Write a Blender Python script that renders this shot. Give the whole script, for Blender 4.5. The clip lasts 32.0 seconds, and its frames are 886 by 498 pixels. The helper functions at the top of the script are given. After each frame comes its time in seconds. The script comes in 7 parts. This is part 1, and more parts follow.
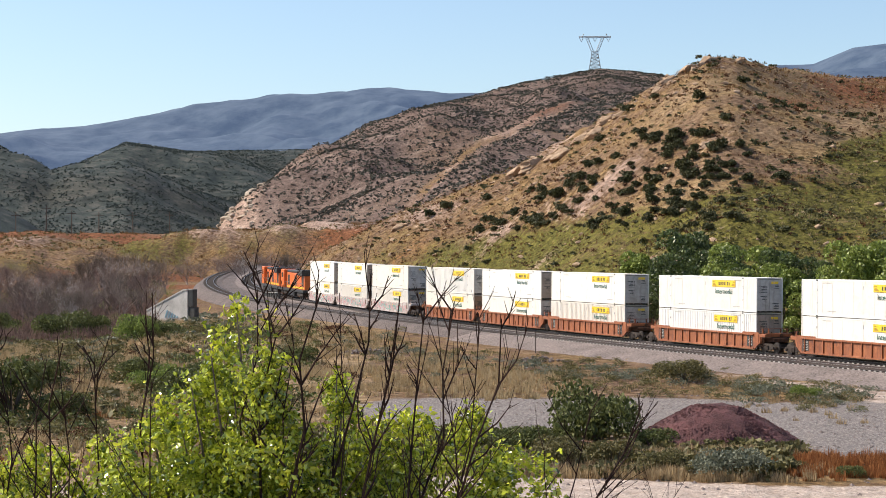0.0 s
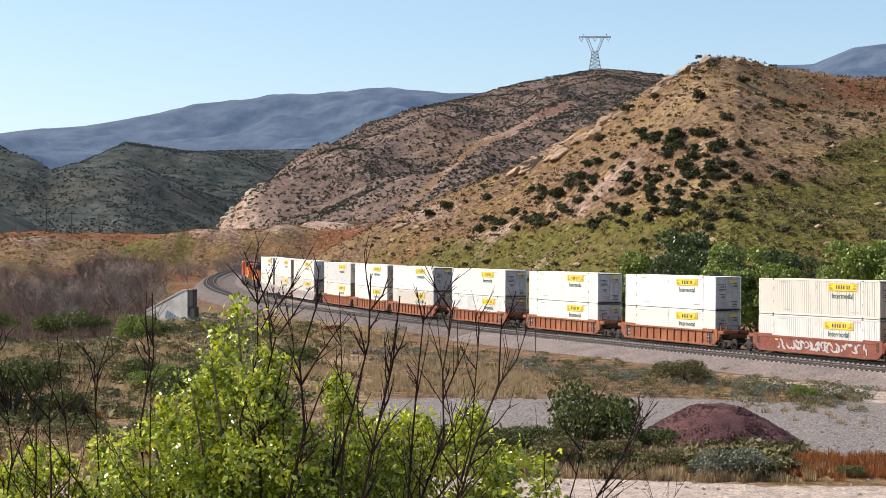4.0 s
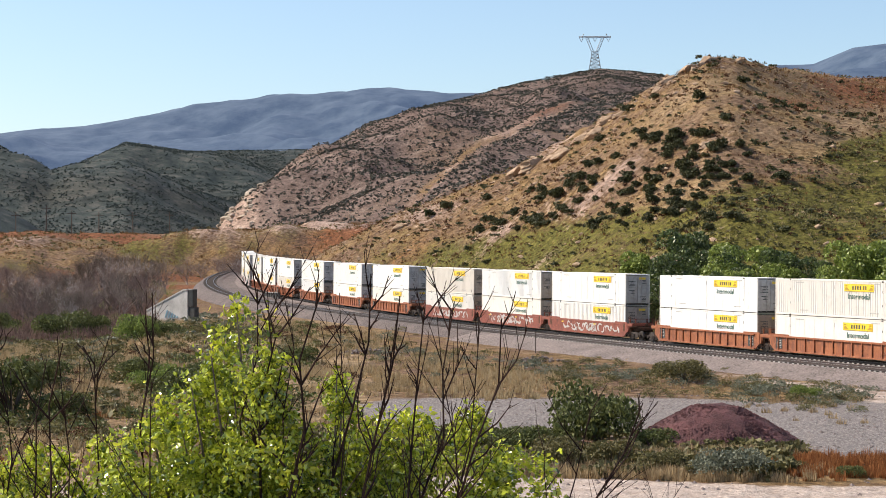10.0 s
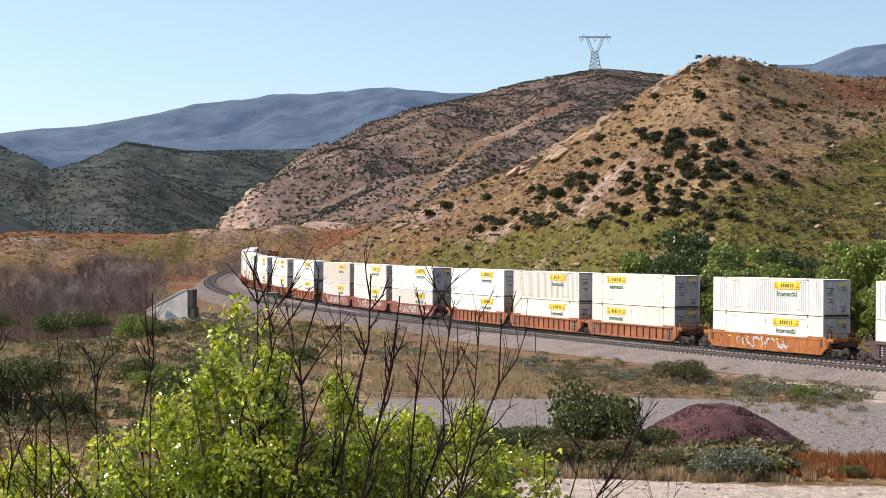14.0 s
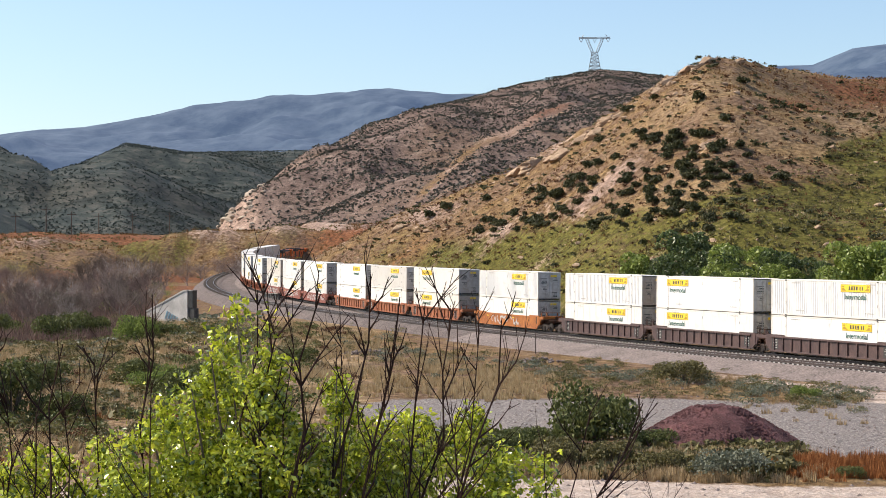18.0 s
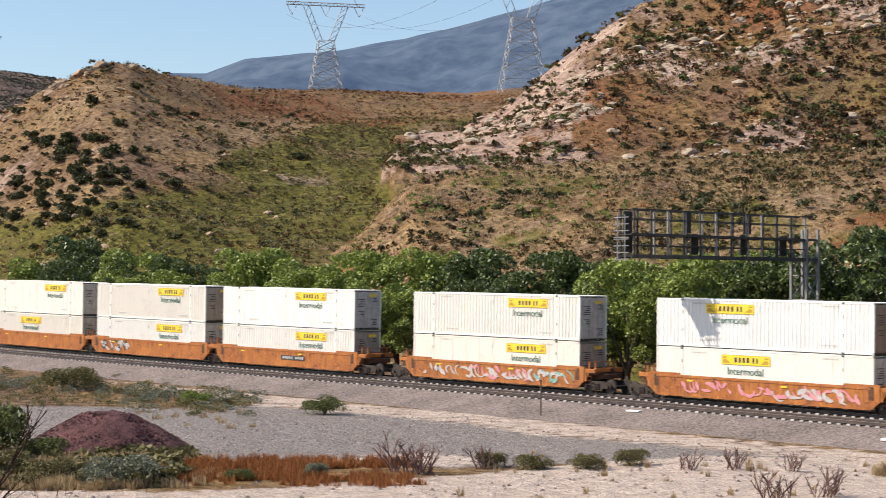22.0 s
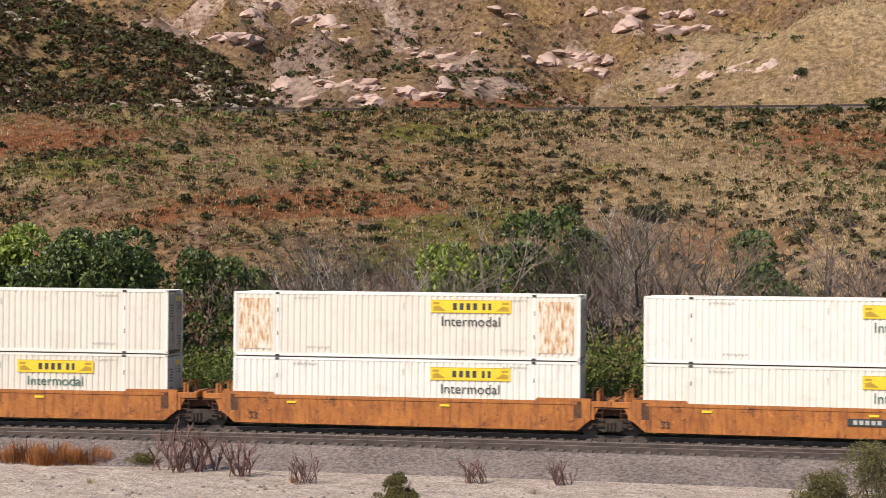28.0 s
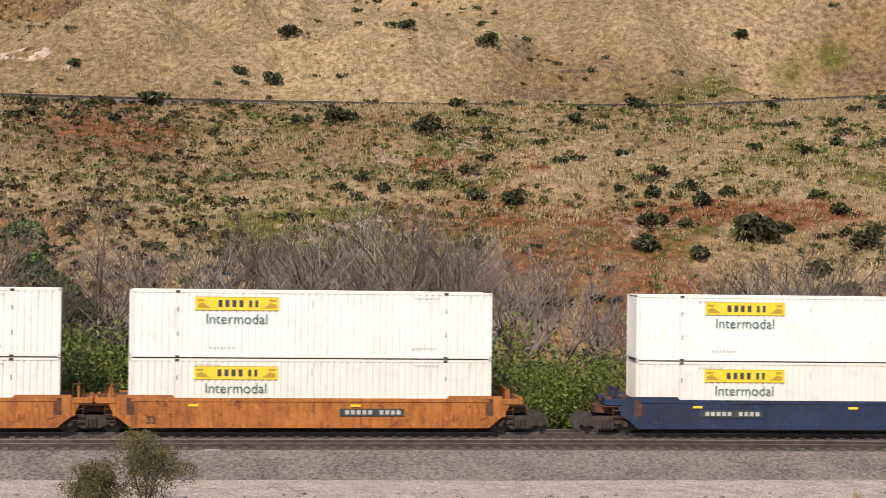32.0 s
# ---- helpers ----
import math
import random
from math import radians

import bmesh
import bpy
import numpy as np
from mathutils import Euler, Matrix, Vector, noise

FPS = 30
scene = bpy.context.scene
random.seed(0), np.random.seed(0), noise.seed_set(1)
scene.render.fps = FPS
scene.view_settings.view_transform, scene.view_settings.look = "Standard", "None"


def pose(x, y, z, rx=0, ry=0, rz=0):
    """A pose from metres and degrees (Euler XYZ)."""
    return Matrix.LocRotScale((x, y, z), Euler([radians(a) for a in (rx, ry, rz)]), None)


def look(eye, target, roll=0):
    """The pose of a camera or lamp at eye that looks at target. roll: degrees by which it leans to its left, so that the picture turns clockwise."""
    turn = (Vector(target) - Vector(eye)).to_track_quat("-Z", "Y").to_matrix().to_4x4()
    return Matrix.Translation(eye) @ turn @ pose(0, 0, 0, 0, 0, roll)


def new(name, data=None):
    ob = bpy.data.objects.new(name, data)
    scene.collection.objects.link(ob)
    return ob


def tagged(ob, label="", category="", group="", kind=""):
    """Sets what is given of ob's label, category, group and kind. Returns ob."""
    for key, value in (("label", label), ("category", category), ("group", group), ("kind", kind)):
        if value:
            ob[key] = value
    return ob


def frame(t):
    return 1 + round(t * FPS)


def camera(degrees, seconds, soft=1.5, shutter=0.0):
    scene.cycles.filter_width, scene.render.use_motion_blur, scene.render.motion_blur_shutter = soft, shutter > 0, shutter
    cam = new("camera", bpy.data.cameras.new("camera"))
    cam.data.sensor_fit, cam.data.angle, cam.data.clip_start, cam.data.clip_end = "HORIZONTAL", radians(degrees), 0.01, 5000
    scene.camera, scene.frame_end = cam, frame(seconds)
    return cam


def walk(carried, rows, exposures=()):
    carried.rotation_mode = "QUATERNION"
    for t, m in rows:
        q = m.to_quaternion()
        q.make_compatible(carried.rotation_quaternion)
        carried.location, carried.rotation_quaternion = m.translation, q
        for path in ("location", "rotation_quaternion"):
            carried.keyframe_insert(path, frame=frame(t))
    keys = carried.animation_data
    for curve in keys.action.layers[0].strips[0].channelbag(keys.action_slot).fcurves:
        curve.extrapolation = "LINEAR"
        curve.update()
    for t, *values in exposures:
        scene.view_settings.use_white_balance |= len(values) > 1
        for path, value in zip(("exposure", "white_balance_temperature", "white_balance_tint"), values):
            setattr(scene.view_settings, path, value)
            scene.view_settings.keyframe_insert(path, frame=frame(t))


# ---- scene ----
EYE = (0.0, 0.0, 7.86)
cam = camera(27.53, 32.0, soft=0.85, shutter=0.12)
ROWS = [
    (0, 0, 1.186, 0.03),
    (17, 0, 1.186, 0.03),
    (17.5, 0.006, 1.189, 0.018),
    (18, 0.004, 1.212, -0.001),
    (18.5, 0.032, 1.206, 0.017),
    (19, 0.306, 1.263, 0.008),
    (19.5, 2.811, 1.371, 0.088),
    (20, 5.387, 1.398, 0.017),
    (20.5, 7.564, 1.443, 0.061),
    (21, 10.756, 1.454, 0.08),
    (21.5, 14.739, 1.446, 0.071),
    (22, 19.084, 1.407, 0.061),
    (22.5, 24.427, 1.341, 0.032),
    (23, 29.739, 1.261, -0.026),
    (23.5, 35.556, 1.167, -0.048),
    (24, 39.839, 1.064, -0.051),
    (24.5, 43.873, 0.964, -0.03),
    (25, 47.815, 0.869, -0.051),
    (25.5, 51.749, 0.784, 0.001),
    (27.5, 63.001, 0.569, -0.19),
    (28, 65.434, 0.523, -0.146),
    (28.5, 68.259, 0.492, -0.111),
    (29, 71.112, 0.444, -0.052),
    (29.5, 73.984, 0.385, -0.088),
    (30, 76.808, 0.337, -0.025),
    (30.5, 79.724, 0.295, 0.016),
    (31, 82.687, 0.269, 0.143),
    (31.5, 85.519, 0.229, 0.155),
    (32, 88.207, 0.244, 0.203),
]


def aimed(yaw, pitch, roll):
    a, e = radians(yaw), radians(pitch)
    way = Vector((math.sin(a) * math.cos(e), math.cos(a) * math.cos(e), math.sin(e)))
    return look(EYE, Vector(EYE) + way * 100, roll)


walk(cam, [(t, aimed(y, p, r)) for t, y, p, r in ROWS], [(0, 0.46), (14, 0.47), (19, 0.5), (21, 0.44), (23, 0.25), (25, -0.2), (28, 0.06), (32, -0.01)])

# ---- light: clear late-morning sun from the front left, deep blue sky
SUN_AZ, SUN_EL = 165.0, 43.0
sun_way = Vector((math.cos(radians(SUN_AZ)) * math.cos(radians(SUN_EL)), math.sin(radians(SUN_AZ)) * math.cos(radians(SUN_EL)), math.sin(radians(SUN_EL))))
world = bpy.data.worlds.new("sky")
scene.world = world
world.use_nodes = True
wn = world.node_tree.nodes
sky = wn.new("ShaderNodeTexSky")
sky.sky_type, sky.sun_disc = "NISHITA", False
sky.sun_elevation, sky.sun_rotation = radians(SUN_EL), radians(90 - SUN_AZ)
sky.air_density, sky.dust_density, sky.ozone_density = 1.0, 0.9, 2.2
world.node_tree.links.new(sky.outputs[0], wn["Background"].inputs[0])
wn["Background"].inputs[1].default_value = 0.125
sun = new("sun", bpy.data.lights.new("sun", "SUN"))
sun.data.energy, sun.data.angle, sun.data.color = 4.9, radians(0.53), (1.0, 0.90, 0.765)
sun.matrix_world = look(sun_way * 100, (0, 0, 0))


# ---- materials
def material(name, rough=0.8, metal=0.0):
    m = bpy.data.materials.new(name)
    m.use_nodes = True
    b = m.node_tree.nodes["Principled BSDF"]
    b.inputs["Roughness"].default_value, b.inputs["Metallic"].default_value = rough, metal
    return m, m.node_tree.nodes, m.node_tree.links, b


def noise_node(n, l, scale, detail=6.0, rough=0.6, coord="Object", dist=0.0):
    tc = n.new("ShaderNodeTexCoord") if coord != "World" else n.new("ShaderNodeNewGeometry")
    t = n.new("ShaderNodeTexNoise")
    t.inputs["Scale"].default_value, t.inputs["Detail"].default_value, t.inputs["Roughness"].default_value = scale, detail, rough
    t.inputs["Distortion"].default_value = dist
    l.new(tc.outputs["Position" if coord == "World" else coord], t.inputs["Vector"])
    return t.outputs["Fac"]


def ramp(n, l, fac, stops):
    r = n.new("ShaderNodeValToRGB")
    e = r.color_ramp.elements
    while len(e) < len(stops):
        e.new(0.5)
    for k, (p, c) in zip(e, stops):
        k.position, k.color = p, (*c, 1)
    l.new(fac, r.inputs[0])
    return r.outputs[0]


def mixed(n, l, fac, a, b, kind="MIX"):
    m = n.new("ShaderNodeMix")
    m.data_type, m.blend_type = "RGBA", kind
    for s, v in ((0, fac), (6, a), (7, b)):
        if isinstance(v, (int, float)):
            m.inputs[s].default_value = v
        elif isinstance(v, tuple):
            m.inputs[s].default_value = (*v, 1)
        else:
            l.new(v, m.inputs[s])
    return m.outputs[2]


def bumped(n, l, b, fac, strength=0.3, dist=0.05):
    k = n.new("ShaderNodeBump")
    k.inputs["Strength"].default_value, k.inputs["Distance"].default_value = strength, dist
    l.new(fac, k.inputs["Height"])
    l.new(k.outputs[0], b.inputs["Normal"])


def worn(name, dark, light, rough=0.8, metal=0.0, scale=3.0, fine=40.0, bump=0.15, dist=0.01, coord="Object", rust=None, rust_at=0.62, grain=0.35):
    """Two tones at two scales, with optional rust patches."""
    m, n, l, b = material(name, rough, metal)
    big = noise_node(n, l, scale, 5, 0.6, coord)
    small = noise_node(n, l, fine, 3, 0.7, coord)
    c = ramp(n, l, big, [(0.36, dark), (0.64, light)])
    c = mixed(n, l, grain, c, ramp(n, l, small, [(0.36, dark), (0.64, light)]))
    if rust:
        spot = noise_node(n, l, scale * 2.3, 8, 0.75, coord, 0.4)
        c = mixed(n, l, ramp(n, l, spot, [(rust_at, (0, 0, 0)), (rust_at + 0.05, (1, 1, 1))]), c, rust)
    l.new(c, b.inputs["Base Color"])
    bumped(n, l, b, small, bump, dist)
    return m


def varied(name, a, b_, rough=0.7, by="object", fine=30.0, spread=0.5):
    """Colour varied from object to object or from island to island, with fine grain."""
    m, n, l, b = material(name, rough)
    if by == "object":
        f = n.new("ShaderNodeObjectInfo").outputs["Random"]
    else:
        f = n.new("ShaderNodeNewGeometry").outputs["Random Per Island"]
    c = ramp(n, l, f, [(0.0, a), (1.0, b_)])
    small = noise_node(n, l, fine, 3, 0.7)
    c = mixed(n, l, spread, c, ramp(n, l, small, [(0.3, (0.45, 0.45, 0.45)), (0.7, (1.25, 1.25, 1.25))]), "MULTIPLY")
    l.new(c, b.inputs["Base Color"])
    return m


def part(name, data, mat, parent=None, label=""):
    """Links a bmesh or mesh as one mesh object under a thing or a part."""
    if isinstance(data, bmesh.types.BMesh):
        me = bpy.data.meshes.new(name)
        data.to_mesh(me)
        data.free()
    else:
        me = data
    if mat is not None and not me.materials:
        me.materials.append(mat)
    ob = new(name, me)
    if parent is not None:
        ob.parent = parent
    return tagged(ob, label)


def box(bm, x0, x1, y0, y1, z0, z1, bevel=0.0):
    v = [bm.verts.new((x, y, z)) for z in (z0, z1) for y in (y0, y1) for x in (x0, x1)]
    fs = [bm.faces.new([v[i] for i in q]) for q in ((0, 2, 3, 1), (4, 5, 7, 6), (0, 1, 5, 4), (2, 6, 7, 3), (0, 4, 6, 2), (1, 3, 7, 5))]
    if bevel:
        bmesh.ops.bevel(bm, geom=list({e for f in fs for e in f.edges}), offset=bevel, segments=1, affect="EDGES")
    return bm


def boxed(x0, x1, y0, y1, z0, z1, bevel=0.0):
    return box(bmesh.new(), x0, x1, y0, y1, z0, z1, bevel)


def rod(bm, a, b, r0, r1=None, sides=6):
    a, b = Vector(a), Vector(b)
    r1 = r0 if r1 is None else r1
    q = (b - a).to_track_quat("Z", "Y")
    rings = []
    for p, r in ((a, r0), (b, r1)):
        rings.append([bm.verts.new(p + q @ Vector((r * math.cos(k * math.tau / sides), r * math.sin(k * math.tau / sides), 0))) for k in range(sides)])
    for k in range(sides):
        bm.faces.new((rings[0][k], rings[0][(k + 1) % sides], rings[1][(k + 1) % sides], rings[1][k]))
    bm.faces.new(rings[0][::-1]), bm.faces.new(rings[1])
    return bm


def tube(bm, pts, radii, sides=5):
    """One bent, tapered stem through several points."""
    rings = []
    for k, (p, r) in enumerate(zip(pts, radii)):
        q = (pts[min(k + 1, len(pts) - 1)] - pts[max(k - 1, 0)]).to_track_quat("Z", "Y")
        rings.append([bm.verts.new(p + q @ Vector((r * math.cos(j * math.tau / sides), r * math.sin(j * math.tau / sides), 0))) for j in range(sides)])
    for a, b in zip(rings, rings[1:]):
        for j in range(sides):
            bm.faces.new((a[j], a[(j + 1) % sides], b[(j + 1) % sides], b[j]))
    bm.faces.new(rings[0][::-1]), bm.faces.new(rings[-1])
    return bm


def prism(bm, outline, y0, y1):
    """Extrudes an outline in x and z from y0 to y1."""
    a = [bm.verts.new((x, y0, z)) for x, z in outline]
    b = [bm.verts.new((x, y1, z)) for x, z in outline]
    n = len(outline)
    bm.faces.new(a), bm.faces.new(b[::-1])
    for k in range(n):
        bm.faces.new((a[k], b[k], b[(k + 1) % n], a[(k + 1) % n]))
    bmesh.ops.recalc_face_normals(bm, faces=bm.faces)
    return bm


def mesh_from(name, verts, faces, mat, smooth=False):
    """A mesh from numpy arrays: verts n x 3, faces m x 3 or m x 4."""
    me = bpy.data.meshes.new(name)
    verts, faces = np.asarray(verts, np.float32), np.asarray(faces, np.int32)
    k = faces.shape[1]
    me.vertices.add(len(verts)), me.loops.add(faces.size), me.polygons.add(len(faces))
    me.vertices.foreach_set("co", verts.ravel())
    me.loops.foreach_set("vertex_index", faces.ravel())
    me.polygons.foreach_set("loop_start", np.arange(0, faces.size, k, dtype=np.int32))
    me.polygons.foreach_set("use_smooth", np.full(len(faces), smooth))
    me.update(calc_edges=True)
    me.materials.append(mat)
    return me


# ---- the track: one gentle left curve, a straight, then a long right curve up the grade
S0, DS = -110.0, 30.0
KAPPA = np.array([0.333, 0.331, 0.328, 0.326, 0.324, 0.328, 0.283, 0.103, 0.095, -0.082, -0.111, -0.091, -0.154, -0.071, -0.127, -0.153, -0.157, -0.152, -0.141, -0.133, -0.143, -0.174, -0.216]) * 0.01
RUN = np.arange(-560.0, 860.1, 1.0)
_k = np.where(RUN < -150, 0, np.interp(RUN, S0 + DS * np.arange(23), KAPPA))
HEAD = np.concatenate([[0], np.cumsum((_k[1:] + _k[:-1]) / 2)])
HEAD += 1.69037 - np.interp(0, RUN, HEAD)
_m = (HEAD[1:] + HEAD[:-1]) / 2
TX = np.concatenate([[0], np.cumsum(np.cos(_m))])
TY = np.concatenate([[0], np.cumsum(np.sin(_m))])
TX += 81.73 - np.interp(0, RUN, TX)
TY += -5.45 - np.interp(0, RUN, TY)
_s = np.clip(RUN, -120, 560) / 100
TZ = 0.91956 * _s + 0.30948 * _s**2 + (RUN - _s * 100) * np.where(RUN > 0, 0.02, 0.002)


def rail_at(s, off=0.0):
    """Place and heading on the track s metres along it, off metres to its left."""
    h = np.interp(s, RUN, HEAD)
    return np.interp(s, RUN, TX) - np.sin(h) * off, np.interp(s, RUN, TY) + np.cos(h) * off, np.interp(s, RUN, TZ), h


# ---- smooth noise on the plan
def lattice(seed):
    return np.random.default_rng(seed).random((256, 256))


_lat = [lattice(k) for k in range(6)]


def value_noise(x, y, scale, seed=0):
    g = _lat[seed % 6]
    u, v = x / scale + 37.1 * seed, y / scale + 11.7 * seed
    i, j = np.floor(u).astype(int), np.floor(v).astype(int)
    a, b = u - i, v - j
    a, b = a * a * (3 - 2 * a), b * b * (3 - 2 * b)
    i0, i1, j0, j1 = (i & 255) << 8, ((i + 1) & 255) << 8, j & 255, (j + 1) & 255
    return (g.take(i0 + j0) * (1 - a) + g.take(i1 + j0) * a) * (1 - b) + (g.take(i0 + j1) * (1 - a) + g.take(i1 + j1) * a) * b


def fbm(x, y, scale, seed=0, octaves=4, gain=0.5):
    t, amp, tot = 0, 1, 0
    for k in range(octaves):
        t, tot = t + amp * (value_noise(x, y, scale / 2**k, seed + k) - 0.5), tot + amp
        amp *= gain
    return t / tot * 2


# ---- relief: ridges seen from the lookout, each a line of bearing, height angle and distance, with its foot
def step(x, a, b):
    t = np.clip((x - a) / (b - a), 0, 1)
    return t * t * (3 - 2 * t)


def ridge(az, r, bearing, angle, dist, foot, foot_z, power=1.0, back=0.35, rough=0.0, rough_scale=40.0, seed=0):
    az, r = np.broadcast_arrays(np.asarray(az, float), np.asarray(r, float))
    out = np.full(az.shape, -99.0)
    at = (az >= bearing[0]) & (az <= bearing[-1])
    at &= r >= np.interp(az, bearing, foot)
    if not at.any():
        return out
    az, r = az[at], r[at]
    z0 = np.broadcast_to(foot_z, out.shape)[at]
    R = np.interp(az, bearing, dist)
    top = EYE[2] + R * np.tan(np.radians(np.interp(az, bearing, angle)))
    rf = np.interp(az, bearing, foot)
    t = np.clip((r - rf) / (R - rf), 0, 1)
    z = np.where(r <= R, z0 + (top - z0) * t**power, top - (r - R) * back)
    if rough:
        x, y = r * np.sin(np.radians(az)), r * np.cos(np.radians(az))
        swell = fbm(x, y, rough_scale, seed, 5, 0.55)
        gully = 1 - np.abs(fbm(x, y, rough_scale * 1.7, seed + 2, 3))
        env = np.clip(t * 4, 0, 1) * (1 - 0.88 * t**5)
        z = z + env * rough * (swell * 1.2 + (gully - 0.75) * 1.0)
    out[at] = z
    return out


FOOT_AZ = [-20, -5, 0, 5, 10, 16, 25, 35, 45, 60, 75, 90, 104, 120]
FOOT_R = [450, 400, 320, 255, 215, 190, 165, 155, 148, 140, 135, 132, 135, 150]


def grade(y):
    return np.interp(y, [-400, -100, 0, 100, 200, 300, 400, 500, 900, 2000, 5000], [-2.5, -0.6, 0.05, 1.4, 3.5, 5.8, 8.2, 10, 14, 24, 40])


def beside(x, y):
    """Metres to the left of the track's centre line (negative: to its right), for places in front of the far curve."""
    xt = np.interp(y, TY, TX)
    return (xt - x) * 0.93


def elev(z, r):
    return np.degrees(np.arctan2(z - EYE[2], r))


PINK_AT = ((61.2, 5.6), (62.9, 5.6), (64.4, 5.5), (69.4, 6.5), (70.4, 6.3), (65.6, 6.6), (62.2, 7.3), (71.6, 7.7), (73.0, 7.6), (58.6, 7.0), (60.4, 7.9), (73.2, 5.7), (74.6, 6.0), (66.8, 5.6), (56.4, 7.4))


def near_pink(a, e):
    d = np.min([np.hypot((a - p) * 0.8, (e - q) * 2.6) for p, q in PINK_AT], 0)
    return step(d, 1.2, 0.5)


def russet(a, e):
    """Where orange-brown dry weeds cover the terrace slope."""
    d = np.minimum(np.hypot((a - 60.5) / 6.5, (e - 1.75) / 0.6), np.hypot((a - 53.0) / 3.2, (e - 4.0) / 0.5))
    d = np.minimum(d, np.hypot((a - 89.8) / 2.3, (e - 3.1) / 0.22))
    d = np.minimum(d, np.hypot((a - 97.6) / 3.6, (e - 1.55) / 0.32))
    d = np.minimum(d, np.hypot((a - 40.0) / 4.0, (e - 3.9) / 0.35))
    return np.minimum(np.minimum(1.0, step(d, 1.25, 0.6)), 1.0) + step(np.hypot((a - 35.5) / 4.0, (e - 1.5) / 0.5), 1.2, 0.6) * 0.7


SPUR_AZ, SPUR_EL = [-1.6, -1.24, -0.61, 0.29, 1.18, 2.08, 2.97, 3.87, 4.58, 7], [1.2, 2.31, 2.9, 3.74, 4.46, 4.78, 5.28, 5.59, 5.86, 6.2]


def relief(az, r):
    x, y = r * np.sin(np.radians(az)), r * np.cos(np.radians(az))
    off = beside(x, y)
    base = grade(y) - 1.0
    base = base + fbm(x, y, 14, 1, 3) * 0.25 * step(np.abs(off), 9, 16)
    # low ground of the wash, left of the line
    base = base - 3.0 * step(off, 26, 60) * step(y, 150, 260)
    base = base - 1.6 * step(-off, 7, 16)
    # the roadside bank on which the lookout stands
    base = np.maximum(base, np.interp(r, [0, 6, 14, 30, 48], [6.2, 6.1, 4.2, 1.2, -3]))
    f = np.interp(az, FOOT_AZ, FOOT_R)
    fz = grade(f * np.cos(np.radians(az))) - 2.6
    layers = [base]
    layers += [base - 50, base - 50]
    layers.append(ridge(az, r, [-20, -14, -13, -12.25, -10, -8.1, -4.4, 0, 4], [5.2, 4.4, 3.75, 3.3, 4.42, 4.19, 4.31, 3.6, 2], [3000, 2700, 2500, 2500, 2700, 2700, 2800, 2800, 2800], [1500, 1500, 1500, 1500, 1500, 1600, 1800, 2000, 2000], 40, 0.9, 0.25, 45, 330, 2))
    layers.append(ridge(az, r, [-7.6, -6.93, -5.96, -4.4, -2.4, -0.1, 2.4, 5.1, 6.9, 9, 14], [0.5, 1.95, 2.9, 4.06, 5.14, 5.77, 6.21, 6.76, 6.66, 5.6, 4], [1150, 1200, 1300, 1450, 1550, 1650, 1750, 1800, 1800, 1800, 1800], [900, 850, 820, 800, 780, 760, 740, 720, 700, 700, 700], 16, 0.85, 0.3, 34, 170, 0))
    h1b = [-5.5, -4, -1.5, 0.3, 2.1, 3.9, 5.5, 7.1, 8.3, 9.2, 10.6, 12.3, 14.6, 16.4, 20, 21.5, 25, 30]
    h1e = [-0.2, 0.93, 2.27, 2.9, 3.7, 4.77, 5.65, 6.6, 7.2, 7.2, 6.82, 6.47, 6.37, 6.4, 6.32, 6.5, 6.0, 4]
    h1r = [430, 430, 425, 415, 405, 395, 385, 380, 380, 385, 400, 430, 480, 520, 540, 540, 540, 540]
    layers.append(ridge(az, r, h1b, h1e, h1r, np.interp(h1b, FOOT_AZ, FOOT_R), fz, 0.92, 0.4, 4.5, 45, 1))
    layers.append(ridge(az, r, [17.1, 17.6, 19.4, 21.2, 22.2, 23.7, 24.9, 28, 35, 44, 50, 52.3, 54, 56.7, 58.5, 59.9, 61.5], [4.0, 5.0, 5.18, 6.07, 6.95, 8.2, 8.95, 10.4, 11.4, 11, 9.4, 8.66, 7.94, 7.29, 6.48, 5.2, 2], [370] * 7 + [390] * 5 + [370] * 5, [300, 290] + [285] * 13 + [300, 320], 28, 0.95, 0.45, 6, 42, 3))
    layers.append(ridge(az, r, [50, 55, 62, 70, 80, 90, 100], [8, 11, 12.3, 12.6, 11.5, 10.5, 9], [640] * 7, [320] * 7, 26, 0.9, 0.4, 26, 48, 4))
    layers.append(ridge(az, r, [70, 71.4, 74.3, 77.9, 82.3, 88, 96, 106, 125], [4, 5.0, 6.3, 7.2, 8.2, 9.4, 9.6, 10, 10], [400] * 9, [275] * 9, 26, 0.95, 0.35, 17, 46, 2))
    layers.append(ridge(az, r, [-22, -13, -9, -7, -4, -1.5, 0.5, 2], [1.65, 1.6, 1.62, 1.72, 1.85, 1.95, 1.9, 0.5], [640, 620, 600, 610, 600, 590, 580, 580], [500, 490, 500, 510, 500, 490, 480, 480], 8, 0.7, -0.012, 8, 30, 2))
    layers.append(ridge(az, r, [-24, -16, -13.9, -13.0, -12.5, -12], [3.2, 2.9, 2.55, 2.1, 1.7, 0.5], [900] * 6, [700] * 6, 22, 0.8, 0.3, 5, 60, 1))
    bb = [14.5, 16.4, 18.2, 21.7, 24.5, 30, 41.7, 50, 60, 75, 90, 96, 101, 125]
    be = [0.5, 1.83, 3.78, 4.1, 4.14, 4.36, 4.62, 4.84, 4.88, 4.86, 4.73, 4.7, 4.9, 5]
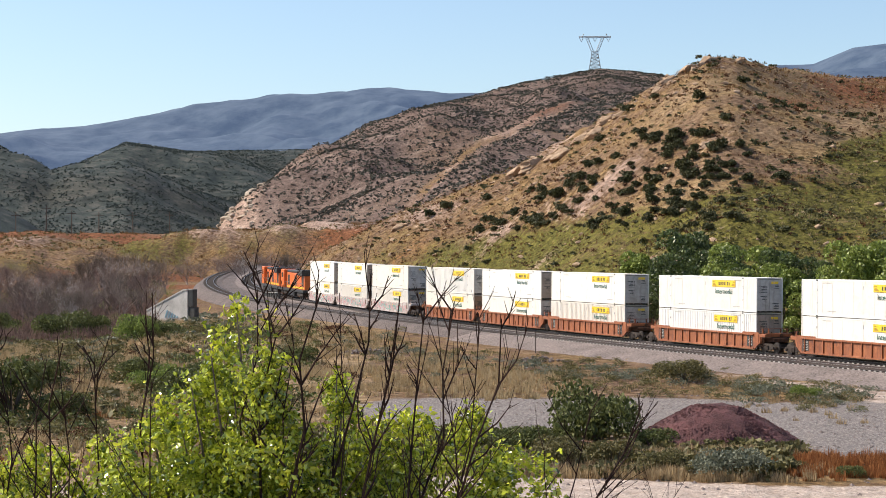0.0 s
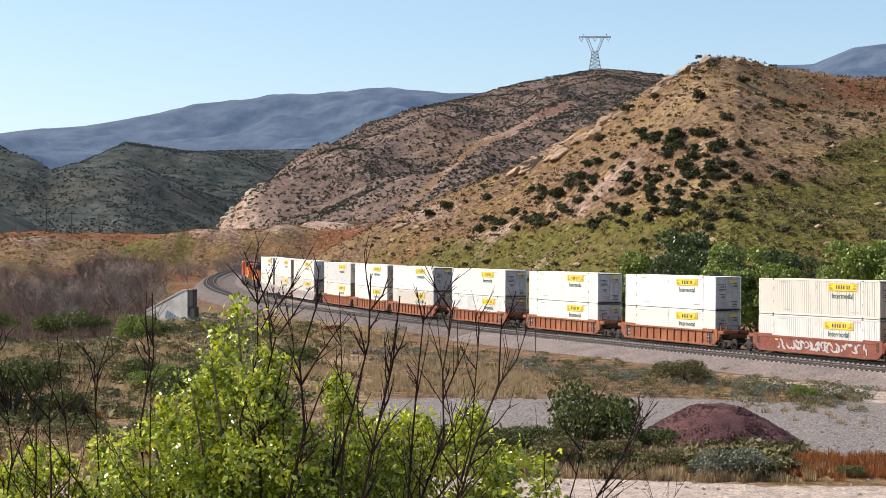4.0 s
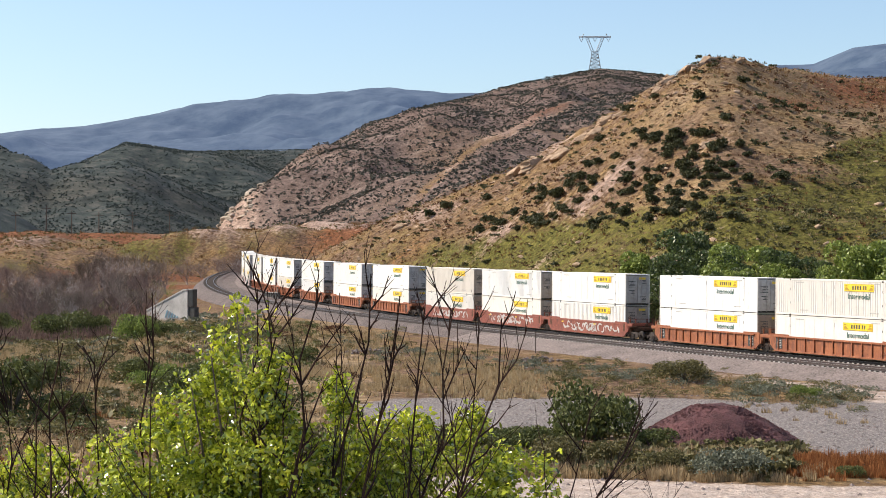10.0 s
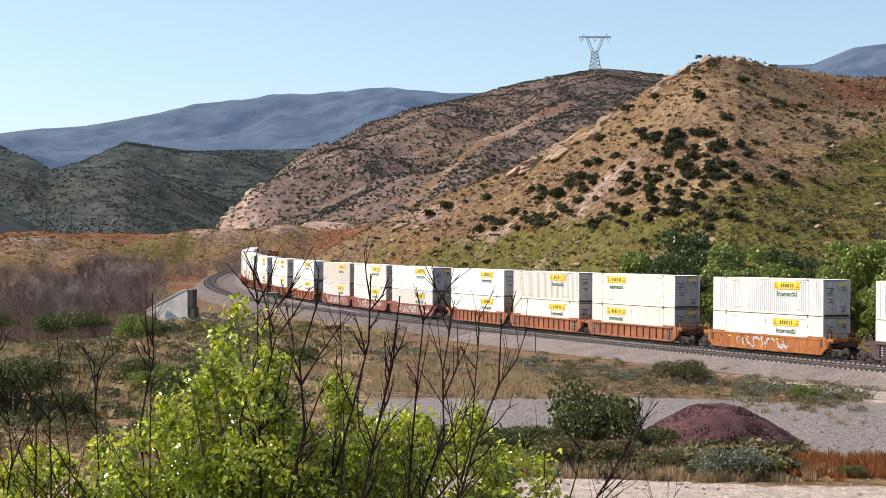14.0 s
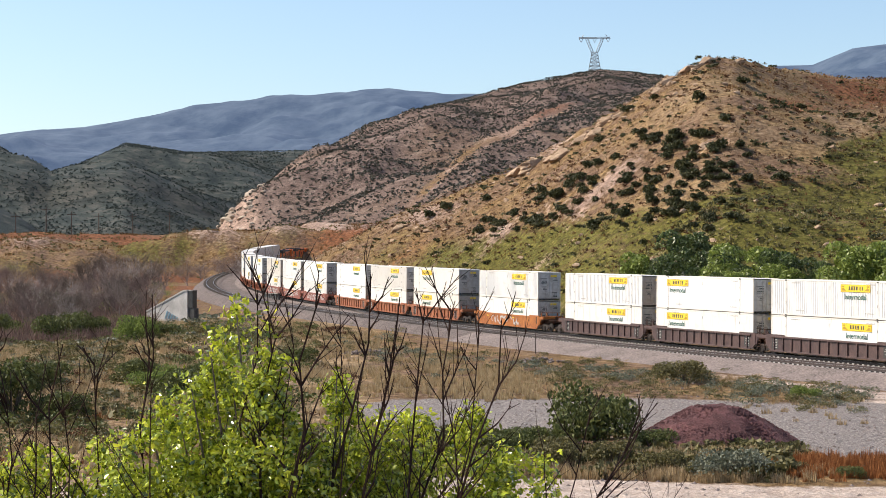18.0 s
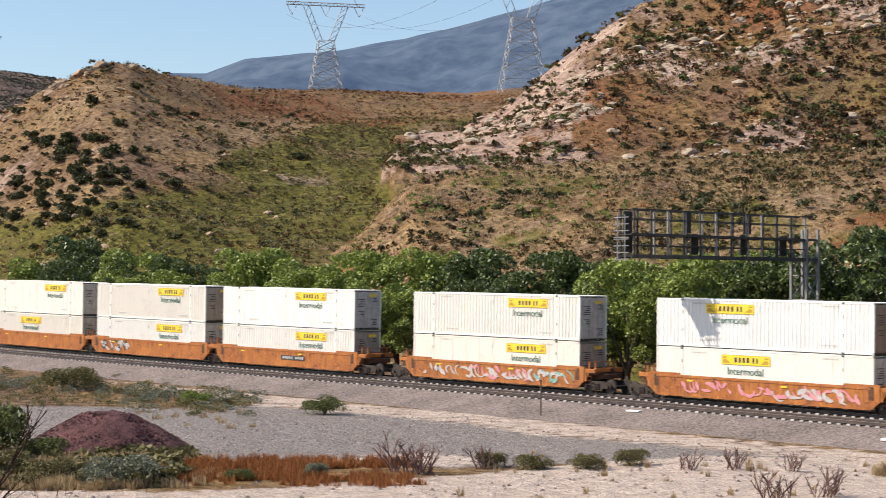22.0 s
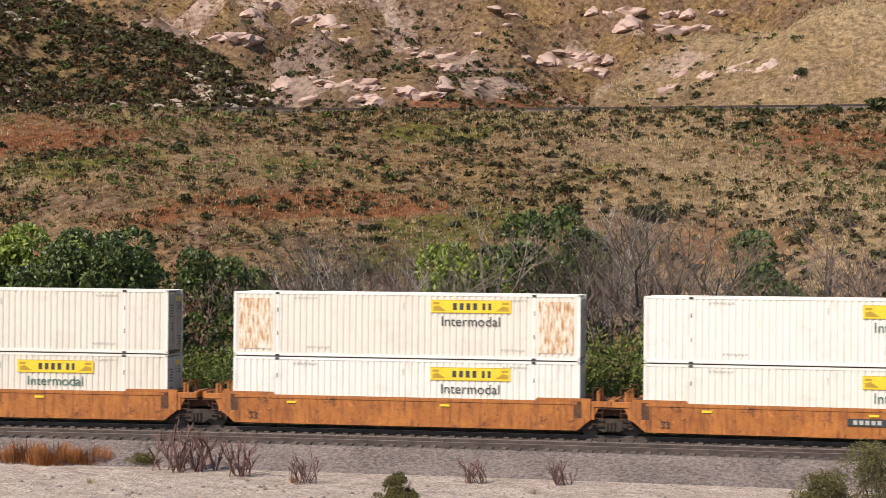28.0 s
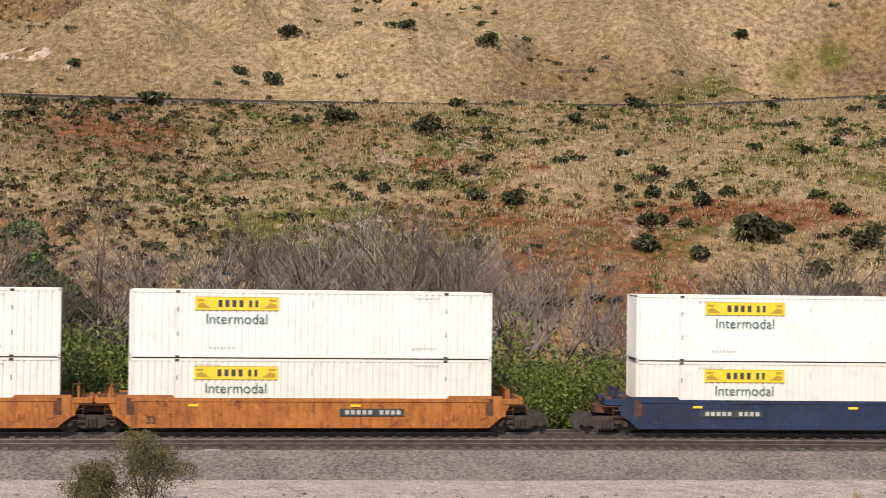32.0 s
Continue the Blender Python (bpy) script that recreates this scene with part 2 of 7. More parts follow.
    br = [250, 255, 262, 262, 260, 255, 245, 238, 232, 226, 224, 226, 228, 235]
    layers.append(ridge(az, r, bb, be, br, np.interp(bb, FOOT_AZ, FOOT_R), fz, 0.8, 0.04, 2.8, 24, 5))
    # a spur in front of the far ridge; its lit crest is coloured in later
    layers.append(ridge(az, r, SPUR_AZ, SPUR_EL, [820, 830, 850, 880, 920, 960, 1010, 1060, 1100, 1150], [700] * 10, 14, 0.8, 0.6, 9, 50, 3))
    # bare sandstone bulges on the badlands
    layers[7] = layers[7] + 1.3 * near_pink(az, elev(layers[7], r)) * (0.3 + 2.0 * np.abs(fbm(x, y, 26, 3, 4, 0.6)))
    kind = np.argmax(layers, 0)
    return np.max(layers, 0), np.array([0, 1, 2, 3, 4, 5, 6, 7, 8, 10, 3, 9, 4])[kind]


def ground_at(x, y):
    """Height of the land under a place."""
    az, r = np.degrees(np.arctan2(x, y)), np.hypot(x, y)
    return relief(np.asarray(az, float), np.asarray(r, float))[0]


_RR = np.concatenate([np.arange(20, 260, 1.0), 260 * np.exp(np.linspace(0, np.log(4800 / 260), 500))])


def on_slope(az, el, nearest=60.0):
    """The first place beyond nearest metres where the land shows under this bearing and height angle."""
    z = relief(np.full_like(_RR, az), _RR)[0]
    a = np.degrees(np.arctan2(z - EYE[2], _RR))
    hit = np.nonzero((a >= el) & (_RR > nearest))[0]
    k = hit[0] if len(hit) else len(_RR) - 1
    return _RR[k] * math.sin(radians(az)), _RR[k] * math.cos(radians(az)), z[k]


# ---- the land: one sheet round the lookout, out to the horizon
def land_material():
    m, n, l, b = material("dry_land", 0.95)
    b.inputs["Specular IOR Level"].default_value = 0.12
    at = n.new("ShaderNodeAttribute")
    at.attribute_name = "cover"
    sep = n.new("ShaderNodeSeparateColor")
    l.new(at.outputs["Color"], sep.inputs[0])
    big = noise_node(n, l, 0.12, 6, 0.65, "World")
    mid = noise_node(n, l, 0.9, 6, 0.7, "World")
    fine = noise_node(n, l, 7.0, 4, 0.75, "World")
    far = noise_node(n, l, 0.045, 8, 0.75, "World")
    dirt = ramp(n, l, mid, [(0.32, (0.10, 0.058, 0.038)), (0.5, (0.18, 0.112, 0.072)), (0.7, (0.30, 0.21, 0.145))])
    straw = ramp(n, l, mid, [(0.3, (0.12, 0.068, 0.032)), (0.5, (0.225, 0.142, 0.066)), (0.72, (0.37, 0.26, 0.135))])
    green = ramp(n, l, mid, [(0.3, (0.055, 0.052, 0.013)), (0.55, (0.138, 0.125, 0.03)), (0.75, (0.235, 0.195, 0.06))])
    red = ramp(n, l, mid, [(0.3, (0.115, 0.045, 0.023)), (0.7, (0.30, 0.128, 0.06))])
    rock = ramp(n, l, big, [(0.3, (0.21, 0.14, 0.11)), (0.55, (0.40, 0.285, 0.23)), (0.75, (0.52, 0.41, 0.34))])
    c = mixed(n, l, ramp(n, l, big, [(0.42, (0, 0, 0)), (0.58, (1, 1, 1))]), dirt, straw)
    gold = ramp(n, l, mid, [(0.3, (0.22, 0.142, 0.074)), (0.5, (0.40, 0.29, 0.17)), (0.72, (0.56, 0.425, 0.27))])
    c = mixed(n, l, at.outputs["Alpha"], c, gold)

    def masked(src, lo, hi):
        add = n.new("ShaderNodeMath")
        add.operation = "MULTIPLY_ADD"
        add.inputs[1].default_value, add.inputs[2].default_value = 0.9, -0.45
        l.new(mid, add.inputs[0])
        s = n.new("ShaderNodeMath")
        s.operation = "ADD"
        l.new(src, s.inputs[0]), l.new(add.outputs[0], s.inputs[1])
        return ramp(n, l, s.outputs[0], [(lo, (0, 0, 0)), (hi, (1, 1, 1))])

    c = mixed(n, l, masked(sep.outputs["Red"], 0.38, 0.62), c, green)
    c = mixed(n, l, masked(sep.outputs["Blue"], 0.40, 0.60), c, red)
    c = mixed(n, l, masked(sep.outputs["Green"], 0.42, 0.56), c, rock)
    # grey-mauve stony soil of the far ridge, its slight haze mixed into the colour
    mauve = ramp(n, l, noise_node(n, l, 0.11, 8, 0.75, "World"), [(0.34, (0.085, 0.058, 0.05)), (0.52, (0.165, 0.118, 0.102)), (0.68, (0.29, 0.225, 0.195))])
    wk = n.new("ShaderNodeAttribute")
    wk.attribute_name = "worked"
    c = mixed(n, l, wk.outputs["Alpha"], c, mauve)
    # tufts and bare spots a stride apart
    tuft = noise_node(n, l, 0.85, 7, 0.72, "World")
    c = mixed(n, l, 0.7, c, ramp(n, l, tuft, [(0.40, (0.42, 0.40, 0.36)), (0.50, (0.92, 0.90, 0.86)), (0.60, (1.3, 1.27, 1.2))]), "MULTIPLY")
    ws = n.new("ShaderNodeSeparateColor")
    l.new(wk.outputs["Color"], ws.inputs[0])
    gravel = ramp(n, l, fine, [(0.25, (0.11, 0.095, 0.09)), (0.5, (0.235, 0.205, 0.19)), (0.75, (0.40, 0.35, 0.32))])
    sand = ramp(n, l, mid, [(0.25, (0.35, 0.27, 0.22)), (0.5, (0.50, 0.40, 0.335)), (0.75, (0.62, 0.52, 0.45))])
    c = mixed(n, l, masked(ws.outputs["Red"], 0.4, 0.6), c, gravel)
    c = mixed(n, l, masked(ws.outputs["Green"], 0.4, 0.6), c, sand)
    # far woods, with the blue haze of distance put into their colour
    hazed_wood = ramp(n, l, far, [(0.36, (0.022, 0.032, 0.032)), (0.5, (0.05, 0.06, 0.055)), (0.62, (0.105, 0.103, 0.088))])
    c = mixed(n, l, ws.outputs["Blue"], c, hazed_wood)
    c = mixed(n, l, 0.7, c, ramp(n, l, fine, [(0.32, (0.35, 0.35, 0.35)), (0.68, (1.45, 1.45, 1.45))]), "MULTIPLY")
    l.new(c, b.inputs["Base Color"])
    bumped(n, l, b, mid, 0.9, 0.6)
    return m


def build_land():
    az = np.concatenate([np.arange(-180, -16, 4.0), np.arange(-16, 106, 0.14), np.arange(106, 180, 4.0)])
    r = np.concatenate([[0.5], np.arange(4, 60, 4.0), np.arange(60, 260, 1.6), 260 * np.exp(np.linspace(0, np.log(4900 / 260), 230))])
    A, R = np.meshgrid(az, r, indexing="ij")
    Z, L = relief(A, R)
    X, Y = R * np.sin(np.radians(A)), R * np.cos(np.radians(A))
    na, nr = A.shape
    i, j = np.meshgrid(np.arange(na), np.arange(nr - 1), indexing="ij")
    i2 = (i + 1) % na
    F = np.stack([i * nr + j, i * nr + j + 1, i2 * nr + j + 1, i2 * nr + j], -1).reshape(-1, 4)
    me = mesh_from("ground", np.stack([X, Y, Z], -1).reshape(-1, 3), F, land_material(), True)
    # cover: red = green growth, green = bare rock, blue = red soil, alpha = golden grass
    off = beside(X, Y)
    n1, n2, n3, n4 = fbm(X, Y, 60, 0), fbm(X, Y, 30, 2), fbm(X, Y, 17, 4, 5, 0.6), fbm(X, Y, 240, 1)
    wob = A + 2.5 * n1
    one = np.ones_like(Z)
    g, k, b, w = 0.15 + 0.3 * n1, 0.05 + 0.2 * n3, 0.1 + 0.4 * n2, 0 * one

    def put(layer, gg, kk, bb, ww=0.0):
        at = L == layer
        for dst, src in ((g, gg), (k, kk), (b, bb), (w, ww)):
            dst[at] = (src * one)[at]

    low = step(Z + 5 * n2, 34, 14)
    put(3, 0.3, 0.1, 0.3, 1.05 + 0.3 * n4)
    E = elev(Z, R)
    lush = np.interp(A, [-2, 2, 5, 8, 12.5, 16, 19], [1.1, 1.6, 2.1, 2.7, 4.3, 5.5, 5.8]) + 0.5 * n2
    put(4, 0.16 + 0.3 * n2, 0.43 + 0.5 * n3 + 0.5 * step(wob, -4.6, -6.4), 0.34 + 0.5 * n1)
    put(5, 0.1 + 0.25 * n1 + 0.25 * low * step(wob, -6, 2) + (0.5 + 0.8 * n3) * step(E, lush + 0.4, lush - 0.4) * (0.75 + 0.25 * step(A, 1, 6)) * step(A, -4, -1), 0.2 + 0.8 * n3 - 0.2 * step(A, 7, 10), 0.1 + 0.6 * n2 + 0.4 * step(wob, 9, 13) * step(E, 5.0, 5.7))
    face = step(np.hypot((A - 58.4) / 1.3, (E - 5.7) / 0.8), 1.1, 0.7) + (0.6 + 0.8 * n3) * step(A, 25.5, 23.0) * step(A, 17.8, 18.8)
    put(6, 0.24 + 0.45 * n2 - 0.3 * face, 0.32 + 0.8 * face + 1.3 * n3 + 0.5 * step(wob, 29, 20) * step(A, 17.6, 18.6), 0.30 + 0.6 * n1)
    put(10, 0.2 + 0.8 * n3, 0.14 + 0.8 * n2, 0.42 + 0.9 * n1)
    put(7, 0.16 + 0.6 * n2, 0.30 + 1.3 * n3 + 0.45 * near_pink(A, E), 0.28 + 0.5 * n3 + 0.5 * step(E, 5.6, 5.0) * step(np.abs(A - 67.5), 4.0, 2.6))
    streak = step(np.abs(E - np.interp(A, [94.5, 102], [4.8, 6.6])), 0.45, 0.15) * step(A, 94, 96)
    put(8, 0.12 + 0.6 * n1 + (0.5 + 0.9 * n3) * streak, 0.12 + 0.9 * n3 + 0.3 * step(wob, 77, 72), 0.06 + 0.6 * n2 + 0.5 * step(E, 5.6, 5.0) * step(np.abs(A - 68.5), 4.0, 2.6))
    bench = step(np.hypot((A - 82.0) / 3.6, (E - 3.75) / 0.4), 1.2, 0.7)
    slab = step(np.min([np.hypot((A - p) * 1.6, (E - q) * 3.5) for p, q in ((86.35, 3.15), (95.8, 4.3), (99.2, 4.3), (100.8, 3.7))], 0), 1.0, 0.6)
    put(9, 0.26 + 1.5 * n3 - 0.2 * step(wob, 60, 85) - 0.4 * russet(A, E) + 0.5 * bench, 0.08 + 0.6 * n3 + 0.8 * slab, 0.16 + 0.7 * n2 + 0.15 * step(Z, 15, 10) + (0.7 + 1.2 * n3) * russet(A + 5 * n3, E + 0.9 * n2))
    plain = (L == 0) & (A < -4) & (R > 330)
    b, g = np.where(plain, 0.5 + 0.7 * n2, b), np.where(plain, 0.06 + 0.3 * n3, g)
    w = np.clip(w, 0, 1)
    gold = np.clip((L == 8) * (0.6 + 1.2 * n2) + (L == 9) * step(wob, 62, 82) * (0.75 + 1.0 * n3) + (L == 9) * step(wob, 66, 50) * (0.34 + 1.1 * n3) + (L == 0) * step(A, -1, -4) * (R < 260) * (0.5 + 0.9 * n3) + (L == 5) * (0.22 + 0.8 * n2) * step(A, 3, 9), 0, 1)
    # worked ground by the line: red = grey gravel, green = pale dirt; blue = far woods, alpha = hazed mauve soil
    near_edge, far_edge = np.interp(A, [-4, 4, 12, 16], [94, 94, 85, 84]), np.interp(A, [-4, 4, 12, 15, 20, 30], [116, 118, 113, 126, 138, 165])
    lot = step(R + 4 * n2 - near_edge, -3, 3) * step(R + 5 * n2 - far_edge, 5, -5) * step(off + 3 * n3, 13, 18) * step(A + 2 * n3, -3.5, -1)
    verge = np.interp(A, [-20, 14, 20, 27], [73, 73, 79, 86])
    pale = step(R + 2 * n3 - verge, 3, -1) * step(A, -20, -4)
    strip = step(off + 1.5 * n3, 9, 11) * step(off + 2 * n3, 20, 14) * step(R, 60, 70)
    pale = np.maximum(np.maximum(pale, 0.62 * strip * (0.3 + 0.7 * step(A, 2, 14))), 0.75 * lot * step(n2, 0.1, 0.35))
    base = (L == 0)
    lot, pale = lot * base, pale * base
    two = me.color_attributes.new("worked", "FLOAT_COLOR", "POINT")
    # pale strip along the spur: sunlight on its crest put into the soil colour
    lit_crest = step(np.abs(E - np.interp(A, SPUR_AZ, SPUR_EL) - 0.1), 0.22, 0.08) * step(A, -1.4, -1.0) * step(A, 4.4, 3.6)
    cliff = step(A + 0.3 * n3, -5.6, -6.2) + step(np.hypot(A + 3.0, (E - 1.5) * 0.7), 0.35, 0.15)
    mauve = np.clip((L == 4) * (0.92 + 0.5 * n1 - 0.75 * lit_crest - cliff) + (L == 7) * (0.12 + 0.5 * n1), 0, 1)
    two.data.foreach_set("color", np.stack([lot, pale, w, mauve], -1).astype(np.float32).ravel())
    col = np.stack([np.clip(g, 0, 1), np.clip(k, 0, 1), np.clip(b, 0, 1), gold], -1).astype(np.float32)
    att = me.color_attributes.new("cover", "FLOAT_COLOR", "POINT")
    att.data.foreach_set("color", col.ravel())
    ob = new("ground", me)
    tagged(ob, "dry hilly land of straw grass, red soil and pale rock", "ground", kind="structure")
    return ob


ground = build_land()


# ---- ballast, sleepers and rails
ballast_mat = worn("ballast", (0.065, 0.05, 0.045), (0.31, 0.245, 0.22), 0.95, 0, 0.35, 5.5, 1.0, 0.15, "World", grain=0.7)
rail_mat = worn("rail_steel", (0.035, 0.025, 0.022), (0.10, 0.07, 0.06), 0.5, 0.6, 2.0, 30)
tie_mat = varied("grimy_sleeper", (0.055, 0.043, 0.036), (0.13, 0.105, 0.088), 0.9)
tie_end_mat = varied("sleeper_concrete", (0.32, 0.29, 0.27), (0.5, 0.46, 0.43), 0.9)
grime_mat = worn("oily_ballast", (0.028, 0.021, 0.018), (0.115, 0.083, 0.07), 0.9, 0, 0.5, 5.5, 1.0, 0.12, "World", grain=0.7)
polished = worn("polished_rail_head", (0.20, 0.18, 0.17), (0.36, 0.34, 0.32), 0.35, 0.8, 2.0, 30)


def swept(name, s0, s1, ds, section, mat, off=0.0, spread=None):
    """Sweeps a cross-section (left offset, height over rail foot) along the track."""
    s = np.arange(s0, s1 + ds / 2, ds)
    V = []
    for o, z, *f in section:
        x, y, zz, h = rail_at(s, o + off + (spread(s) * (f[0] if f else 1) if spread else 0))
        V.append(np.stack([x, y, zz + z], -1))
    V = np.stack(V, 1)
    n, k = V.shape[:2]
    i, j = np.meshgrid(np.arange(n - 1), np.arange(k - 1), indexing="ij")
    F = np.stack([i * k + j, i * k + j + 1, (i + 1) * k + j + 1, (i + 1) * k + j], -1).reshape(-1, 4)
    return mesh_from(name, V.reshape(-1, 3), F, mat, False)


def near_off(s):
    return 4.7 + 3.2 * step(s, 230, 330)


bed = new("railway_bed", swept("railway_bed", -150, 640, 2.0, [(-6.0, -2.6), (-2.6, -0.42), (-1.6, -0.2), (1.6, -0.2), (2.6, -0.36)], ballast_mat))
tagged(bed, "grey crushed stone ballast bed under the rails", "railway bed", kind="structure")
bed2 = new("railway_bed", swept("railway_bed", -150, 212, 2.0, [(-2.3, -0.36), (-1.6, -0.2), (1.6, -0.2), (2.4, -0.4), (6.4, -1.35), (7.2, -3.4)], ballast_mat, 0, near_off))
bed4 = new("railway_bed", swept("railway_bed", 212, 640, 2.0, [(-2.3, -0.36), (-1.6, -0.2), (1.6, -0.2), (2.2, -0.4), (3.4, -1.35), (4.6, -3.4)], ballast_mat, 0, near_off))
old_stone = worn("weathered_ballast", (0.045, 0.034, 0.031), (0.19, 0.148, 0.134), 0.95, 0, 0.35, 5.5, 1.0, 0.15, "World", grain=0.7)
bed4.data.materials[0] = old_stone
tagged(bed4, "grey crushed stone ballast shoulder on the far curve", "railway bed", kind="structure")
bed3 = new("railway_bed", swept("railway_bed", 200, 640, 2.0, [(1.4, -0.3, 0), (2.4, -0.42, 0), (-2.4, -0.42, 1), (-1.4, -0.3, 1)], old_stone, 0, near_off))
tagged(bed3, "grey crushed stone between the two tracks", "railway bed", kind="structure")
tagged(bed2, "grey crushed stone ballast shoulder sloping to the service road", "railway bed", kind="structure")


def build_track(name, shift, label):
    track = tagged(new(name), label, "railway track", kind="structure")
    for side in (-0.755, 0.755):
        part("rail", swept("rail", -150, 640, 4.0, [(side - 0.08, -0.2), (side - 0.05, 0.02), (side + 0.05, 0.02), (side + 0.08, -0.2)], rail_mat, 0, shift), rail_mat, track, "dark rusty steel rail")
        part("rail_head", swept("rail_head", -150, 640, 4.0, [(side - 0.038, 0.012), (side - 0.036, 0.026), (side + 0.036, 0.026), (side + 0.038, 0.012)], polished, 0, shift), polished, track, "worn bright rail head")
    part("oily_bed", swept("oily_bed", -150, 640, 2.0, [(-1.22, -0.21), (-1.15, -0.165), (1.15, -0.165), (1.22, -0.21)], grime_mat, 0, shift), grime_mat, track, "oil-dark crushed stone between the rails")
    return track


track_far = build_track("railway_track", lambda s: 0 * s, "curved railway track with rusty rails on concrete sleepers")
track_near = build_track("railway_track", near_off, "second curved railway track beside the train")

def crossover(s0, s1):
    """Rails that lead from the near track over to the far one."""
    track = tagged(new("railway_track"), "crossover rails joining the two tracks on the curve", "railway track", kind="structure")
    lead = lambda s: near_off(s) * (1 - step(s, s0, s1))
    part("oily_bed", swept("oily_bed", s0, s1, 2.0, [(-1.3, -0.26), (-1.15, -0.172), (1.15, -0.172), (1.3, -0.26)], grime_mat, 0, lead), grime_mat, track)
    for side in (-0.755, 0.755):
        part("rail", swept("rail", s0, s1, 2.0, [(side - 0.08, -0.2), (side - 0.05, 0.015), (side + 0.05, 0.015), (side + 0.08, -0.2)], rail_mat, 0, lead), rail_mat, track)
        part("rail_head", swept("rail_head", s0, s1, 2.0, [(side - 0.04, 0.008), (side - 0.036, 0.02), (side + 0.036, 0.02), (side + 0.04, 0.008)], polished, 0, lead), polished, track, "worn bright rail head")


crossover(205, 285)

tie_mesh = bpy.data.meshes.new("sleeper")
_b = boxed(-0.13, 0.13, -1.32, 1.32, -0.30, -0.115, 0.02)
_b.to_mesh(tie_mesh), _b.free()
tie_mesh.materials.append(tie_mat)
tie_bare = tie_mesh.copy()
tie_bare.materials.append(tie_end_mat)
for _p in tie_bare.polygons:
    _p.material_index = int(abs(_p.normal.y) > 0.6)


def sleepers(track, shift):
    for k in range(300):
        s = 20 + k * 0.61
        x, y, z, h = rail_at(s, shift(np.array(s)))
        o = new("sleeper", tie_bare if s > 92 else tie_mesh)
        o.parent = track
        o.matrix_basis = pose(float(x), float(y), float(z), 0, 0, math.degrees(float(h)))
    base = np.array([v.co for v in tie_mesh.vertices])
    polys = [p.vertices[:] for p in tie_mesh.polygons]
    quads = np.array([q if len(q) == 4 else (*q, q[-1]) for q in polys if len(q) in (4,)])
    V, F, c = [], [], 0
    for s in np.concatenate([np.arange(-130, 19.6, 0.61), np.arange(20 + 300 * 0.61, 520, 0.61)]):
        x, y, z, h = rail_at(s, shift(np.array(s)))
        ca, sa = math.cos(h), math.sin(h)
        V.append(np.stack([base[:, 0] * ca - base[:, 1] * sa + x, base[:, 0] * sa + base[:, 1] * ca + y, base[:, 2] + z], -1))
        F.append(quads + c)
        c += len(base)
    tagged(part("more_sleepers", mesh_from("sleepers", np.concatenate(V), np.concatenate(F), tie_mat), tie_mat, track), kind="stuff")


# ---- the train
white_paint = None


def container_paint():
    m, n, l, b = material("container_paint", 0.45)
    f = n.new("ShaderNodeObjectInfo").outputs["Random"]
    c = ramp(n, l, f, [(0.0, (0.77, 0.765, 0.745)), (0.5, (0.74, 0.705, 0.65)), (1.0, (0.70, 0.64, 0.56))])
    grime = noise_node(n, l, 1.1, 7, 0.7, "Object", 0.5)
    c = mixed(n, l, ramp(n, l, grime, [(0.5, (0, 0, 0)), (0.8, (0.5, 0.5, 0.5))]), c, (0.46, 0.42, 0.36))
    tc = n.new("ShaderNodeTexCoord")
    mp = n.new("ShaderNodeMapping")
    mp.inputs["Scale"].default_value = (2.2, 2.2, 0.18)
    l.new(tc.outputs["Object"], mp.inputs["Vector"])
    st = n.new("ShaderNodeTexNoise")
    st.inputs["Scale"].default_value, st.inputs["Detail"].default_value = 3.0, 6
    l.new(mp.outputs[0], st.inputs["Vector"])
    c = mixed(n, l, ramp(n, l, st.outputs["Fac"], [(0.58, (0, 0, 0)), (0.75, (0.45, 0.45, 0.45))]), c, (0.5, 0.44, 0.36))
    l.new(c, b.inputs["Base Color"])
    return m


white_paint = container_paint()
def door_paint():
    m, n, l, b = material("shaded_door_paint", 0.5)
    f = n.new("ShaderNodeObjectInfo").outputs["Random"]
    # greyer than the white walls: the end's shade is in the paint, beside dirt
    c = ramp(n, l, f, [(0.0, (0.60, 0.59, 0.57)), (0.55, (0.44, 0.42, 0.39)), (0.8, (0.36, 0.30, 0.25)), (1.0, (0.24, 0.15, 0.10))])
    grime = noise_node(n, l, 1.4, 7, 0.7, "Object", 0.5)
    c = mixed(n, l, ramp(n, l, grime, [(0.42, (0, 0, 0)), (0.75, (0.6, 0.6, 0.6))]), c, (0.17, 0.12, 0.085))
    l.new(c, b.inputs["Base Color"])
    return m


shaded_door = door_paint()
seam_dark = worn("dark_fitting", (0.02, 0.02, 0.02), (0.06, 0.055, 0.05), 0.7)
yellow = worn("yellow_plate", (0.72, 0.47, 0.02), (0.88, 0.62, 0.04), 0.5, 0, 3, 30)
ink = worn("dark_ink", (0.02, 0.025, 0.03), (0.05, 0.06, 0.06), 0.6)
green_ink = worn("green_ink", (0.02, 0.09, 0.06), (0.04, 0.14, 0.10), 0.6)
faint_ink = worn("faint_ink", (0.42, 0.40, 0.37), (0.55, 0.52, 0.48), 0.7)


